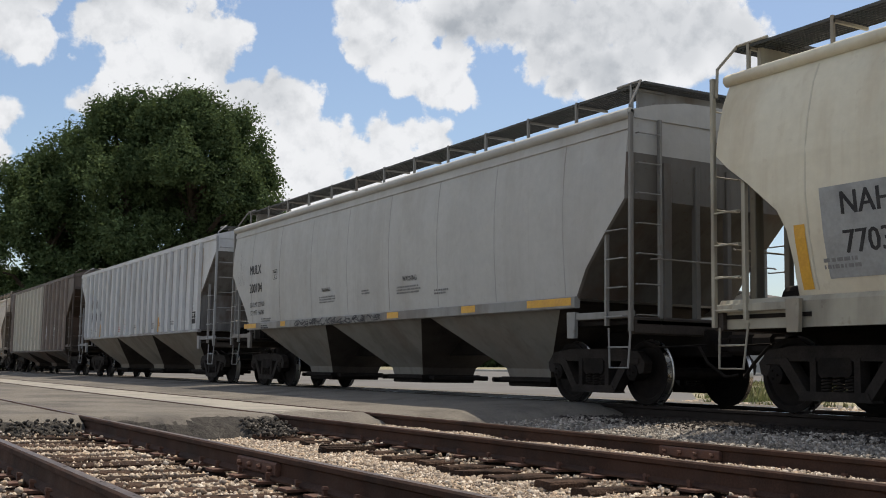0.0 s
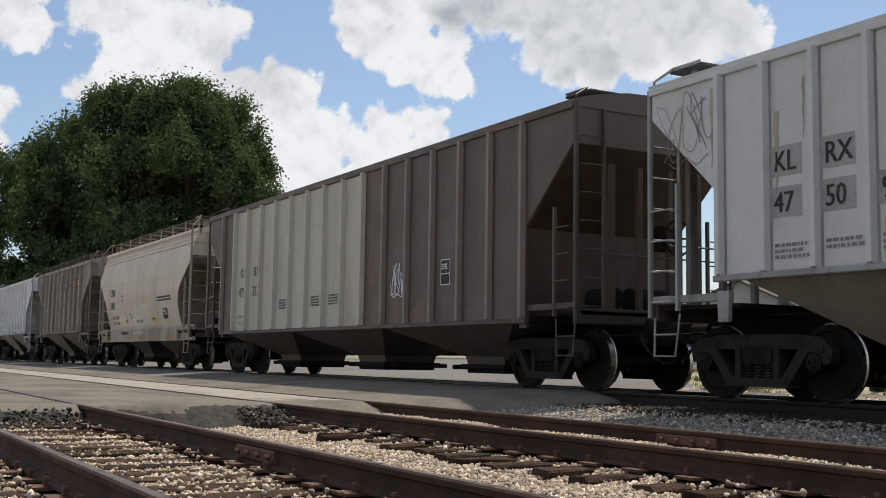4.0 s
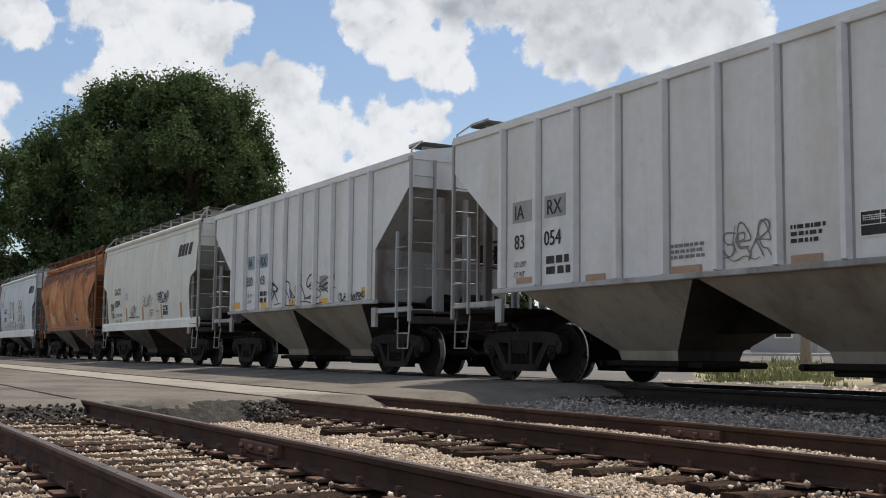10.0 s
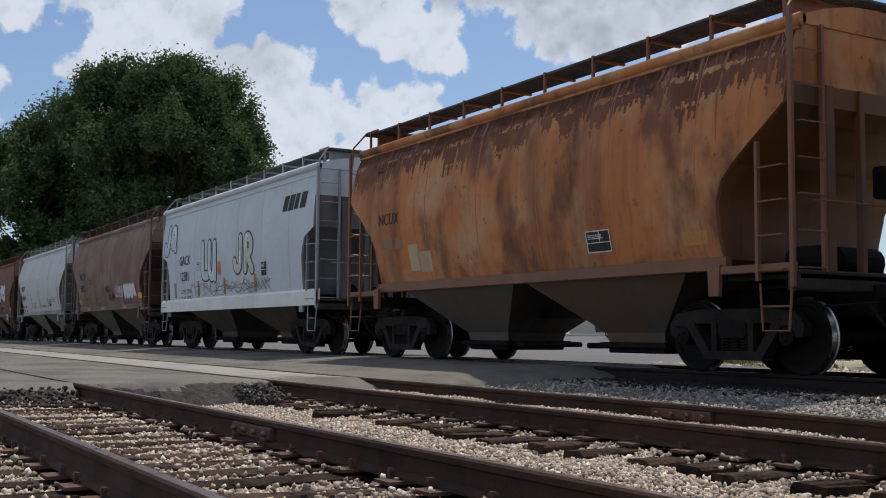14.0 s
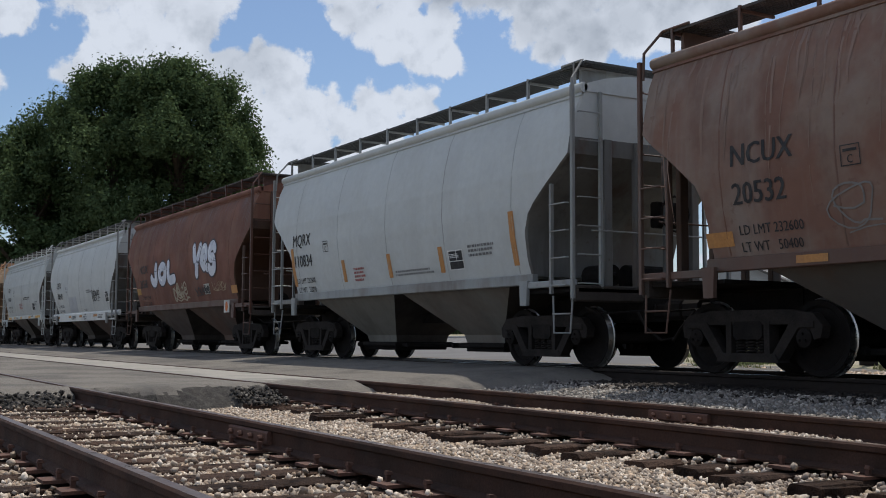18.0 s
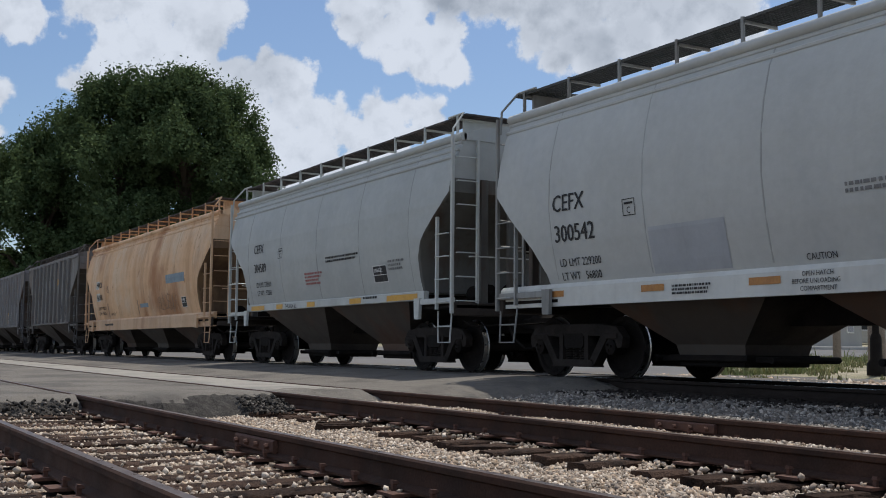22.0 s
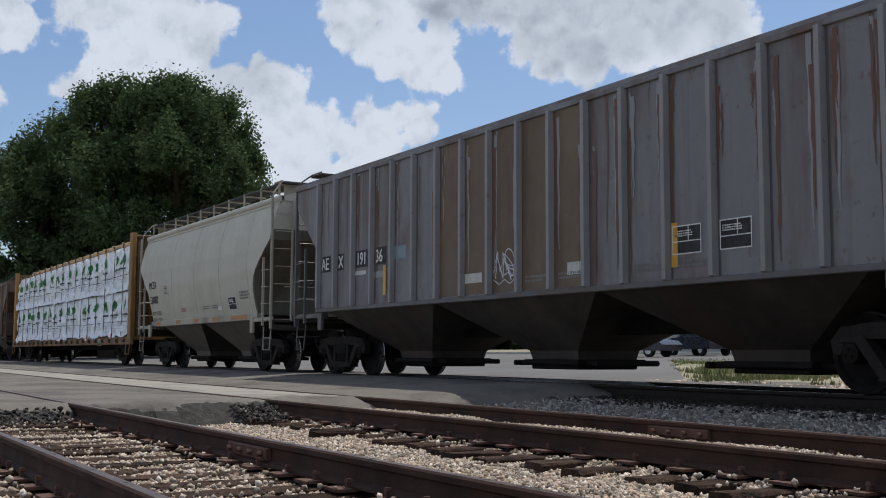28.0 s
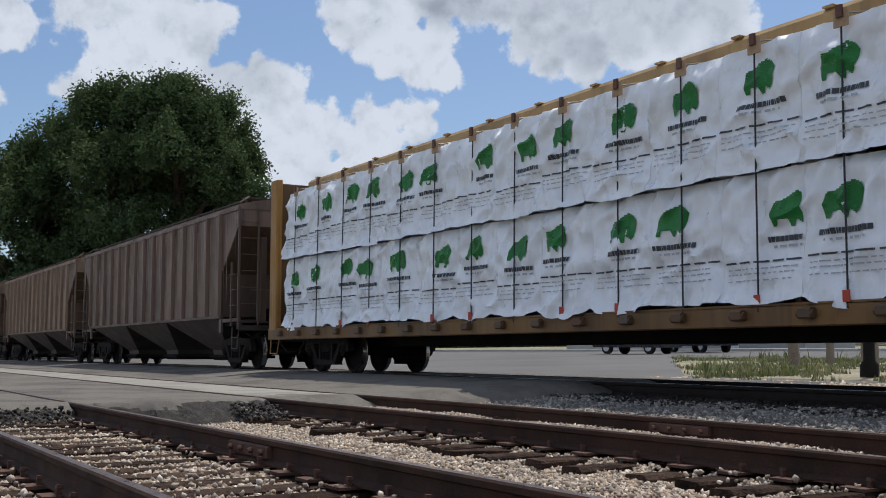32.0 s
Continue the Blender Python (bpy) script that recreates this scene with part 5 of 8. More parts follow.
    # hand rail across the end
    hr = Shape().tube([(X - s * 0.02, -1.2, 2.02), (X + s * 0.05, -1.1, 2.02), (X + s * 0.05, 1.1, 2.02), (X - s * 0.02, 1.2, 2.02)], 0.013, 6)
    part("hand_rail", hr, mat, car)
    if brake:
        bw = Shape()
        c = Vector((X + s * 0.06, 0.35, 2.35))
        ring = [c + Vector((0, 0.27 * math.cos(i * math.tau / 16), 0.27 * math.sin(i * math.tau / 16))) for i in range(17)]
        bw.tube(ring, 0.018, 6)
        for i in range(5):
            a = i * math.tau / 5
            bw.bar(c, c + Vector((0, 0.27 * math.cos(a), 0.27 * math.sin(a))), 0.016, 5)
        bw.bar(c, c - Vector((s * 0.22, 0, 0)), 0.03, 8)
        part("brake_wheel", bw, BLACK_STEEL, car)
        bx = Shape()
        a, b = sorted((X - s * 0.1, X - s * 0.28))
        bx.box(a, b, 0.15, 0.55, 2.15, 2.55, 0.03)
        bx.bar((X - s * 0.2, 0.35, 2.15), (X - s * 0.2, 0.35, 1.2), 0.015, 6)
        part("brake_gear_box", bx, dark, car)
        cyl = Shape()
        cyl.bar((X - s * 0.9, -0.55, 1.40), (X - s * 0.35, -0.55, 1.40), 0.17, 14)
        cyl.bar((X - s * 0.35, -0.55, 1.40), (X - s * 0.22, -0.55, 1.40), 0.05, 8)
        part("brake_cylinder", cyl, dark, car)
        part("air_reservoir", Shape().bar((X - s * 0.95, 0.2, 1.42), (X - s * 0.95, 0.95, 1.42), 0.20, 14), dark, car)


def hopper_car(label, right, left, body_mat, profile, cut, bays=2, ribs=0, eave=4.15, sill=1.36, deep=None, walk_up=0.42, walk_mat=None, dark=None,
               brake=1, rails=True, lip=None, gear=None, ends=None, rib_mat=None, hopper_mat=None, roof_mat=None, side_walk=True, trims=0, sill_mat=None):
    """A covered hopper. right and left: its ends along the track at the start; deep: (z0, z1) of a full-length side sill."""
    L = right - left
    car = thing("hopper_car", label, "freight car", pose((right + left) / 2, Y_TRAIN, TOP), group="freight train")
    CARS.append((car, (right + left) / 2))
    # gear paint: body colour cut for grime and, with it, for shade
    if not gear:
        gear = paint("grimy_" + body_mat.name, tuple(v * 0.58 for v in COLOURS[body_mat.name]), dirt_amount=0.65, rust_amount=0.4, rust=(0.12, 0.08, 0.055))
    dark = dark or BLACK_STEEL
    # default hopper colour: soot plus the shade under the car, painted in
    roof_mat, hopper_mat = roof_mat or body_mat, hopper_mat or paint("shaded_sooty_hopper_paint", (0.15, 0.125, 0.105), rust_amount=0.4)
    wz = lambda z: interp(profile, z)
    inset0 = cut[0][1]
    zs = sorted({sill, eave, *[z for z, _ in profile if sill < z < eave], *[z for z, _ in cut if sill < z < eave]})
    rings = []
    for z in zs:
        e, w, c = L / 2 - interp(cut, z), wz(z), 0.03
        rings.append([(-e, -w + c, z), (-e + c, -w, z), (e - c, -w, z), (e, -w + c, z), (e, w - c, z), (e - c, w, z), (-e + c, w, z), (-e, w - c, z)])
    sh = Shape().loft(rings)
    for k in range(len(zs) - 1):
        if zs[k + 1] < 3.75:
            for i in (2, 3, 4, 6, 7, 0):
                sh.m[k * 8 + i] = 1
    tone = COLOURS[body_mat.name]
    # end sheets: soot, and the shade of the end pocket mixed into the paint
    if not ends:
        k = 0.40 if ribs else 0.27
        ends = paint("shaded_sooty_end_sheet", tuple(v * k + o for v, o in zip(tone, (0.012, 0.006, 0.0))), dirt=tuple(v * 0.08 + o for v, o in zip(tone, (0.022, 0.014, 0.009))),
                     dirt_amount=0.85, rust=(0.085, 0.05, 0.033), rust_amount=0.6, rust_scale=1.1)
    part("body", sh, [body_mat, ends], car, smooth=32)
    # roof, a little wider than the eaves, rising to the middle
    e, w = L / 2 - interp(cut, eave), wz(eave)
    rf = Shape()
    sect = [(-w - 0.02, eave - 0.06), (w + 0.02, eave - 0.06), (w + 0.025, eave + 0.05), (w * 0.72, eave + 0.17), (w * 0.35, eave + 0.26), (0, eave + 0.28),
            (-w * 0.35, eave + 0.26), (-w * 0.72, eave + 0.17), (-w - 0.025, eave + 0.05)]
    rf.loft([[(e + 0.02, y, z) for y, z in sect], [(-e - 0.02, y, z) for y, z in sect]])
    part("roof", rf, roof_mat, car, smooth=30)
    if lip:
        tr = Shape()
        for q in (-1, 1):
            z0 = eave - lip
            zz = [z0 + (eave - z0) * k / 3 for k in range(4)]
            y = lambda z, o: q * (wz(z) + o)
            tr.add([(x, y(z, 0.022), z) for x in (-e, e) for z in zz] + [(-e, y(z0, -0.01), z0 - 0.01), (e, y(z0, -0.01), z0 - 0.01)],
                   [(k, 4 + k, 5 + k, 1 + k) if q < 0 else (k, 1 + k, 5 + k, 4 + k) for k in range(3)] + [(8, 9, 4, 0) if q < 0 else (8, 0, 4, 9)])
        part("top_chord", tr, body_mat, car)
    if not ribs:
        for q in (-1, 1):
            part("roof_rail", Shape().box(-e - 0.02, e + 0.02, q * (w + 0.035) - 0.065, q * (w + 0.035) + 0.065, eave - 0.075, eave + 0.075, 0.045), roof_mat, car, smooth=50)
        bead_paint = paint("weld_bead_paint", tuple(v * 0.84 for v in tone), dirt_amount=0.3)
        low = max(sill, deep[1] if deep else sill) + 0.05
        n = max(3, round((L - 3.0) / 1.95))
        for k in range(n + 1):
            x = -(L / 2 - 1.55) + (L - 3.1) * k / n
            zz = [low + (eave - 0.12 - low) * j / 12 for j in range(13)]
            bd = Shape().add([(x + o, -wz(z) - 0.001 - d, z) for z in zz for o, d in ((-0.016, 0.0), (0.0, 0.006), (0.016, 0.0))],
                             [(3 * j + i, 3 * j + i + 1, 3 * j + i + 4, 3 * j + i + 3) for j in range(12) for i in (0, 1)])
            part("weld_bead", bd, bead_paint, car)
    for k in range(trims):
        z = eave - 0.10 - 0.13 * k
        for q in (-1, 1):
            t = Shape().box(-e, e, q * wz(z) - 0.025, q * wz(z) + 0.025, z - 0.028, z + 0.028, 0.012)
            part("roof_moulding", t, body_mat, car)
    # upright ribs
    if ribs:
        rib = Shape()
        zr = eave - 0.07
        rib.loft([[(-0.05, 0.0, sill + 0.01), (-0.035, -0.095, sill + 0.04), (0.035, -0.095, sill + 0.04), (0.05, 0.0, sill + 0.01)],
                  [(-0.05, 0.0, zr), (-0.035, -0.095, zr), (0.035, -0.095, zr), (0.05, 0.0, zr)]])
        # flat strip of darker paint along both sides of the rib
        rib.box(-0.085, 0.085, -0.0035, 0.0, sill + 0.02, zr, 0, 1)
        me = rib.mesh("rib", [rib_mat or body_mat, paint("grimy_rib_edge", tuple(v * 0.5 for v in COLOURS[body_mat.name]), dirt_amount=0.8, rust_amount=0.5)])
        span = rib_span(L, cut)
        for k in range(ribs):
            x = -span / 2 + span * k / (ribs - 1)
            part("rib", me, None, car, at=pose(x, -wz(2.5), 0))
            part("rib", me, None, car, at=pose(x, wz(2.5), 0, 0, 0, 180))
        for q in (-1, 1):
            t = Shape().box(-e, e, q * wz(eave) - 0.04, q * wz(eave) + 0.04, eave - 0.09, eave - 0.005, 0.01)
            part("eave_angle", t, body_mat, car)
    # side sills
    for q in (-1, 1):
        ss = Shape()
        if deep:
            z0, z1 = deep
            wy = wz(z1) + 0.05
            rings = [[(x, q * (wy - 0.10), z0), (x, q * wy, z0), (x, q * (wy + 0.0), z1 - 0.06), (x, q * (wy - 0.045), z1), (x, q * (wy - 0.10), z1)] for x in (-L / 2, L / 2)]
            if q > 0:
                rings = [list(reversed(r)) for r in rings]
            ss.loft(rings)
        else:
            wy = wz(sill)
            h = L / 2 - inset0 + 0.05
            if ribs:
                ss.box(-h, h, q * wy - 0.06, q * wy + 0.035, sill - 0.05, sill + 0.03, 0.012)
            else:
                ss.box(-h, h, q * wy - 0.05, q * wy + 0.05, sill - 0.14, sill + 0.03, 0.012)
        part("side_sill", ss, sill_mat or gear, car)
    # centre sill and hoppers
    part("centre_sill", Shape().box(-L / 2 + 0.2, L / 2 - 0.2, -0.22, 0.22, 0.74, 1.08, 0.02), dark, car)
    span = L - 2 * inset0 - (1.3 if bays == 2 else 0.7)
    if bays == 2 and L > 13:
        span = L - 2 * inset0
    each = span / bays
    for k in range(bays):
        cx = -span / 2 + each * (k + 0.5)
        hp = Shape()
        rings = []
        for z, hx, hw in ((sill + 0.02, each / 2 - 0.03, wz(sill) - 0.02), (sill - 0.04, each / 2 - 0.04, wz(sill) - 0.03), (0.50, 0.66, 0.62), (0.34, 0.62, 0.58)):
            rings.append([(cx - hx, -hw, z), (cx - hx, hw, z), (cx + hx, hw, z), (cx + hx, -hw, z)])
        hp.loft(rings)
        # slopes facing along the track get a dark slot: their shade as colour
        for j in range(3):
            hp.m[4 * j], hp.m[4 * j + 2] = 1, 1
        hop = part("hopper", hp, [hopper_mat, SOOT_SHADE], car)
        gt = Shape().box(cx - 0.74, cx + 0.74, -0.68, 0.68, 0.27, 0.36, 0.02).box(cx - 0.62, cx + 0.62, -0.60, 0.60, 0.20, 0.28, 0.02)
        part("outlet_gate", gt, BLACK_STEEL, hop)
        for q in (-1, 1):
            a, b = sorted((cx + q * 0.7, cx + q * 1.12))
            cap = Shape().box(a, b, -0.52, -0.44, 0.27, 0.34).box(a, b, 0.44, 0.52, 0.27, 0.34)
            cap.bar((cx + q * 1.10, -0.62, 0.30), (cx + q * 1.10, 0.62, 0.30), 0.045, 8)
            part("gate_capstan", cap, BLACK_STEEL, hop)
    # roof hatches
    hatch_n = 4 if L < 13 else 6
    for k in range(hatch_n):
        x = -e + 2 * e * (k + 0.5) / hatch_n
        ht = Shape()
        ht.loft([[(x + 0.38 * math.cos(a * math.tau / 16), 0.38 * math.sin(a * math.tau / 16), eave + z) for a in range(16)] for z in (0.24, 0.36)])
        ht.loft([[(x + r * math.cos(a * math.tau / 16), r * math.sin(a * math.tau / 16), eave + z) for a in range(16)] for r, z in ((0.42, 0.36), (0.42, 0.40), (0.2, 0.46))])
        part("hatch", ht, roof_mat, car, smooth=35)
    # roof walkways on brackets
    wm = walk_mat or GALV
    wy, wzt = 0.95, eave + walk_up
    if side_walk:
        n = max(3, round(2 * e / 1.35))
        for q in (-1, 1):
            part("walkway", grate_mesh(2 * e - 0.5, 0.56, wm), None, car, at=pose(0, q * wy, wzt))
            for k in range(n + 1):
                x = -e + 0.3 + (2 * e - 0.6) * k / n
                br = Shape().box(x - 0.02, x + 0.02, q * (wy + 0.29) - 0.02, q * (wy + 0.29) + 0.02, eave + 0.04, wzt + 0.01)
                br.box(x - 0.02, x + 0.02, min(q * (wy - 0.3), q * (wy + 0.3)), max(q * (wy - 0.3), q * (wy + 0.3)), wzt - 0.07, wzt - 0.035)
                part("walkway_bracket", br, gear, car)
    for s in (-1, 1):
        part("cross_walkway", grate_mesh(2.46, 0.62, wm), None, car, at=pose(s * (e - 0.34), 0, wzt + (0.004 if side_walk else 0.0), 0, 0, 90))
        for q in (-1, 1):
            sp = Shape().tube([(s * (e - 0.02), q * 1.52, eave - 0.25), (s * (e - 0.02), q * 1.50, eave + 0.12), (s * (e - 0.10), q * 1.24, wzt + 0.02), (s * (e - 0.62), q * 1.24, wzt + 0.02)], 0.02, 6)
            part("walkway_grab_iron", sp, gear, car)
        part("cross_walkway_support", Shape().box(s * (e - 0.34) - 0.03, s * (e - 0.34) + 0.03, -1.1, 1.1, eave + 0.02, wzt - 0.03), gear, car)
    for s in (-1, 1):
        end_gear(car, L, gear, dark, s, inset0, eave, brake == s, True, post=ends)
    off = L / 2 - 1.46
    add_truck(car, off)
    add_truck(car, -off)
    return car, wz, L


def marks(car, wz, x, z, top, number, small=(), size=0.30, gap=0.48, mat=None, squeeze=0.9):
    """Reporting mark over the number, with the weight lines below."""
    mat = mat or MARK_BLACK
    side_text(car, top, x, z, size, wz, mat, squeeze)
    side_text(car, number, x, z - gap, size, wz, mat, squeeze)
    for k, line in enumerate(small):
        side_text(car, line, x + 0.04, z - gap - 0.36 - 0.2 * k, 0.115, wz, mat, 0.9)
    # boxed clearance mark beside the letters
    a, b, c, d = x + 1.64, x + 1.90, z - 0.21, z + 0.02
    frame_sh = Shape()
    for x0, x1, z0, z1 in ((a, b, c, c + 0.012), (a, b, d - 0.012, d), (a, a + 0.012, c, d), (b - 0.012, b, c, d), (a + 0.04, b - 0.04, d - 0.075, d - 0.045)):
        frame_sh.add([(x0, -wz(z0) - 0.009, z0), (x1, -wz(z0) - 0.009, z0), (x1, -wz(z1) - 0.009, z1), (x0, -wz(z1) - 0.009, z1)], [(0, 1, 2, 3)])
    tagged(part("clearance_mark", frame_sh, mat, car), kind="stuff")
    side_text(car, "C", a + 0.08, c + 0.03, 0.09, wz, mat, 0.9)


def rust_band(car, wz, x0, x1, top, depth, mat, seed):
    """A ragged band of rust under the eave, longer where water has run."""
    sh = Shape()
    x, w = x0, 0.028
    while x < x1:
        n = depth * max(0.02, 0.5 + 0.9 * noise.noise((x * 0.55, seed, 0)) + 0.5 * noise.noise((x * 2.3, seed, 3)) + 0.35 * noise.noise((x * 11.0, seed, 7)))
        zs = [top - n * k / 4 for k in range(5)]
        for a, b in zip(zs, zs[1:]):
            sh.add([(x, -wz(b) - 0.003, b), (x + w, -wz(b) - 0.003, b), (x + w, -wz(a) - 0.003, a), (x, -wz(a) - 0.003, a)], [(0, 1, 2, 3)])
        x += w
    tagged(part("rust_stain", sh, mat, car), kind="stuff")


def rust_drips(car, wz, x0, x1, top, shortest, longest, mat, seed, count):
    """Stains that run down from the eave, broad at the head and thin at the foot."""
    rng = random.Random(seed)
    sh = Shape()
    for k in range(count):
        x, w = rng.uniform(x0, x1), 0.006 + 0.03 * rng.random() ** 2
        n = shortest + (longest - shortest) * rng.random() ** 2.2
        rows = 6
        for r in range(rows):
            u, v = r / rows, (r + 1) / rows
            za, zb = top - n * u, top - n * v
            wa, wb = w * (1 - u) ** 0.6, w * max(1 - v, 0.02) ** 0.6
            ja, jb = 0.02 * math.sin(7 * u + k), 0.02 * math.sin(7 * v + k)
            o = 0.004 + 0.00002 * k
            sh.add([(x + jb - wb, -wz(zb) - o, zb), (x + jb + wb, -wz(zb) - o, zb), (x + ja + wa, -wz(za) - o, za), (x + ja - wa, -wz(za) - o, za)], [(0, 1, 2, 3)])
    tagged(part("rust_stain", sh, mat, car), kind="stuff")


def rib_stains(car, wz, L, cut, ribs, eave, mat, seed, share=0.7, longest=2.4):
    """Streaks that run down where the ribs meet the side sheet."""
    rng = random.Random(seed)
    sh = Shape()
    for k in range(ribs):
        for side in (-1, 1):
            for again in range(2):
                if rng.random() > share:
                    continue
                x = rib_x(L, cut, ribs, k) + side * rng.uniform(0.09, 0.20)
                top, n, w = eave - 0.1 - 0.8 * rng.random() ** 2, rng.uniform(0.4, longest), rng.uniform(0.012, 0.045)
                zs = [top - min(n, top - 1.5) * j / 8 for j in range(9)]
                o = 0.0074 + 0.0001 * (k % 7) + 0.00005 * again + 0.0009 * (seed % 2)
                for j in range(8):
                    wa, wb = w * (1 - j / 9) ** 0.7, w * (1 - (j + 1) / 9) ** 0.7
                    ja, jb = 0.012 * math.sin(2.1 * j + k), 0.012 * math.sin(2.1 * (j + 1) + k)
                    sh.add([(x + jb - wb, -wz(zs[j + 1]) - o, zs[j + 1]), (x + jb + wb, -wz(zs[j + 1]) - o, zs[j + 1]), (x + ja + wa, -wz(zs[j]) - o, zs[j]), (x + ja - wa, -wz(zs[j]) - o, zs[j])],
                           [(0, 1, 2, 3)])
    tagged(part("rust_stain", sh, mat, car), kind="stuff")


def stencil_box(car, x, z, w, h, wz, mat=None, seed=1):
    w, h = w * 0.75, h * 0.85
    side_patch(car, "stencil_panel", x, x + w, z, z + h, wz, MARK_BLACK if mat is None else mat)
    side_bars(car, x + 0.06 * w, z + h * 0.8, w * 0.7, 3, h * 0.07, wz, MARK_WHITE, 0.011, seed)
    sh = Shape()
    for a, b, c, d in ((x, x + w, z - 0.015, z), (x, x + w, z + h, z + h + 0.015), (x - 0.015, x, z - 0.015, z + h + 0.015), (x + w, x + w + 0.015, z - 0.015, z + h + 0.015),
                       (x, x + w, z + h * 0.42, z + h * 0.46), (x + w * 0.55, x + w * 0.58, z + h * 0.44, z + h)):
        sh.add([(a, -wz(c) - 0.012, c), (b, -wz(c) - 0.012, c), (b, -wz(d) - 0.012, d), (a, -wz(d) - 0.012, d)], [(0, 1, 2, 3)])
    part("stencil_frame", sh, MARK_WHITE, car)


def logo_blocks(car, wz, x):
    """Four leaning black blocks where the owner's mark stands."""
    sh = Shape()
    for k, w in enumerate((0.30, 0.30, 0.24, 0.32)):
        x0 = x + 0.345 * k
        for z0, z1 in ((3.28, 3.40), (3.40, 3.52), (3.52, 3.64)):
            sh.add([(x0 + 0.35 * (z0 - 3.28), -wz(z0) - 0.007, z0), (x0 + w + 0.35 * (z0 - 3.28), -wz(z0) - 0.007, z0),
                    (x0 + w + 0.35 * (z1 - 3.28), -wz(z1) - 0.007, z1), (x0 + 0.35 * (z1 - 3.28), -wz(z1) - 0.007, z1)], [(0, 1, 2, 3)])
    part("logo_block", sh, MARK_BLACK, car)


def rib_x(L, cut, ribs, k):
    span = rib_span(L, cut)
    return -span / 2 + span * k / (ribs - 1)


def build_train():
    # 1: cream tank-like hopper
    P = paint("cream_paint", (0.62, 0.585, 0.47), dirt=(0.34, 0.24, 0.12), dirt_amount=0.35, rust_amount=0.12)
    car, wz, L = hopper_car("cream round-sided covered hopper with rust streaks", 6.3, -10.25, P, ROUND, CUT_CURVED, 3, deep=(1.0, 1.36), trims=0, brake=-1)
    side_patch(car, "repaint_panel", -L / 2 + 1.75, -L / 2 + 4.1, 1.52, 2.52, wz, PATCH_GREY)
    marks(car, wz, -L / 2 + 2.0, 2.20, "NAHX", "7703", (), 0.25, 0.42)
    side_patch(car, "reflector", -L / 2 + 1.34, -L / 2 + 1.50, 1.42, 2.15, wz, STRIPE)
    side_bars(car, -L / 2 + 1.7, 1.7, 0.5, 2, 0.06, wz, MARK_FAINT)

    # 2: long grey hopper
    P = paint("grey_paint", (0.40, 0.40, 0.385), dirt=(0.27, 0.25, 0.22), dirt_amount=0.35, rust=(0.30, 0.28, 0.25), rust_amount=0.35)
    car, wz, L = hopper_car("long grey curved-side covered hopper with yellow reflectors", -11.8, -28.3, P, MILD, CUT_LONG, 3, lip=0.22, sill=1.52, eave=4.05, walk_up=0.5,
                            hopper_mat=paint("grey_hopper_paint", (0.36, 0.345, 0.31), dirt_amount=0.6), brake=-1)
    xl = -L / 2
    marks(car, wz, xl + 1.42, 2.77, "MULX", "200104", ("LD LMT 225300", "LT WT   60700"), 0.23, 0.46)
    for x, w in ((1.08, 0.86), (3.6, 0.3), (9.18, 0.48), (12.0, 0.45), (14.0, 1.3)):
        side_patch(car, "reflector", xl + x, min(xl + x + w, L / 2 - 1.35), 1.42, 1.535, lambda z: wz(1.52) + 0.05, STRIPE)
    side_bars(car, xl + 2.3, 1.45, 0.5, 2, 0.04, lambda z: wz(1.52) + 0.05, MARK_BLACK)
    side_text(car, "WARNING", 1.55, 2.10, 0.095, wz, MARK_BLACK, 0.85)
    side_text(car, "WARNING", xl + 5.98, 2.10, 0.085, wz, MARK_BLACK, 0.8)
    for x, z, w, r in ((5.85, 1.97, 0.9, 3), (9.55, 1.98, 1.0, 3), (11.0, 1.85, 0.5, 2), (8.0, 2.0, 0.4, 2), (2.2, 1.62, 0.7, 2)):
        side_bars(car, xl + x, z, w, r, 0.045, wz, MARK_FAINT, seed=int(x * 3))
    scrawl(car, xl + 0.55, 2.55, 0.45, 0.75, wz, MARK_FAINT, 5, 2, 0.010)
    scrawl(car, xl + 4.5, 1.385, 4.3, 0.15, lambda z: wz(1.52) + 0.05, SPRAY_BLACK, 12, 17, 0.02, 0.012)

    # 3: white ribbed hopper
    P = paint("chalky_white_paint", (0.52, 0.535, 0.55), dirt=(0.40, 0.37, 0.32), dirt_amount=0.4, rust=(0.35, 0.22, 0.13), rust_amount=0.12)
    HP = paint("dusty_hopper_paint", (0.36, 0.32, 0.26), dirt_amount=0.6)
    car, wz, L = hopper_car("white ribbed covered hopper with three dusty hoppers", -29.75, -47.4, P, FLAT, CUT_DIAGONAL, 3, 21, hopper_mat=HP, side_walk=False, walk_up=0.30, sill=1.48, eave=4.08)
    xl = -L / 2
    for i, (a, b) in enumerate((("KL", "47"), ("RX", "50"), ("", "91"))):
        x = rib_x(L, CUT_DIAGONAL, 21, i + 1) + 0.11
        for z, s in ((2.66, a), (2.18, b)):
            if s:
                side_patch(car, "repaint_panel", x - 0.04, x + 0.42, z - 0.06, z + 0.30, wz, PATCH_GREY, out=0.004)
                side_text(car, s, x, z, 0.24, wz, MARK_BLACK, 0.85)
    for x in (2.0, 3.75, 6.4, 9.19, 11.93, 14.6):
        side_patch(car, "reflector", xl + x, xl + x + 0.11, 1.47, 1.99, wz, STRIPE, out=0.01)
    side_patch(car, "reflector", -xl - 1.58, -xl - 1.46, 1.50, 2.6, wz, STRIPE, out=0.01)
    stencil_box(car, -xl - 2.1, 1.68, 0.5, 0.42, wz)
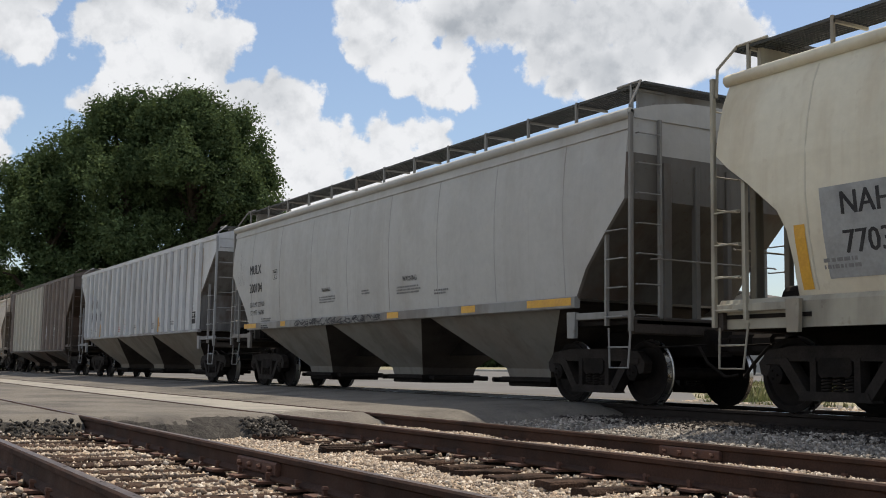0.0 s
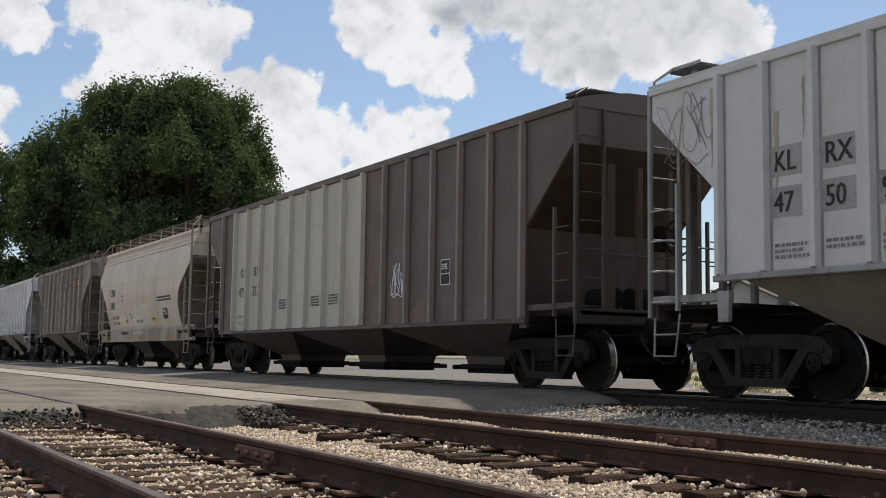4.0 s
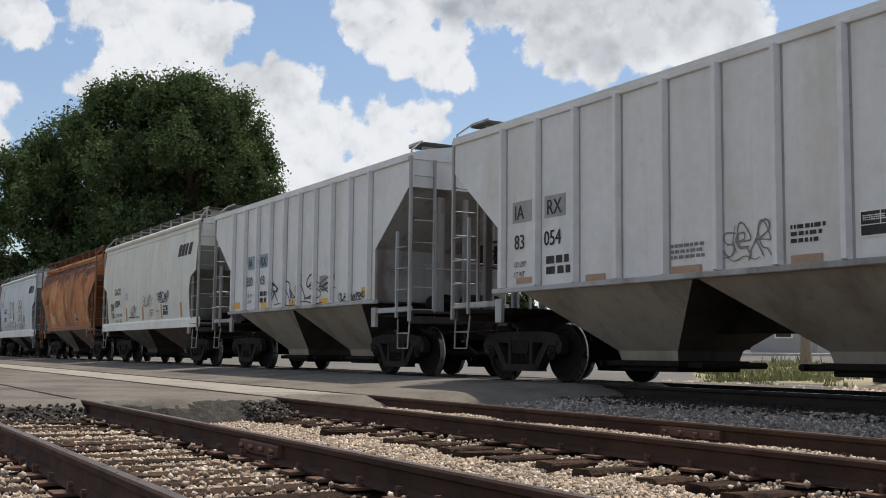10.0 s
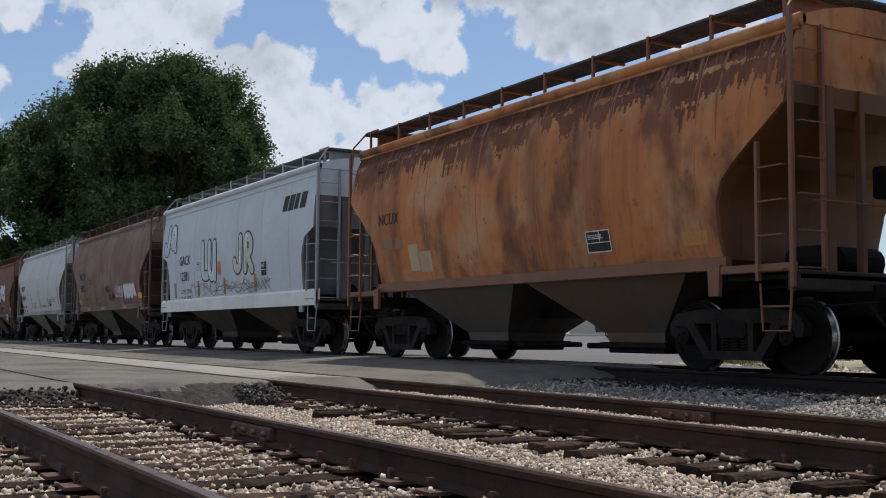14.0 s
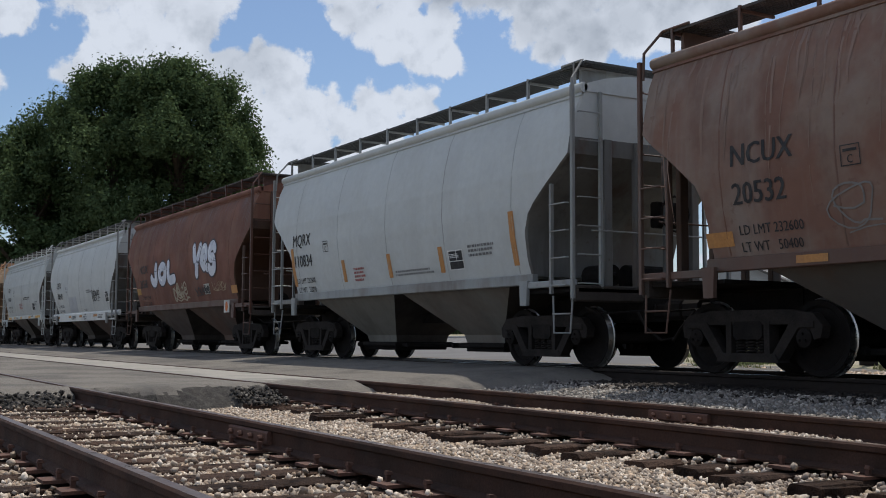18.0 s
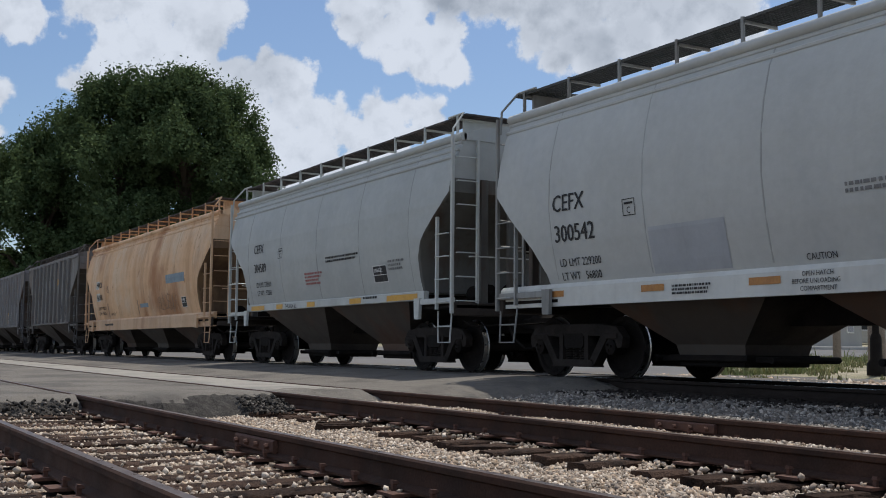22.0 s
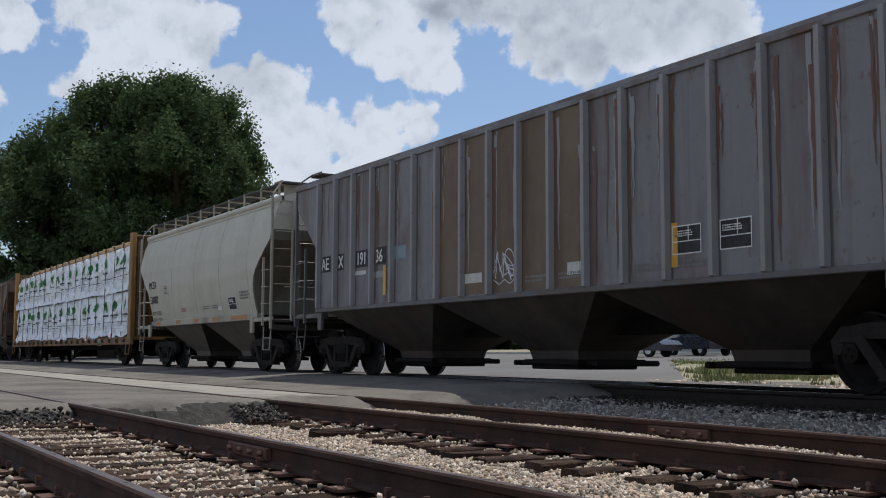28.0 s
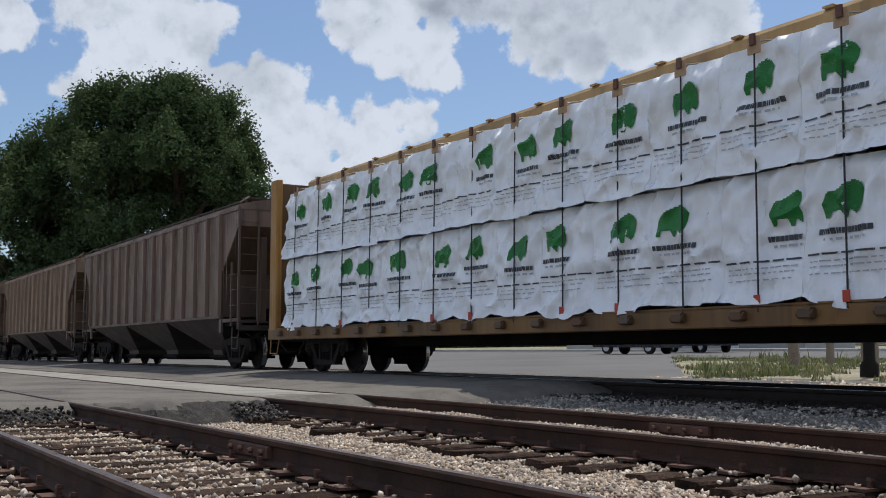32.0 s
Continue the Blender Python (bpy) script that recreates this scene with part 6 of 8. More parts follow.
    for k, line in enumerate(("DO NOT", "HAMMER", "ON SIDES", "OF CAR")):
        side_text(car, line, xl + 7.58, 1.98 - 0.125 * k, 0.085, wz, MARK_RED)
    for i in (1, 2, 3, 7, 10, 13, 14, 16):
        side_bars(car, rib_x(L, CUT_DIAGONAL, 21, i) + 0.12, 1.78, 0.5, 2 + i % 2, 0.055, wz, MARK_RED if i in (7, 14) else MARK_FAINT, seed=i)
    scrawl(car, xl + 0.35, 2.95, 0.9, 0.95, wz, SPRAY_GREY, 9, 3, 0.014)
    rib_stains(car, wz, L, CUT_DIAGONAL, 21, 4.08, paint("tan_stain_paint", (0.42, 0.36, 0.28)), 3, 0.35, 1.4)

    # 4: half cream, half brown ribbed hopper
    P = paint("pale_cream_paint", (0.45, 0.43, 0.375), dirt=(0.33, 0.27, 0.2), dirt_amount=0.4, rust_amount=0.15)
    D = paint("soot_brown_paint", (0.10, 0.078, 0.066), dirt=(0.05, 0.04, 0.035), dirt_amount=0.5, rust=(0.2, 0.12, 0.08), rust_amount=0.4)
    car, wz, L = hopper_car("ribbed covered hopper, part cream and part sooty brown", -49.0, -66.2, D, FLAT, CUT_DIAGONAL, 3, 16, side_walk=False, walk_up=0.25, sill=1.06, eave=4.27, walk_mat=GALV_DARK,
                            rib_mat=paint("rib_brown", (0.23, 0.19, 0.165), rust_amount=0.4))
    for i in range(1, 9):
        side_patch(car, "cream_panel", rib_x(L, CUT_DIAGONAL, 16, i), rib_x(L, CUT_DIAGONAL, 16, i + 1), 1.08, 4.17, wz, P, "cream painted panel", 0.004)
    rb = Shape()
    rb.loft([[(-0.056, 0.0, 1.09), (-0.037, -0.098, 1.11), (0.037, -0.098, 1.11), (0.056, 0.0, 1.09)], [(-0.056, 0.0, 4.18), (-0.037, -0.098, 4.18), (0.037, -0.098, 4.18), (0.056, 0.0, 4.18)]])
    me = rb.mesh("rib_cap", P)
    for i in range(1, 10):
        part("rib_cap", me, None, car, at=pose(rib_x(L, CUT_DIAGONAL, 16, i), -wz(2) - 0.002, 0))
    for i, (a, b) in enumerate((("KL", "475"), ("RX", "333"))):
        x = rib_x(L, CUT_DIAGONAL, 16, i + 1) + 0.30
        side_text(car, a, x + 0.08, 2.44, 0.25, wz, MARK_BLACK)
        side_text(car, b, x, 1.95, 0.25, wz, MARK_BLACK, 0.85)
    side_text(car, "LD LMT 199900", rib_x(L, CUT_DIAGONAL, 16, 1) + 0.28, 1.42, 0.072, wz, MARK_BLACK, 0.75)
    side_text(car, "LT WT   63100", rib_x(L, CUT_DIAGONAL, 16, 1) + 0.28, 1.24, 0.072, wz, MARK_BLACK, 0.75)
    for i in (4, 6, 7):
        side_bars(car, rib_x(L, CUT_DIAGONAL, 16, i) + 0.25, 1.75, 0.7, 4, 0.05, wz, MARK_BLACK, seed=i)
    scrawl(car, rib_x(L, CUT_DIAGONAL, 16, 10) + 0.2, 1.6, 0.7, 0.6, wz, SPRAY_WHITE, 33, 3, 0.03)
    stencil_box(car, rib_x(L, CUT_DIAGONAL, 16, 12) + 0.3, 1.75, 0.4, 0.5, wz)

    # 5: beige round-sided short hopper
    P = paint("beige_paint", (0.55, 0.475, 0.39), dirt=(0.34, 0.28, 0.2), dirt_amount=0.35, rust=(0.36, 0.29, 0.2), rust_amount=0.25)
    car, wz, L = hopper_car("short beige round-sided covered hopper with repaint patches", -67.85, -79.4, P, ROUND, CUT_CURVED, 2, deep=(0.89, 1.36), trims=3, sill=1.3)
    xl = -L / 2
    marks(car, wz, xl + 1.91, 2.53, "CRIX", "5892", ("LD LMT 232600", "LT WT   53400"), 0.25, 0.47)
    CREAM = paint("cream_patch_paint", (0.62, 0.565, 0.47), dirt_amount=0.15, rust_amount=0.05)
    for x0, x1, z0, z1 in ((2.96, 3.82, 1.43, 1.88), (4.17, 5.17, 1.42, 1.97), (5.19, 6.12, 1.41, 2.05), (6.14, 6.80, 1.40, 2.13)):
        side_patch(car, "repaint_panel", xl + x0, xl + x1, z0, z1, wz, CREAM)
    for x0, x1 in ((3.84, 4.15), (7.21, 7.74)):
        side_patch(car, "decal", xl + x0, xl + x1, 1.54, 1.66, wz, STRIPE)
        side_bars(car, xl + x0 + 0.04, 1.60, (x1 - x0) * 0.7, 1, 0.04, wz, MARK_BLACK, 0.011, 2)
    scrawl(car, xl + 4.4, 1.68, 0.55, 0.2, wz, SPRAY_GREY, 15, 2, 0.010, 0.012)
    side_bars(car, xl + 5.3, 1.58, 1.0, 2, 0.05, wz, MARK_FAINT, 0.011, 4)
    side_bars(car, xl + 8.1, 2.24, 1.7, 2, 0.075, wz, MARK_BLACK, seed=6)
    stencil_box(car, xl + 8.6, 1.58, 0.72, 0.40, wz)
    for x0, x1 in ((0.63, 1.65), (3.97, 4.47), (5.44, 5.92), (7.01, 7.49), (9.1, 10.3)):
        side_patch(car, "reflector", xl + x0, xl + x1, 0.96, 1.06, lambda z: wz(1.36) + 0.05, STRIPE_OLD, out=0.008)
    side_bars(car, xl + 3.16, 1.14, 1.2, 1, 0.10, lambda z: wz(1.36) + 0.05, MARK_BLACK, 0.01, 3)
    side_bars(car, xl + 4.9, 1.2, 1.5, 2, 0.04, lambda z: wz(1.36) + 0.05, CREAM, 0.01, 8)
    scrawl(car, xl + 1.35, 1.50, 0.25, 0.3, wz, MARK_FAINT, 16, 1, 0.012)

    # 6: dirty ribbed hopper with a yellow band
    P = paint("dusty_grey_brown_paint", (0.275, 0.25, 0.215), dirt=(0.10, 0.07, 0.05), dirt_amount=0.85, rust=(0.17, 0.085, 0.05), rust_amount=0.7, rust_scale=1.3)
    car, wz, L = hopper_car("dirty grey-brown ribbed hopper with a faded yellow band", -81.2, -92.9, P, FLAT, CUT_SHORT, 2, 10, walk_mat=GALV_DARK,
                            hopper_mat=paint("sandy_hopper", (0.38, 0.33, 0.26), dirt_amount=0.6))
    xl = -L / 2
    side_patch(car, "sign_border", xl + 4.95, xl + 9.62, 3.20, 3.60, wz, SPRAY_BLUE, "dark blue border of a faded sign", 0.003)
    for k, (x0, x1) in enumerate(((5.05, 5.30), (5.72, 6.52), (6.60, 7.38), (7.46, 8.32), (8.40, 9.26), (9.34, 9.54))):
        side_patch(car, "yellow_band", xl + x0, xl + x1, 3.27, 3.53, wz, STRIPE if k in (0, 4, 5) else STRIPE_OLD, out=0.005)
        if 2 < k < 5:
            side_bars(car, xl + x0 + 0.1, 3.31, 0.6, 1, 0.16, wz, MARK_BLACK, out=0.009, seed=k)
    crest = Shape()
    for x0, x1, z0, z1 in ((5.46, 5.64, 3.10, 3.74), (5.38, 5.72, 3.28, 3.56), (5.42, 5.68, 3.16, 3.24)):
        crest.add([(xl + p, -wz(r) - 0.009 - 0.001 * (z1 - z0), r) for p, r in ((x0, z0), (x1, z0), (x1, z1), (x0, z1))], [(0, 1, 2, 3)])
    part("sign_crest", crest, PATCH_BLUE, car)
    for x, s in ((1.77, "AR"), (2.70, "UX")):
        side_patch(car, "repaint_panel", xl + x - 0.07, xl + x + 0.47, 2.38, 2.78, wz, PATCH_PALE, out=0.005)
        side_text(car, s, xl + x, 2.46, 0.24, wz, MARK_BLACK)
    side_text(car, "132", xl + 2.72, 1.98, 0.26, wz, PATCH_BLUE)
    side_bars(car, xl + 1.8, 1.75, 0.6, 2, 0.08, wz, MARK_FAINT)
    side_bars(car, xl + 7.6, 2.3, 0.5, 4, 0.06, wz, MARK_FAINT, seed=5)
    for i in (2, 4, 6):
        x = rib_x(L, CUT_SHORT, 10, i) + 0.52
        side_patch(car, "reflector", x, x + 0.13, 1.41, 1.93, wz, STRIPE, out=0.01)
    stencil_box(car, xl + 8.58, 1.66, 0.5, 0.30, wz)
    scrawl(car, xl + 4.53, 1.47, 3.3, 0.55, wz, SPRAY_GREY, 41, 6, 0.022)
    scrawl(car, xl + 6.9, 1.6, 0.6, 0.45, wz, SPRAY_RED, 43, 1, 0.02)
    scrawl(car, xl + 9.36, 1.46, 0.32, 0.85, wz, SPRAY_BLACK, 42, 1, 0.026)
    scrawl(car, xl + 9.66, 1.6, 0.42, 0.45, wz, SPRAY_BLACK, 44, 2, 0.024)
    rust_drips(car, wz, xl + 0.1, -xl - 0.1, 4.06, 0.2, 2.4, paint("brown_drip_paint", (0.17, 0.115, 0.08)), 6, 110)
    rib_stains(car, wz, L, CUT_SHORT, 10, 4.15, paint("rust_stain_paint", (0.21, 0.125, 0.075)), 61, 0.8)
    rib_stains(car, wz, L, CUT_SHORT, 10, 4.15, paint("soot_stain_paint", (0.13, 0.115, 0.10)), 62, 0.7)

    # 7 and 8: light grey ribbed pair
    for right, left, seed in ((-94.5, -106.7, 1), (-108.25, -119.9, 2)):
        P = paint("light_grey_paint", (0.63, 0.64, 0.655), dirt=(0.45, 0.42, 0.37), dirt_amount=0.35, rust=(0.46, 0.44, 0.36), rust_amount=0.3)
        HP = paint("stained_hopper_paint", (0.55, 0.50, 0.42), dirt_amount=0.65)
        car, wz, L = hopper_car("light grey ribbed covered hopper with two stained hoppers" if seed == 1 else "light grey ribbed covered hopper scrawled with black graffiti",
                                right, left, P, FLAT, CUT_SHORT, 2, 10, hopper_mat=HP, side_walk=False, walk_up=0.30, sill=1.45)
        xl = -L / 2
        for x, x2, top, low in ((1.99, 1.99, "IA", "83"), (2.88, 2.81, "RX", "054")) if seed == 1 else ((2.81, 2.68, "IA", "830"), (3.67, 3.69, "RX", "03")):
            side_patch(car, "repaint_panel", xl + x - 0.05, xl + x + 0.50, 2.50, 2.84, wz, PATCH_GREY if seed == 1 else PATCH_BLUE, out=0.005)
            side_text(car, top, xl + x, 2.55, 0.23, wz, MARK_BLACK)
            side_text(car, low, xl + x2, 2.08, 0.23, wz, MARK_BLACK)
        x = xl + (2.0 if seed == 1 else 2.8)
        for k, (head, tail) in enumerate((("LD LMT", "231400 LBS"), ("LT WT", "54600 LBS")) if seed == 1 else (("LD LMT", "231300 LBS"), ("LT WT", "54700 LBS"))):
            side_text(car, head, x, 1.80 - 0.16 * k, 0.085, wz, MARK_BLACK, 0.8)
            side_bars(car, x + 0.88, 1.80 - 0.16 * k, 0.6, 1, 0.115, wz, MARK_BLACK, seed=k)
        if seed == 1:
            stencil_box(car, xl + 8.71, 1.72, 0.6, 0.30, wz)
            scrawl(car, xl + 6.57, 1.58, 0.76, 0.45, wz, SPRAY_GREY, 51, 3, 0.02)
            side_bars(car, xl + 5.69, 1.82, 0.65, 3, 0.06, wz, MARK_FAINT, seed=3)
            side_bars(car, xl + 7.73, 1.88, 0.5, 3, 0.065, wz, MARK_BLACK, seed=4)
            for x0, x1, z in ((2.06, 2.5, 1.53), (3.87, 4.33, 1.48), (5.69, 6.27, 1.48), (7.73, 8.19, 1.48), (9.6, 10.1, 1.48)):
                side_patch(car, "reflector", xl + x0, xl + x1, z, z + 0.10, wz, STRIPE_BROWN, out=0.01)
        else:
            scrawl(car, xl + 4.34, 1.5, 3.6, 0.68, wz, SPRAY_BLACK, 57, 5, 0.034)
            scrawl(car, xl + 8.45, 1.5, 1.25, 0.18, wz, SPRAY_BLACK, 53, 6, 0.026)
            side_patch(car, "repaint_panel", xl + 7.4, xl + 7.8, 1.75, 2.1, wz, PATCH_GREY, out=0.005)
            for x0, x1, z0, z1 in ((1.77, 2.22, 1.53, 1.70), (3.81, 4.24, 1.49, 1.65), (5.62, 6.1, 1.49, 1.62), (7.4, 7.9, 1.49, 1.6), (9.56, 10.05, 1.54, 1.75)):
                side_patch(car, "reflector", xl + x0, xl + x1, z0, z1, wz, STRIPE, out=0.0075)

    # 9: pale hopper with a big white sill
    P = paint("pale_grey_paint", (0.60, 0.61, 0.575), dirt=(0.47, 0.41, 0.28), dirt_amount=0.35, rust=(0.50, 0.44, 0.31), rust_amount=0.3)
    WHITE_SILL = paint("white_sill_paint", (0.74, 0.745, 0.71), dirt=(0.5, 0.44, 0.33), dirt_amount=0.25, rust_amount=0.06)
    car, wz, L = hopper_car("pale grey covered hopper with a white sill and graffiti", -121.35, -133.3, P, MILD, CUT_SMALL, 2, deep=(1.13, 1.42), lip=0.2, eave=4.22, sill_mat=WHITE_SILL)
    xl = -L / 2
    marks(car, wz, xl + 1.97, 2.41, "GACX", "13004", ("LD LMT 230500", "LT WT   55500"), 0.24, 0.43)
    for x in (3.56, 5.76, 8.04, 10.2):
        side_patch(car, "reflector", xl + x, xl + x + 0.17, 1.45, 1.90, wz, STRIPE_ORANGE)
    scrawl(car, xl + 4.14, 1.60, 0.85, 0.36, wz, SPRAY_BLACK, 61, 3, 0.018)
    scrawl(car, xl + 5.84, 1.88, 1.2, 0.36, wz, SPRAY_GREY, 62, 4, 0.018)
    scrawl(car, xl + 7.72, 1.95, 1.2, 0.36, wz, SPRAY_BLUE, 63, 5, 0.034)
    scrawl(car, xl + 1.34, 1.60, 0.5, 0.24, wz, SPRAY_BLACK, 64, 2, 0.022)
    scrawl(car, xl + 1.30, 1.86, 0.55, 0.26, wz, SPRAY_BLACK, 65, 3, 0.022)
    for k, line in enumerate(("DO NOT MOVE CAR", "WITH HATCHES OR", "GATES OPEN")):
        side_text(car, line, xl + 6.69, 1.72 - 0.085 * k, 0.055, wz, MARK_BLACK, 0.8)
    side_bars(car, xl + 3.95, 1.545, 1.55, 1, 0.055, wz, MARK_BLACK, seed=3)
    side_bars(car, xl + 7.5, 1.68, 0.4, 1, 0.05, wz, MARK_FAINT, seed=4)
    stencil_box(car, xl + 8.30, 1.55, 0.75, 0.36, wz)
    logo_blocks(car, wz, xl + L - 2.05)

    # 10: rusty orange hopper
    P = paint("orange_rust_paint", (0.46, 0.172, 0.058), dirt=(0.17, 0.06, 0.03), dirt_amount=0.8, rust=(0.12, 0.05, 0.03), rust_amount=0.8, rust_scale=0.9,
              second=(0.50, 0.31, 0.15), amount=0.8, rough=0.8)
    car, wz, L = hopper_car("orange rusted covered hopper with streaked sides", -134.8, -146.6, P, ROUND, CUT_CURVED, 2, lip=0.12, gear=paint("rust_gear", (0.20, 0.085, 0.045), rust_amount=0.5),
                            walk_mat=GALV_DARK, sill=1.40, hopper_mat=paint("grey_rust_hopper", (0.20, 0.17, 0.14), rust_amount=0.4))
    xl = -L / 2
    side_text(car, "NCUX", xl + 1.46, 2.53, 0.22, wz, MARK_BLACK)
    rust_drips(car, wz, xl + 0.2, -xl - 0.2, 4.02, 0.15, 1.3, paint("dark_drip_paint", (0.22, 0.085, 0.04)), 10, 60)
    rust_band(car, wz, xl + 0.12, -xl - 0.12, 4.02, 1.1, paint("dark_rust_band_paint", (0.15, 0.052, 0.028), dirt=(0.30, 0.13, 0.05), dirt_amount=0.6, rust=(0.09, 0.035, 0.02), rust_amount=0.5, rough=0.85), 10)
    rust_band(car, wz, xl + 0.12, -xl - 0.12, 4.02, 0.45, paint("deep_rust_band_paint", (0.10, 0.036, 0.022), dirt=(0.2, 0.08, 0.035), dirt_amount=0.5, rough=0.85), 11)
    side_bars(car, xl + 1.6, 2.06, 0.7, 1, 0.2, wz, paint("ghost_number_paint", (0.26, 0.13, 0.07)))
    TANP = paint("tan_patch_paint", (0.46, 0.36, 0.22), dirt=(0.32, 0.18, 0.09), dirt_amount=0.5)
    side_patch(car, "repaint_panel", xl + 2.6, xl + 2.95, 1.62, 2.1, wz, TANP)
    side_patch(car, "repaint_panel", xl + 2.97, xl + 3.4, 1.58, 1.95, wz, TANP)
    stencil_box(car, xl + 7.94, 1.64, 0.68, 0.33, wz)
    side_patch(car, "reflector", xl + 9.9, xl + 10.35, 1.6, 1.78, wz, STRIPE_ORANGE)

    # 11: bluish pale hopper
    P = paint("bluish_pale_paint", (0.53, 0.575, 0.62), dirt=(0.42, 0.44, 0.46), dirt_amount=0.3, rust=(0.46, 0.50, 0.53), rust_amount=0.3)
    car, wz, L = hopper_car("pale bluish covered hopper with outlined graffiti", -148.2, -160.15, P, MILD, CUT_SMALL, 2, deep=(1.08, 1.44), lip=0.2, sill_mat=WHITE_SILL)
    xl = -L / 2
    marks(car, wz, xl + 1.95, 2.42, "GACX", "12381", ("LD LMT 231300", "LT WT   54700"), 0.27, 0.46)
    bubble(car, xl + 0.35, 2.75, 1.2, 0.95, wz, P, SPRAY_BLUE, ("hook", "snail"), 0.26)
    bubble(car, xl + 3.9, 1.85, 1.3, 1.15, wz, P, SPRAY_BLACK, ("foot", "cup"), 0.22)
    bubble(car, xl + 6.6, 1.95, 1.5, 1.05, wz, PATCH_PALE, SPRAY_BLACK, ("hook", "loop"), 0.22)
    sh = Shape().add([(xl + 5.5, -wz(2.2) - 0.012, 2.2)] + [(xl + 5.5 + 0.13 * math.cos(a * math.tau / 16), -wz(2.2) - 0.012, 2.2 + 0.2 * math.sin(a * math.tau / 16)) for a in range(16)],
                     [(0, i + 1, (i + 1) % 16 + 1) for i in range(16)])
    part("orange_spot", sh, ORANGE, car)
    for x in (1.36, 3.58, 5.8, 8.1):
        side_patch(car, "reflector", xl + x, xl + x + 0.17, 1.48, 1.92, wz, STRIPE_OLD)
    stencil_box(car, xl + 8.6, 1.85, 0.5, 0.4, wz)
    scrawl(car, xl + 3.0, 1.48, 6.3, 0.35, wz, SPRAY_GREY, 74, 12, 0.02)
    logo_blocks(car, wz, xl + L - 2.0)

    # 12: brown over grey hopper
    P = paint("brown_rust_paint", (0.185, 0.098, 0.07), dirt=(0.26, 0.23, 0.20), dirt_amount=0.5, rust=(0.12, 0.06, 0.045), rust_amount=0.5, second=(0.24, 0.195, 0.16), amount=0.75, rough=0.8)
    car, wz, L = hopper_car("brown rusted covered hopper with red and white graffiti", -161.6, -173.4, P, ROUND, CUT_CURVED, 2, lip=0.12, walk_mat=GALV_DARK, sill=1.40,
                            hopper_mat=paint("brown_hopper", (0.20, 0.18, 0.16), rust_amount=0.3))
    xl = -L / 2
    marks(car, wz, xl + 1.72, 2.50, "NCUX", "20532", ("LD LMT 232600", "LT WT   50400"), 0.26, 0.46, MARK_BLACK)
    scrawl(car, xl + 3.12, 1.58, 2.4, 0.62, wz, SPRAY_GREY, 81, 4, 0.022)
    rust_drips(car, wz, xl + 0.2, -xl - 0.2, 4.02, 0.2, 2.2, paint("grey_drip_paint", (0.22, 0.14, 0.105)), 12, 120)
    scrawl(car, xl + 5.79, 1.92, 0.8, 0.26, wz, SPRAY_BLACK, 82, 4, 0.022)
    scrawl(car, xl + 6.1, 1.62, 1.0, 0.26, wz, SPRAY_BLACK, 86, 5, 0.024)
    ground = Shape()
    edge = [(7.08, 1.85), (7.10, 2.08), (7.4, 2.17), (8.0, 2.14), (8.5, 2.08), (9.2, 2.12), (10.0, 2.16), (10.12, 2.0), (10.08, 1.66), (9.0, 1.64), (8.2, 1.70), (7.3, 1.72)]
    for (x0, z0), (x1, z1) in zip(edge, edge[1:] + edge[:1]):
        ground.add([(xl + p, -wz(r) - 0.006, r) for p, r in ((8.6, 1.9), (x0, z0), (x1, z1))], [(0, 2, 1)])
    tagged(part("graffiti", ground, SPRAY_RED, car), kind="stuff")
    bubble(car, xl + 8.45, 1.66, 1.55, 0.46, wz, SPRAY_WHITE, PATCH_PALE, ("cross", "ring", "bend", "snail"), 0.32, 0.012)
    scrawl(car, xl + 7.2, 1.70, 1.15, 0.40, wz, SPRAY_WHITE, 84, 5, 0.034, 0.012)
    side_patch(car, "reflector", xl + 10.2, xl + 10.67, 1.60, 1.79, wz, STRIPE)
    side_patch(car, "reflector", xl + 1.2, xl + 1.65, 1.56, 1.74, wz, STRIPE_ORANGE)
    for x in (2.6, 4.9, 8.1):
        side_patch(car, "reflector", xl + x, xl + x + 0.45, 1.30, 1.39, lambda z: wz(1.40) + 0.05, STRIPE_ORANGE, out=0.008)

    # 13: silver-grey hopper
    P = paint("silver_grey_paint", (0.49, 0.51, 0.505), dirt=(0.38, 0.38, 0.36), dirt_amount=0.35, rust=(0.42, 0.43, 0.42), rust_amount=0.3)
    car, wz, L = hopper_car("silver-grey round-sided covered hopper with tall reflectors", -174.85, -186.6, P, ROUND, CUT_CURVED, 2, lip=0.12, sill=1.40,
                            hopper_mat=paint("dusty_silver_hopper", (0.33, 0.31, 0.27), dirt_amount=0.5))
    xl = -L / 2
    marks(car, wz, xl + 1.34, 2.46, "MQRX", "110834", ("LD LMT 232600", "LT WT   52000"), 0.26, 0.46)
    for x in (1.22, 3.82, 5.84, 7.80, 10.1):
        side_patch(car, "reflector", xl + x, xl + x + 0.15, 1.58, 2.03 + 0.4 * (x > 10 or x < 2), wz, STRIPE_ORANGE)
    stencil_box(car, xl + 8.15, 1.62, 0.6, 0.36, wz)
    side_bars(car, xl + 4.34, 1.8, 0.5, 4, 0.06, wz, MARK_RED, seed=4)
    side_bars(car, xl + 6.12, 1.66, 1.65, 2, 0.05, wz, MARK_FAINT, seed=5)
    side_bars(car, xl + 8.8, 1.95, 0.9, 3, 0.06, wz, MARK_FAINT, seed=6)

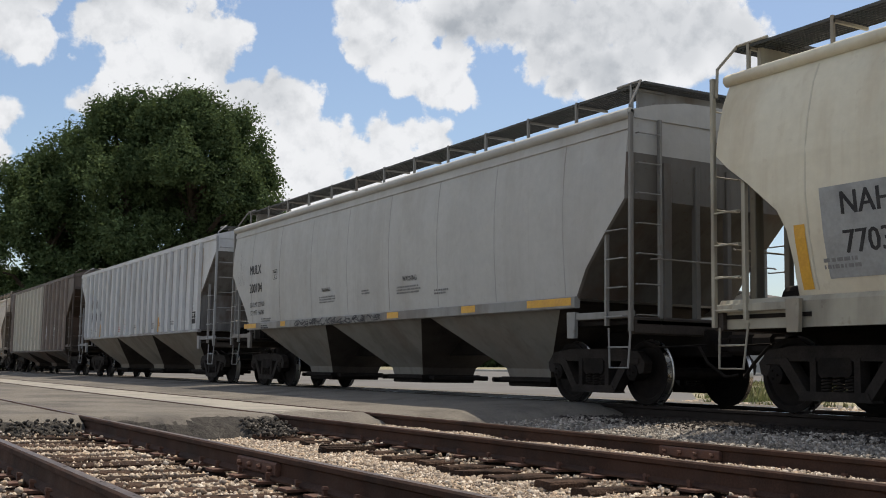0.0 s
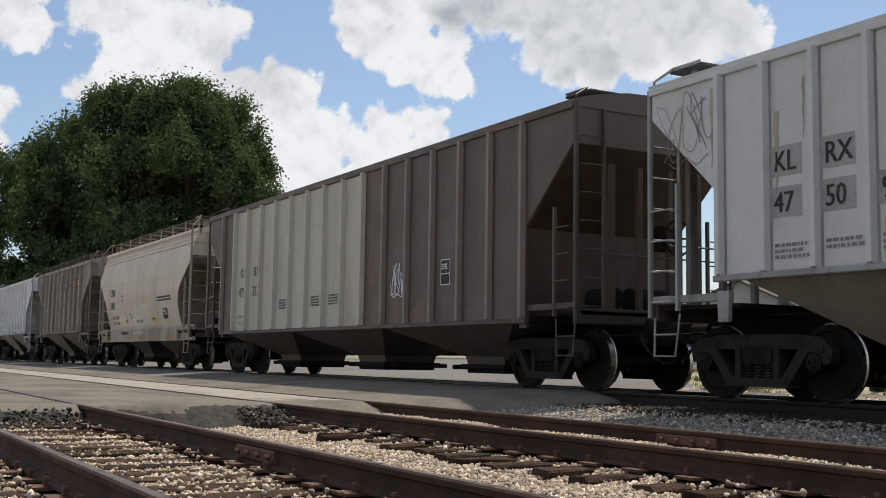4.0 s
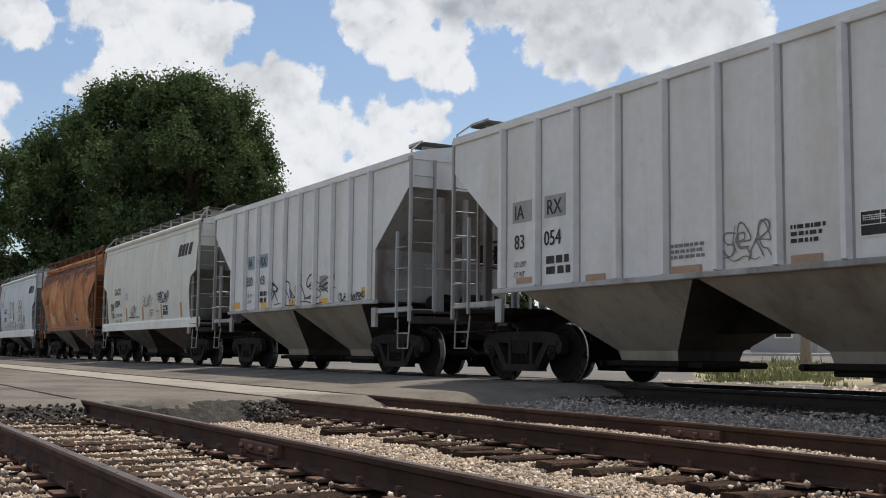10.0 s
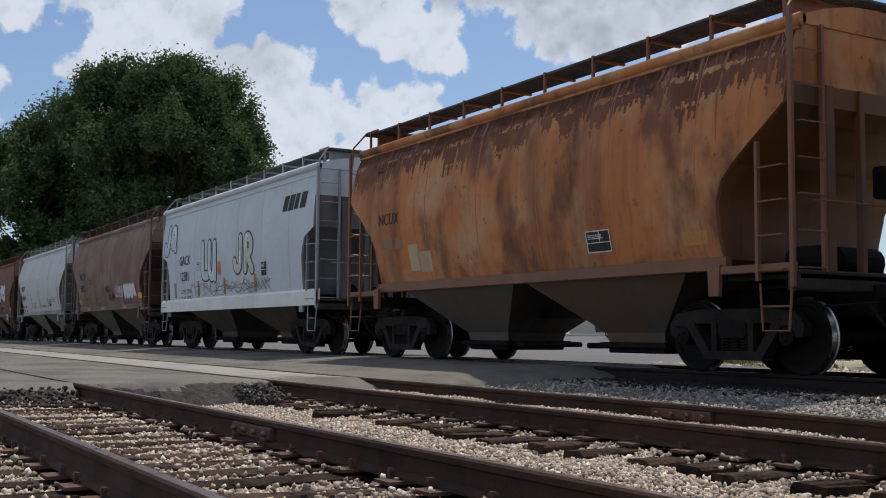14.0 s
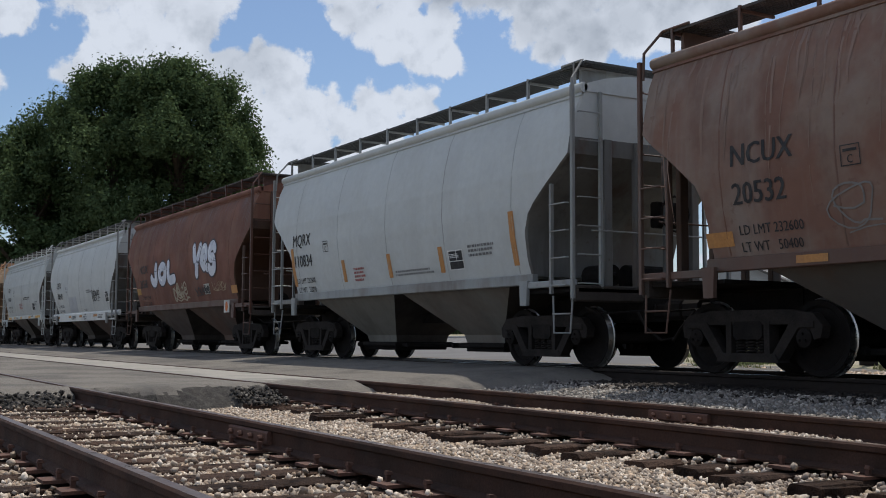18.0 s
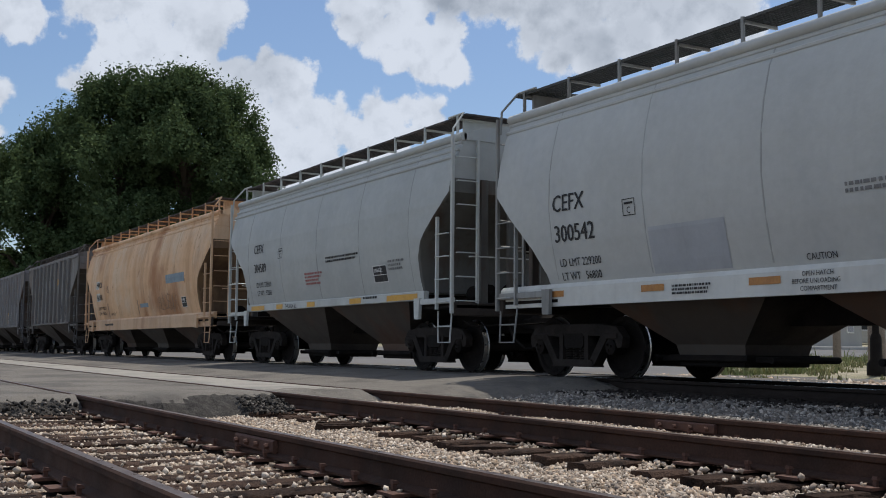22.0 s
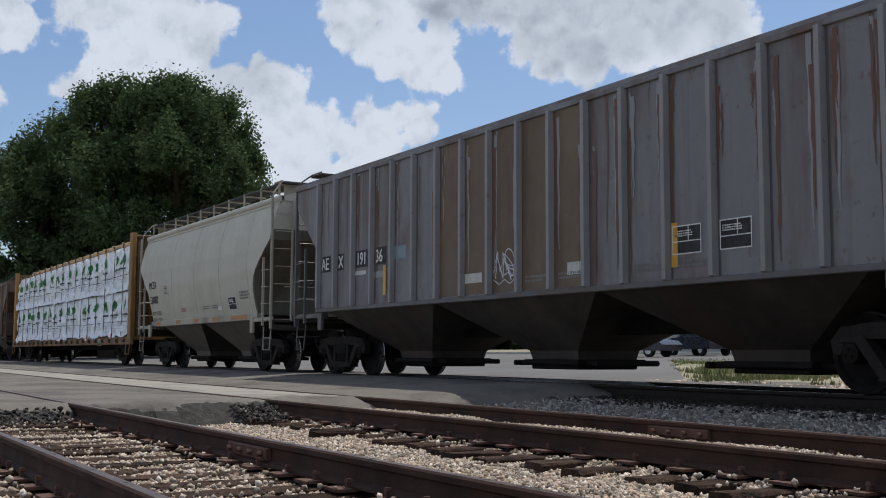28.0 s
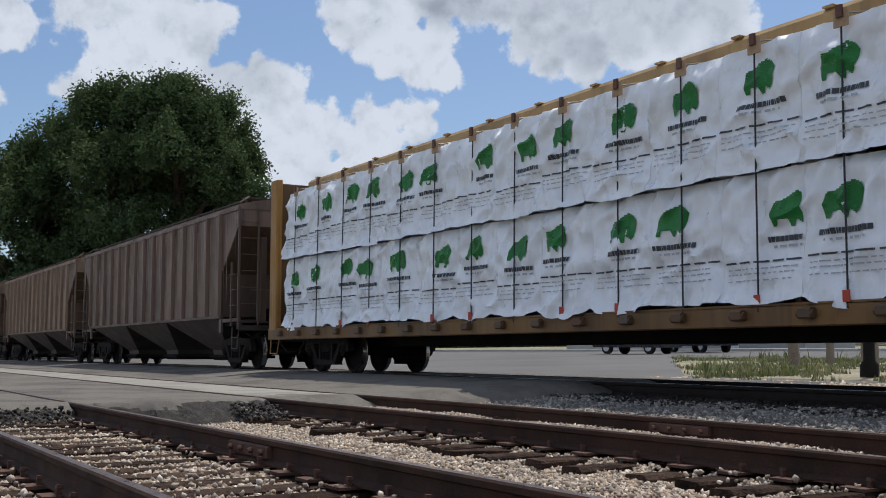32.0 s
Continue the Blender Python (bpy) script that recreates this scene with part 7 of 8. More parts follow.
    # 14: rust red hopper
    P = paint("rust_red_paint", (0.145, 0.062, 0.042), dirt=(0.24, 0.145, 0.09), dirt_amount=0.4, rust=(0.10, 0.04, 0.03), rust_amount=0.5, second=(0.24, 0.10, 0.065), amount=0.5, rough=0.8)
    car, wz, L = hopper_car("rust red covered hopper with blue-white graffiti", -188.05, -199.95, P, ROUND, CUT_CURVED, 2, lip=0.1, walk_mat=GALV_DARK, sill=1.40,
                            hopper_mat=paint("red_hopper", (0.17, 0.13, 0.11), rust_amount=0.4))
    xl = -L / 2
    marks(car, wz, xl + 1.74, 2.46, "NCUX", "20368", ("LD LMT 232900", "LT WT   53100"), 0.26, 0.46, MARK_BLACK)
    bubble(car, xl + 3.0, 1.98, 2.6, 0.78, wz, SPRAY_WHITE, SPRAY_INK, ("hook", "ring", "foot"), 0.36)
    rust_drips(car, wz, xl + 0.2, -xl - 0.2, 4.02, 0.1, 1.4, paint("red_drip_paint", (0.125, 0.05, 0.036)), 14, 150)
    bubble(car, xl + 7.35, 2.08, 2.0, 0.98, wz, SPRAY_WHITE, SPRAY_INK, ("fork", "snail", "bend"), 0.27)
    side_patch(car, "reflector", xl + 1.3, xl + 1.75, 1.8, 2.0, wz, STRIPE_OLD)
    scrawl(car, xl + 7.37, 1.60, 0.75, 0.22, wz, SPRAY_BLACK, 93, 3, 0.03)
    side_patch(car, "repaint_panel", xl + 8.14, xl + 8.6, 1.62, 1.90, wz, PATCH_PALE)
    scrawl(car, xl + 8.16, 1.64, 0.42, 0.24, wz, SPRAY_BLACK, 95, 4, 0.035, 0.012)
    scrawl(car, xl + 8.9, 1.68, 1.1, 0.24, wz, paint("thin_tan_spray", (0.34, 0.25, 0.15)), 96, 5, 0.02)
    side_patch(car, "reflector", xl + 10.3, xl + 10.75, 1.58, 1.78, wz, STRIPE_ORANGE)
    scrawl(car, xl + 5.25, 1.50, 1.35, 0.5, wz, paint("thin_cream_spray", (0.42, 0.36, 0.26)), 94, 4, 0.05)

    side_patch(car, "tag_panel", xl + 10.0, xl + 10.43, 1.08, 1.40, lambda z: 1.56, PATCH_PALE)
    dot = Shape().add([(xl + 10.22, -1.572, 1.24)] + [(xl + 10.22 + 0.1 * math.cos(a * math.tau / 16), -1.572, 1.24 + 0.13 * math.sin(a * math.tau / 16)) for a in range(16)],
                      [(0, i + 1, (i + 1) % 16 + 1) for i in range(16)])
    part("tag_spot", dot, ORANGE, car)

    # 15: light grey hopper with a full sill
    P = paint("light_silver_paint", (0.475, 0.488, 0.475), dirt=(0.38, 0.39, 0.39), dirt_amount=0.3, rust=(0.42, 0.44, 0.45), rust_amount=0.3)
    car, wz, L = hopper_car("light grey covered hopper with a yellow-striped full sill", -201.45, -213.1, P, ROUND, CUT_LONG, 2, deep=(1.06, 1.40), trims=2, sill_mat=paint("pale_sill_paint", (0.62, 0.63, 0.60), dirt_amount=0.2, rust_amount=0.05))
    xl = -L / 2
    marks(car, wz, xl + 1.63, 2.45, "CEFX", "300542", ("LD LMT 229200", "LT WT   56800"), 0.25, 0.45)
    side_patch(car, "repaint_panel", xl + 3.74, xl + 5.16, 1.43, 2.05, wz, paint("cool_patch_paint", (0.39, 0.41, 0.44), dirt_amount=0.2, rust_amount=0.05))
    scrawl(car, xl + 7.9, 1.78, 1.2, 0.45, wz, SPRAY_BLACK, 101, 4, 0.035)
    stencil_box(car, xl + 10.0, 1.72, 0.55, 0.42, wz)
    for x, w in ((0.58, 1.15), (3.49, 0.46), (5.46, 0.50), (7.9, 0.6), (10.3, 1.2)):
        side_patch(car, "reflector", xl + x, xl + x + w, 1.20, 1.29, lambda z: wz(1.40) + 0.05, STRIPE_ORANGE, out=0.008)
    side_bars(car, xl + 7.0, 2.2, 1.0, 2, 0.06, wz, MARK_FAINT, seed=7)
    side_text(car, "CAUTION", 0.50, 1.45, 0.075, wz, MARK_BLACK)
    for k, line in enumerate(("OPEN HATCH", "BEFORE UNLOADING", "COMPARTMENT")):
        side_text(car, line, (0.45, 0.30, 0.42)[k], 1.27 - 0.085 * k, 0.055, lambda z: wz(1.40) + 0.05, MARK_BLACK)
    for x in (4.1, 8.6):
        side_bars(car, xl + x, 1.24, 0.8, 3, 0.04, lambda z: wz(1.40) + 0.05, MARK_BLACK, seed=int(x))

    # 16: grey hopper with roof mouldings
    P = paint("clean_grey_paint", (0.415, 0.432, 0.42), dirt=(0.33, 0.34, 0.34), dirt_amount=0.25, rust=(0.37, 0.385, 0.39), rust_amount=0.3)
    W = paint("off_white_sill_paint", (0.52, 0.54, 0.52), dirt_amount=0.2, rust_amount=0.05)
    car, wz, L = hopper_car("clean grey covered hopper with a white and yellow sill", -214.5, -226.15, P, ROUND, CUT_CURVED, 2, trims=3, gear=W, walk_mat=GALV_DARK, sill=1.43)
    xl = -L / 2
    marks(car, wz, xl + 1.96, 2.70, "CEFX", "304589", ("LD LMT 233500", "LT WT   52500"), 0.21, 0.47)
    for x, w in ((1.5, 0.9), (3.2, 0.4), (5.05, 0.45), (7.3, 0.55), (9.0, 1.25)):
        side_patch(car, "reflector", xl + x, xl + x + w, 1.31, 1.42, lambda z: wz(1.43) + 0.05, STRIPE, out=0.008)
    side_text(car, "THROUGH SILL", xl + 3.75, 1.315, 0.095, lambda z: wz(1.43) + 0.05, MARK_BLACK, 0.75)
    side_bars(car, xl + 7.95, 1.39, 0.8, 1, 0.06, lambda z: wz(1.43) + 0.05, MARK_BLACK, seed=12)
    side_bars(car, xl + 5.1, 2.02, 0.95, 4, 0.06, wz, MARK_RED, seed=8)
    side_bars(car, xl + 6.31, 2.30, 1.75, 2, 0.06, wz, MARK_BLACK, seed=9)
    stencil_box(car, xl + 8.54, 1.70, 0.76, 0.36, wz)
    side_bars(car, xl + 9.2, 2.05, 0.6, 3, 0.06, wz, MARK_FAINT, seed=10)

    # 17: tan rusty hopper
    P = paint("tan_rust_paint", (0.68, 0.44, 0.25), dirt=(0.40, 0.19, 0.075), dirt_amount=0.6, rust=(0.33, 0.14, 0.055), rust_amount=0.75, rust_scale=0.32, second=(0.66, 0.51, 0.36), amount=0.8, rough=0.75)
    car, wz, L = hopper_car("long tan covered hopper with orange rust streaks", -227.7, -243.4, P, ROUND, CUT_CURVED, 3, deep=(0.97, 1.38), trims=2, walk_mat=GALV_DARK,
                            gear=paint("tan_sill_paint", (0.60, 0.40, 0.24), dirt=(0.36, 0.18, 0.08), dirt_amount=0.5, rust=(0.3, 0.13, 0.05), rust_amount=0.4))
    xl = -L / 2
    side_patch(car, "repaint_panel", xl + 2.02, xl + 2.5, 2.52, 2.82, wz, PATCH_PALE, out=0.004)
    side_patch(car, "repaint_panel", xl + 2.02, xl + 2.6, 2.06, 2.36, wz, PATCH_PALE, out=0.004)
    marks(car, wz, xl + 2.08, 2.56, "MWCX", "461918", ("LD LMT 198000 LB", "LT WT  65000 LB"), 0.21, 0.46)
    side_text(car, "NEW 12-77", xl + 3.9, 1.50, 0.10, wz, MARK_BLACK)
    side_patch(car, "repaint_panel", xl + 11.41, xl + 13.35, 2.33, 2.60, wz, PATCH_BLUE)
    side_patch(car, "repaint_panel", xl + 8.1, xl + 9.11, 1.68, 1.81, wz, PATCH_BLUE)
    scrawl(car, xl + 10.2, 1.55, 2.2, 0.5, wz, paint("thin_brown_spray", (0.26, 0.15, 0.08)), 171, 6, 0.02)
    for x in (3.6, 7.8, 11.9):
        side_patch(car, "reflector", xl + x, xl + x + 0.08, 1.45, 1.95, wz, paint("old_reflector_paint", (0.26, 0.16, 0.09)))
    side_bars(car, xl + 3.0, 1.14, 1.5, 1, 0.099, lambda z: wz(1.38) + 0.05, MARK_BLACK, 0.01, 3)
    stencil_box(car, xl + 12.86, 1.58, 0.6, 0.33, wz)

    # 18: dark grey ribbed short hopper
    P = paint("weathered_dark_grey", (0.165, 0.160, 0.155), dirt=(0.08, 0.062, 0.05), dirt_amount=0.65, rust=(0.15, 0.10, 0.075), rust_amount=0.6)
    car, wz, L = hopper_car("weathered dark grey ribbed hopper with yellow dashes", -245.0, -256.7, P, FLAT, CUT_SHORT, 2, 10, walk_mat=GALV_DARK, dark=BLACK_STEEL,
                            hopper_mat=paint("soot_hopper", (0.14, 0.12, 0.105)))
    xl = -L / 2
    for i in (0, 2, 4, 6):
        side_patch(car, "reflector", rib_x(L, CUT_SHORT, 10, i) + 0.6, rib_x(L, CUT_SHORT, 10, i) + 0.7, 1.5 + 0.05 * i, 2.1 + 0.05 * i, wz, STRIPE, out=0.01)
    side_bars(car, rib_x(L, CUT_SHORT, 10, 3) + 0.1, 3.05, 3.2, 1, 0.28, wz, MARK_FAINT, seed=3)
    side_patch(car, "yellow_band", rib_x(L, CUT_SHORT, 10, 6) + 0.1, rib_x(L, CUT_SHORT, 10, 6) + 0.85, 3.05, 3.32, wz, STRIPE_OLD)
    scrawl(car, rib_x(L, CUT_SHORT, 10, 7) + 0.15, 1.55, 0.7, 0.7, wz, SPRAY_BLACK, 111, 4, 0.03)
    scrawl(car, rib_x(L, CUT_SHORT, 10, 8) + 0.1, 1.5, 0.75, 0.9, wz, SPRAY_BLACK, 112, 3, 0.035)
    side_text(car, "AB", rib_x(L, CUT_SHORT, 10, 0) + 0.2, 2.3, 0.2, wz, MARK_FAINT)
    rust_drips(car, wz, xl + 0.1, -xl - 0.1, 4.06, 0.2, 2.2, paint("soot_drip_paint", (0.12, 0.095, 0.08)), 18, 90)
    rib_stains(car, wz, L, CUT_SHORT, 10, 4.15, paint("pale_stain_paint", (0.27, 0.255, 0.24)), 181, 0.8)
    rib_stains(car, wz, L, CUT_SHORT, 10, 4.15, paint("dark_rust_stain_paint", (0.10, 0.06, 0.045)), 182, 0.6)

    # 19: dark ribbed hopper with rust panels
    P = paint("blue_grey_weathered", (0.20, 0.197, 0.205), dirt=(0.085, 0.055, 0.045), dirt_amount=0.75, rust=(0.12, 0.07, 0.055), rust_amount=0.65)
    B = paint("rust_brown_panel", (0.145, 0.10, 0.062), dirt=(0.08, 0.05, 0.035), dirt_amount=0.5, rust=(0.2, 0.15, 0.09), rust_amount=0.4)
    car, wz, L = hopper_car("dark blue-grey ribbed hopper with brown rusted panels", -258.05, -275.2, P, FLAT, CUT_DIAGONAL, 3, 18, side_walk=False, walk_up=0.30, walk_mat=GALV_DARK,
                            hopper_mat=paint("black_brown_hopper", (0.075, 0.06, 0.05)), rib_mat=paint("pale_rib", (0.28, 0.275, 0.28), rust_amount=0.5))
    xl = -L / 2
    for i in (6, 7, 8, 9, 10):
        side_patch(car, "rusted_panel", rib_x(L, CUT_DIAGONAL, 18, i) + 0.05, rib_x(L, CUT_DIAGONAL, 18, i + 1) - 0.05, 1.42, 4.05, wz, B, out=0.004)
    for i, s in enumerate(("AE", "X", "191", "36")):
        x = rib_x(L, CUT_DIAGONAL, 18, i) + 0.10 - xl
        side_patch(car, "number_panel", xl + x - 0.04, xl + x + 0.04 + 0.21 * len(s), 2.15, 2.49, wz, MARK_BLACK, out=0.005)
        side_text(car, s, xl + x, 2.20, 0.25, wz, MARK_WHITE, 0.85)
    for x0, x1, z0, z1, m in ((4.6, 5.25, 2.21, 2.45, PATCH_BLUE), (7.32, 7.89, 1.61, 1.77, PATCH_PALE), (10.22, 10.72, 1.59, 1.77, PATCH_PALE), (3.05, 3.6, 2.0, 2.08, PATCH_PALE), (3.9, 4.4, 1.9, 2.02, PATCH_GREY)):
        side_patch(car, "repaint_panel", xl + x0, xl + x1, z0, z1, wz, m, out=0.006)
    for x in (4.35, 12.45):
        side_patch(car, "reflector", xl + x, xl + x + 0.12, 1.55, 2.12, wz, STRIPE, out=0.011)
    for i in (13, 14):
        stencil_box(car, rib_x(L, CUT_DIAGONAL, 18, i) + 0.10, 1.72, 0.66, 0.40, wz)
    scrawl(car, xl + 8.2, 1.55, 0.7, 0.6, wz, SPRAY_WHITE, 121, 2, 0.02)
    rust_drips(car, wz, xl + 0.1, -xl - 0.1, 4.06, 0.2, 2.4, paint("red_brown_drip_paint", (0.14, 0.085, 0.065)), 19, 45)
    for i in (9, 10, 12, 13):
        side_bars(car, rib_x(L, CUT_DIAGONAL, 18, i) + 0.15, 1.6, 0.6, 2, 0.05, wz, MARK_FAINT, seed=i)
    rib_stains(car, wz, L, CUT_DIAGONAL, 18, 4.15, paint("rust_red_stain_paint", (0.15, 0.075, 0.05)), 191, 0.75)
    rib_stains(car, wz, L, CUT_DIAGONAL, 18, 4.15, paint("pale_grey_stain_paint", (0.29, 0.29, 0.30)), 192, 0.6)

    # 20: cream curved hopper
    P = paint("dull_cream_paint", (0.50, 0.475, 0.395), dirt=(0.36, 0.31, 0.23), dirt_amount=0.3, rust=(0.44, 0.40, 0.31), rust_amount=0.3)
    car, wz, L = hopper_car("dull cream round-sided covered hopper with an orange-edged sill", -276.65, -288.3, P, ROUND, CUT_CURVED, 2, lip=0.14, sill=1.40, brake=-1, gear=paint("cream_gear_paint", (0.40, 0.37, 0.30), dirt_amount=0.5, rust_amount=0.3),
                            hopper_mat=paint("brown_dust_hopper", (0.24, 0.20, 0.16), dirt_amount=0.5))
    xl = -L / 2
    marks(car, wz, xl + 1.30, 2.43, "MCEX", "330002", ("LD LMT 230700", "LT WT   55300"), 0.23, 0.46)
    stencil_box(car, xl + 8.53, 1.57, 0.73, 0.36, wz)
    side_patch(car, "decal", xl + 7.64, xl + 7.9, 1.58, 1.68, wz, MARK_WHITE)
    side_bars(car, xl + 9.44, 1.95, 0.75, 3, 0.06, wz, MARK_FAINT, seed=3)
    for x in (4.4, 6.4, 7.2):
        side_bars(car, xl + x, 1.7, 0.5, 2, 0.05, wz, MARK_RED if x < 5 else MARK_FAINT, seed=int(x))
    for x, w in ((1.7, 0.5), (3.83, 0.46), (5.5, 0.46), (7.15, 0.49), (8.62, 1.2)):
        side_patch(car, "reflector", xl + x, xl + x + w, 1.30, 1.40, lambda z: wz(1.40) + 0.05, STRIPE_ORANGE, out=0.008)

    centre_beam_car(-289.6, -313.0)

    # 22 onward: brown ribbed hoppers
    for k, (right, left) in enumerate(((-314.9, -332.5), (-334.1, -351.7), (-353.3, -370.9))):
        P = paint("brown_weathered_paint", (0.20, 0.135, 0.10) if k == 0 else (0.30, 0.20, 0.13), dirt=(0.065, 0.042, 0.03), dirt_amount=0.85, rust=(0.17, 0.095, 0.065), rust_amount=0.6)
        car, wz, L = hopper_car("weathered brown ribbed covered hopper" if k == 0 else "tan-brown weathered ribbed covered hopper", right, left, P, FLAT, CUT_DIAGONAL, 3, 15,
                                side_walk=True, walk_up=0.26, walk_mat=GALV_DARK, hopper_mat=paint("brown_soot_hopper", (0.17, 0.13, 0.11)))
        rust_drips(car, wz, -L / 2 + 0.1, L / 2 - 0.1, 4.06, 0.3, 2.6, paint("umber_drip_paint", (0.10, 0.06, 0.045)), 22 + k, 150)
        rust_drips(car, wz, -L / 2 + 0.1, L / 2 - 0.1, 4.04, 0.4, 2.6, paint("pale_dust_drip_paint", (0.33, 0.25, 0.19)), 32 + k, 90)
        rib_stains(car, wz, L, CUT_DIAGONAL, 15, 4.15, paint("tan_dust_stain_paint", (0.36, 0.27, 0.20)), 42 + k, 0.8)


def centre_beam_car(right, left):
    """A flat car with end bulkheads and a beam down its middle, loaded with two tiers of wrapped board."""
    L = right - left
    Y = paint("yellow_brown_paint", (0.36, 0.185, 0.04), dirt=(0.06, 0.032, 0.015), dirt_amount=0.85, rust=(0.17, 0.085, 0.03), rust_amount=0.5)
    SILL = paint("grimy_yellow_sill", (0.20, 0.105, 0.03), dirt=(0.05, 0.03, 0.015), dirt_amount=0.85, rust=(0.12, 0.06, 0.025), rust_amount=0.5)
    T = paint("beam_wood_yellow", (0.34, 0.22, 0.09), dirt=(0.10, 0.06, 0.025), dirt_amount=0.8, rust_amount=0.3)
    WRAP = material("white_plastic_wrap", (0.86, 0.89, 0.94), 0.32, second=(0.80, 0.83, 0.88), scale=1.6, amount=0.5, fine=10, grain=0.03, bump=0.22, bump_scale=2.3, bump_detail=0.6, spec=0.5)
    GREEN = material("green_print", (0.02, 0.19, 0.035), 0.5, fine=20, grain=0.1)
    PRINT = material("dark_print", (0.06, 0.065, 0.075), 0.5, fine=20, grain=0.1)
    WINCH = paint("grimy_winch_paint", (0.10, 0.06, 0.03), dirt_amount=0.6, rust_amount=0.4)
    FADED = material("faint_print", (0.46, 0.48, 0.52), 0.5, fine=20, grain=0.1)
    TAG = material("red_tag", (0.45, 0.06, 0.03), 0.6, fine=20, grain=0.1)
    CARD = material("tan_corner_board", (0.42, 0.29, 0.18), 0.85, second=(0.33, 0.22, 0.13), scale=5, fine=30, grain=0.15)
    RUSTY = paint("rusty_shield_paint", (0.12, 0.05, 0.03), rust_amount=0.4)
    # bulkhead colour: sooty yellow-brown with the shade of the car end painted in
    B = paint("shaded_sooty_bulkhead_paint", (0.135, 0.078, 0.03), dirt=(0.045, 0.03, 0.02), dirt_amount=0.7, rust=(0.09, 0.045, 0.02), rust_amount=0.6)
    STRAP = material("black_strap", (0.025, 0.025, 0.028), 0.5, fine=20, grain=0.1)
    car = thing("centre_beam_flat_car", "yellow-brown centre-beam flat car with tall end bulkheads", "freight car", pose((right + left) / 2, Y_TRAIN, TOP), group="freight train")
    CARS.append((car, (right + left) / 2))
    for q in (-1, 1):
        s = Shape()
        s.box(-L / 2, L / 2, q * 1.42 - 0.05, q * 1.42 + 0.05, 0.72, 0.98, 0.015)
        s.box(-L / 2, L / 2, min(q * 1.30, q * 1.47), max(q * 1.30, q * 1.47), 0.955, 0.99)
        part("side_sill", s, SILL, car)
        for k in range(22):
            x = -L / 2 + 0.8 + (L - 1.6) * k / 21
            w = Shape().box(x - 0.09, x + 0.09, q * 1.50 - 0.05, q * 1.50 + 0.05, 0.80, 0.93, 0.02)
            w.bar((x - 0.12, q * 1.5, 0.86), (x + 0.12, q * 1.5, 0.86), 0.05, 8)
            part("winch", w, WINCH, car)
    stencil_box(car, -L / 2 + 18.9, 0.70, 0.55, 0.26, lambda z: 1.475)
    part("deck", Shape().box(-L / 2, L / 2, -1.32, 1.32, 0.90, 0.985), Y, car)
    part("centre_sill", Shape().box(-L / 2 + 0.2, L / 2 - 0.2, -0.3, 0.3, 0.55, 0.92, 0.03), BLACK_STEEL, car)
    part("top_beam", Shape().box(-L / 2 + 0.7, L / 2 - 0.7, -0.78, 0.78, 4.27, 4.53, 0.07), T, car)
    for k in range(15):
        x = -L / 2 + 1.2 + (L - 2.4) * k / 14
        part("beam_post", Shape().box(x - 0.07, x + 0.07, -0.12, 0.12, 0.98, 4.36, 0.02), Y, car)
        part("beam_lug", Shape().box(x - 0.09, x + 0.09, -0.785, 0.785, 4.515, 4.545, 0.012), T, car)
    for s in (-1, 1):
        X = s * (L / 2 - 0.25)
        bk = Shape()
        bk.box(X - 0.04, X + 0.04, -1.42, 1.42, 0.98, 4.46)
        head = part("bulkhead", bk, B, car)
        for y in (-1.40, -0.70, 0.0, 0.70, 1.40):
            part("bulkhead_post", Shape().box(X - 0.20, X + 0.20, y - 0.075, y + 0.075, 0.95, 4.52, 0.02) if abs(y) > 1 else
                 Shape().box(min(X, X + s * 0.2), max(X, X + s * 0.2), y - 0.05, y + 0.05, 0.98, 4.46, 0.015), Y if abs(y) > 1 else B, head)
        for z in (1.35, 1.95, 2.55, 3.15, 3.75, 4.40):
            part("bulkhead_rib", Shape().box(min(X, X + s * 0.14), max(X, X + s * 0.14), -1.4, 1.4, z - 0.05, z + 0.05, 0.015), B, head)
        end = s * L / 2
        ladder(car, end + s * 0.02, -1.05, 0.9, 4.2, 0.42, B, 90.0 * s, 0.44)
        st = Shape().tube([(end - s * 0.15, -1.45, 0.75), (end - s * 0.17, -1.48, 0.40), (end - s * 0.60, -1.48, 0.40), (end - s * 0.66, -1.45, 0.75)], 0.016, 6)
        part("stirrup_step", st, Y, car)
        cp = Shape()
        a, b = sorted((end - s * 0.3, end + s * 0.42))
        cp.box(a, b, -0.10, 0.10, 0.76, 0.96, 0.03)
        a, b = sorted((end + s * 0.38, end + s * 0.70))
        cp.box(a, b, -0.17, 0.13, 0.72, 1.0, 0.05)
        cp.tube([(end + s * 0.1, -0.45, 0.75), (end + s * 0.35, -0.5, 0.5), (end + s * 0.6, -0.42, 0.38)], 0.022, 6)
        part("coupler", cp, BLACK_STEEL, car)
        add_truck(car, s * (L / 2 - 2.45))
    # the load: packs in two tiers on both sides, wrapped in printed white film
    rng = random.Random(77)
    load = thing("wrapped_board_load", "white plastic-wrapped packs of board printed with green figures", "cargo", pose((right + left) / 2, Y_TRAIN, TOP), group="freight train")
    CARS.append((load, (right + left) / 2))
    n = 17
    wpk = 1.285
    lead = -L / 2 + 0.85

    def crease(x, z, seed):
        """A sharp fold line of loose film."""
        return max(0.0, 1 - 3.2 * abs(noise.noise((x, z, seed)))) ** 2

    def surface(x, z, tier, q):
        u, w = (x - lead) / wpk % 1.0, (z - (1.06, 2.59)[tier]) / 1.52
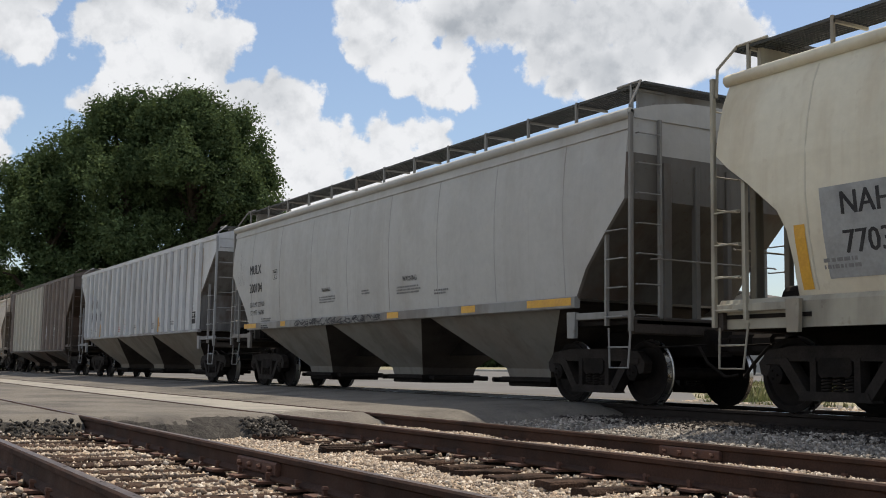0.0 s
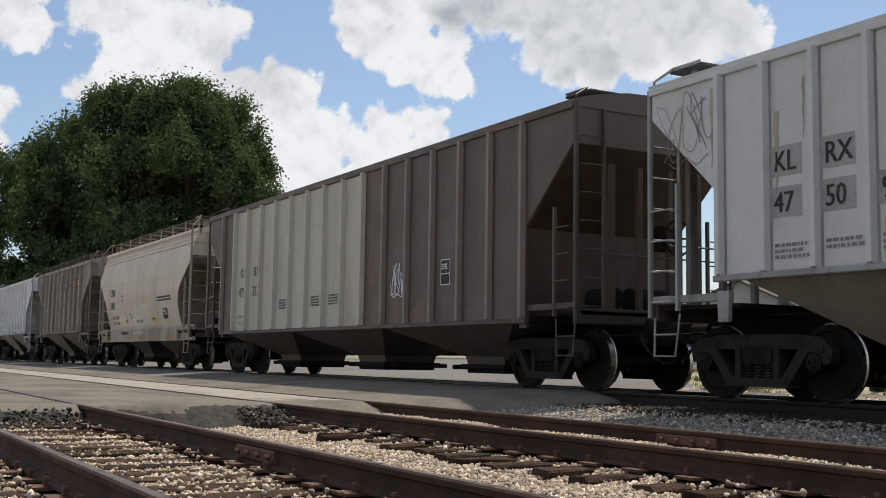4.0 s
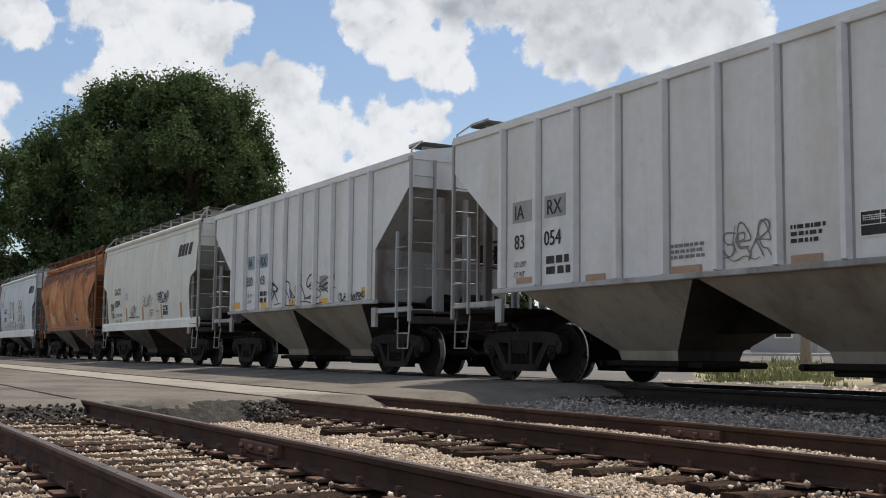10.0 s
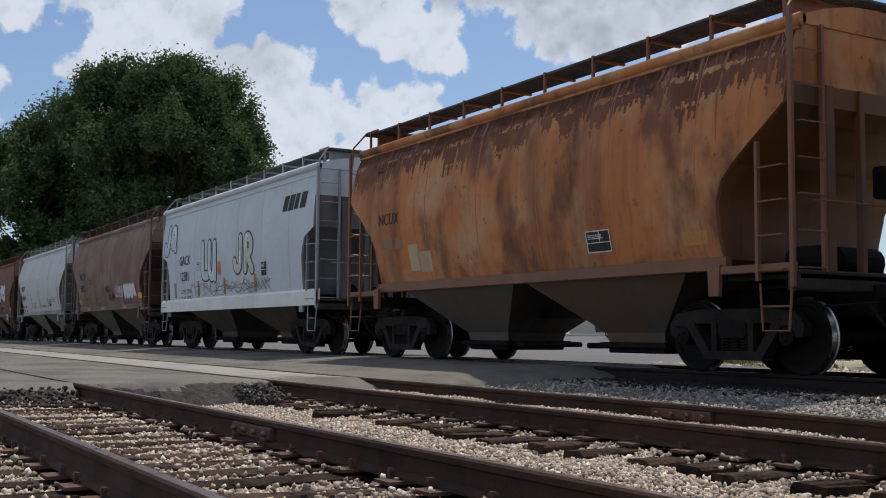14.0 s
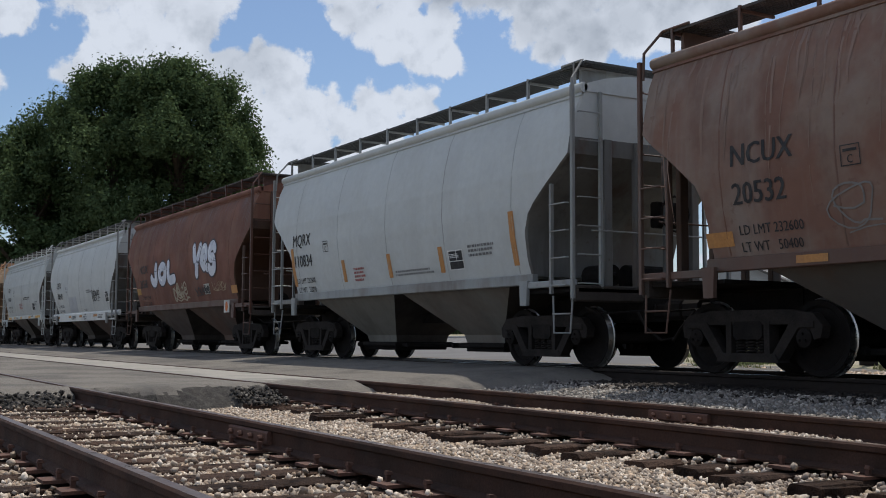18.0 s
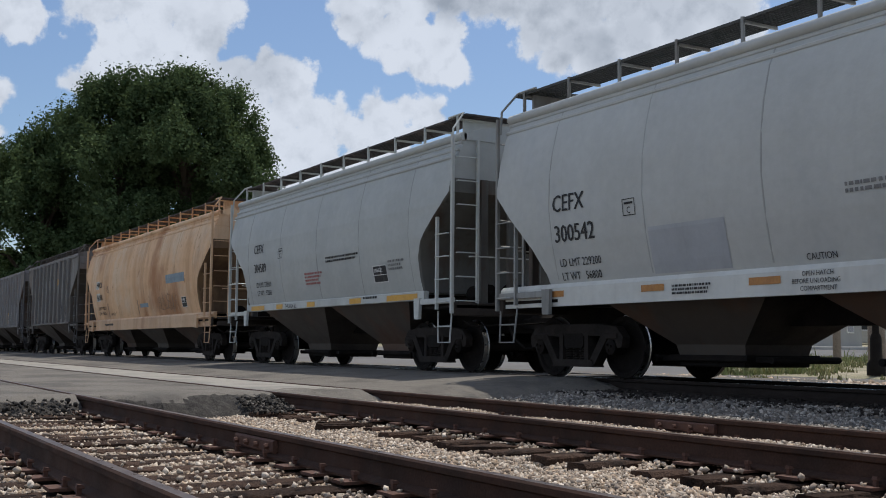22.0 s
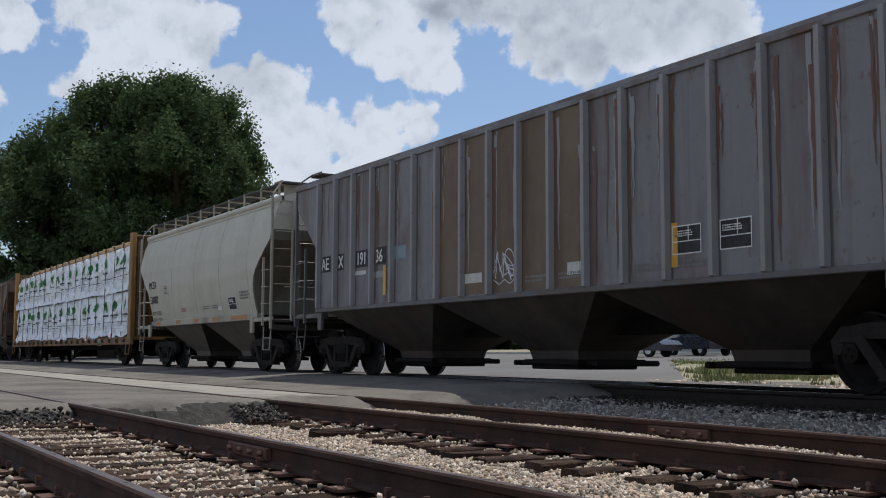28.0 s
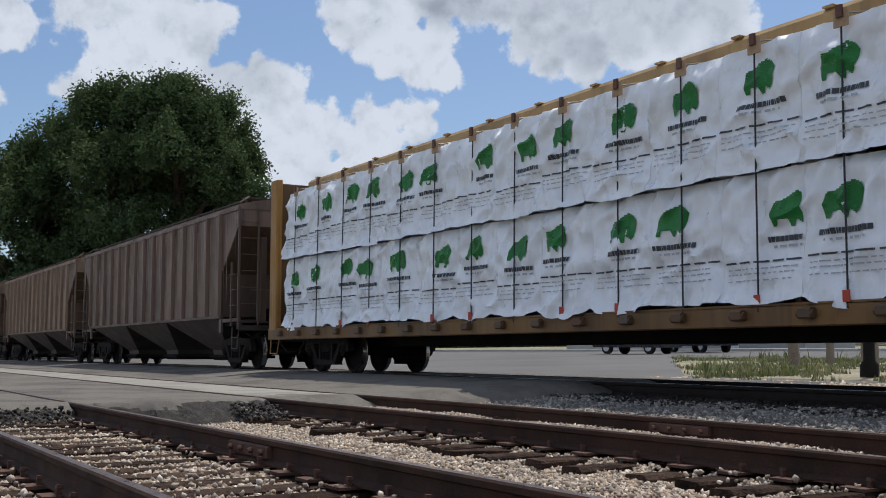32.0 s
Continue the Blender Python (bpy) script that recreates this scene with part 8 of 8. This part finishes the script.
        d = 1.33 + 0.03 * noise.noise((x * 1.1, z * 0.9, tier * 3 + q))
        d += 0.085 * crease(x * 1.5 + z * 1.1, z * 0.8 - x * 0.5, 5 + tier) * (0.35 + 0.65 * (1 - w))
        d += 0.07 * crease(x * 1.3 - z * 1.4, z * 0.6 + x * 0.6, 15 + tier)
        d += 0.03 * crease(x * 4.0, z * 1.1, 25 + tier) + 0.012 * crease(x * 2.2 + z * 2.6, z * 1.4 - x * 1.8, 35 + tier) + 0.010 * noise.noise((x * 7, z * 3, 9))
        d += 0.014 * min(1.0, 8 * u, 8 * (1 - u))
        return d + (0.05 * (0.25 - w) / 0.25 if w < 0.25 else 0.0) - (0.05 * (w - 0.9) / 0.1 if w > 0.9 else 0.0)

    def printed(name, quads, x0, tier, mat, pack):
        """Flat prints laid on the film, cut off at the edges of their pack."""
        sh = Shape()
        for a, b, c, d in quads:
            a, b = max(a, x0 + 0.03), min(b, x0 + wpk - 0.03)
            if b - a < 0.004:
                continue
            sh.add([(p, -surface(p, r, tier, -1) - 0.014, r) for p, r in ((a, c), (b, c), (b, d), (a, d))], [(0, 1, 2, 3)])
        if sh.f:
            tagged(part(name, sh, mat, pack), kind="stuff")

    beast = [(-0.29, -0.20), (-0.23, -0.20), (-0.20, -0.11), (-0.03, -0.12), (0.03, -0.21), (0.09, -0.21), (0.12, -0.12), (0.20, -0.17), (0.26, -0.13), (0.31, 0.0),
             (0.34, 0.09), (0.27, 0.17), (0.16, 0.22), (0.04, 0.19), (-0.12, 0.13), (-0.27, 0.11), (-0.33, -0.02)]

    def beast_quads(cx, cz, k, squash):
        out, rows = [], 22
        for r in range(rows):
            z0, z1 = -0.21 + 0.43 * r / rows, -0.21 + 0.43 * (r + 1) / rows
            zm = (z0 + z1) / 2
            cuts = sorted(p[0] + (q[0] - p[0]) * (zm - p[1]) / (q[1] - p[1]) for p, q in zip(beast, beast[1:] + beast[:1]) if (p[1] > zm) != (q[1] > zm))
            for a, b in zip(cuts[::2], cuts[1::2]):
                m = max(1, int((b - a) / 0.07))
                for i in range(m):
                    out.append((cx + (a + (b - a) * i / m) * k * squash, cx + (a + (b - a) * (i + 1) / m) * k * squash, cz + z0 * k, cz + z1 * k))
        return out

    for tier, (z0, z1) in enumerate(((1.06, 2.57), (2.59, 4.13))):
        for q in (-1, 1):
            for k in range(n):
                x0 = lead + wpk * k
                sh = Shape()
                nx, nz = (26, 26) if q < 0 else (4, 4)
                v, f = [], []
                sag = rng.uniform(0.02, 0.16)
                for j in range(nz + 1):
                    for i in range(nx + 1):
                        u, w = i / nx, j / nz
                        xx, zz = x0 + 0.002 + (wpk - 0.004) * u, z0 + (z1 - z0) * w
                        out = surface(xx, zz, tier, q)
                        if j == 0:
                            zz -= (sag * math.sin(math.pi * u) + 0.06 * abs(noise.noise((xx * 2.6, tier, 9)))) * (1.0 if tier == 0 else 0.35)
                            out += 0.035
                        v.append((xx, q * out, zz))
                for j in range(nz):
                    for i in range(nx):
                        a = j * (nx + 1) + i
                        f.append((a, a + 1, a + nx + 2, a + nx + 1) if q < 0 else (a, a + nx + 1, a + nx + 2, a + 1))
                b = len(v)
                v += [(x0 + 0.015, q * 0.36, z1), (x0 + wpk - 0.015, q * 0.36, z1), (x0 + 0.015, q * 0.36, z0), (x0 + wpk - 0.015, q * 0.36, z0)]
                e = nz * (nx + 1)
                top = tuple(e + i for i in range(nx + 1)) + (b + 1, b)
                f.append(top if q < 0 else tuple(reversed(top)))
                lside = tuple(j * (nx + 1) for j in range(nz, -1, -1)) + (b + 2, b)
                rside = tuple(j * (nx + 1) + nx for j in range(nz + 1)) + (b + 1, b + 3)
                f += [lside, rside] if q < 0 else [tuple(reversed(lside)), tuple(reversed(rside))]
                sh.add(v, f)
                pack = part("wrapped_pack", sh, WRAP, load, smooth=60)
                if q > 0:
                    continue
                # a grazing beast as a plain green shape, a word and small print below it
                cx, cz = x0 + wpk * rng.uniform(0.25, 0.85), z0 + (z1 - z0) * rng.uniform(0.66, 0.74)
                squash = rng.uniform(0.72, 0.98)
                printed("printed_figure", beast_quads(cx, cz, 0.95, squash), x0, tier, GREEN, pack)
                word, u = [], cx - 0.34
                while u < cx + 0.36:
                    ww = rng.choice((0.048, 0.054, 0.06, 0.02))
                    word.append((u, u + ww, cz - 0.36, cz - 0.295))
                    u += ww + 0.009
                printed("printed_word", word, x0, tier, PRINT, pack)
                dash, u = [], x0 + 0.05
                while u < x0 + wpk:
                    m = 4
                    dash += [(u + 0.2 * i / m, u + 0.2 * (i + 1) / m, cz - 0.585, cz - 0.562) for i in range(m)]
                    u += 0.25
                printed("printed_rule", dash, x0, tier, PRINT, pack)
                fine = []
                for r in range(4):
                    zz = cz - (0.43, 0.66, 0.72, 0.80)[r]
                    u = cx - 0.26 if r == 0 else x0 + 0.08
                    while u < (cx + 0.26 if r == 0 else x0 + wpk - 0.15):
                        ww = rng.uniform(0.03, 0.12)
                        fine.append((u, u + ww, zz, zz + (0.03 if r == 0 else 0.016)))
                        u += ww + rng.uniform(0.015, 0.05)
                printed("small_print", fine, x0, tier, FADED, pack)
    for k in range(17):
        x = lead + wpk * (k + 0.5)
        for q in (-1, 1):
            s = Shape().tube([(x, q * 0.34, 4.38), (x, q * 1.42, 4.15), (x, q * 1.445, 2.57), (x, q * 1.46, 1.0), (x, q * 1.47, 0.9)], 0.013, 5)
            part("strap", s, STRAP, load)
            part("strap_shield", Shape().box(x - 0.10, x + 0.10, q * 1.425 - 0.012, q * 1.425 + 0.012, 4.00, 4.20, 0.004), CARD, load)
            part("strap_hook", Shape().box(x - 0.045, x + 0.045, q * 1.45 - 0.02, q * 1.45 + 0.02, 4.10, 4.24, 0.01), RUSTY, load)
            if k % 3 != 1:
                part("strap_tag", Shape().box(x - 0.05, x + 0.05, q * 1.485 - 0.004, q * 1.485 + 0.004, 0.97, 1.10), TAG, load)


build_train()


# ---------------------------------------------------------------- what moves
def motions():
    """The train rolls past at a steady pace and its wheels turn."""
    for ob, x in CARS:
        walk(ob, [(t, pose(x + SPEED * t, Y_TRAIN, TOP)) for t in (0, 8, 16, 24, SECONDS)])
    rate = SPEED / WHEEL_R
    for s in (-1, 1):
        first = wheelsets[s][0]
        place = first.matrix_basis.translation.copy()
        walk(first, [(k / 15, Matrix.LocRotScale(place, Euler((0, rate * k / 15, 0)), None)) for k in range(int(SECONDS * 15) + 1)])
        keys = first.animation_data
        for ob in wheelsets[s][1:]:
            ob.rotation_mode = "QUATERNION"
            data = ob.animation_data_create()
            data.action = keys.action
            data.action_slot = keys.action_slot


motions()
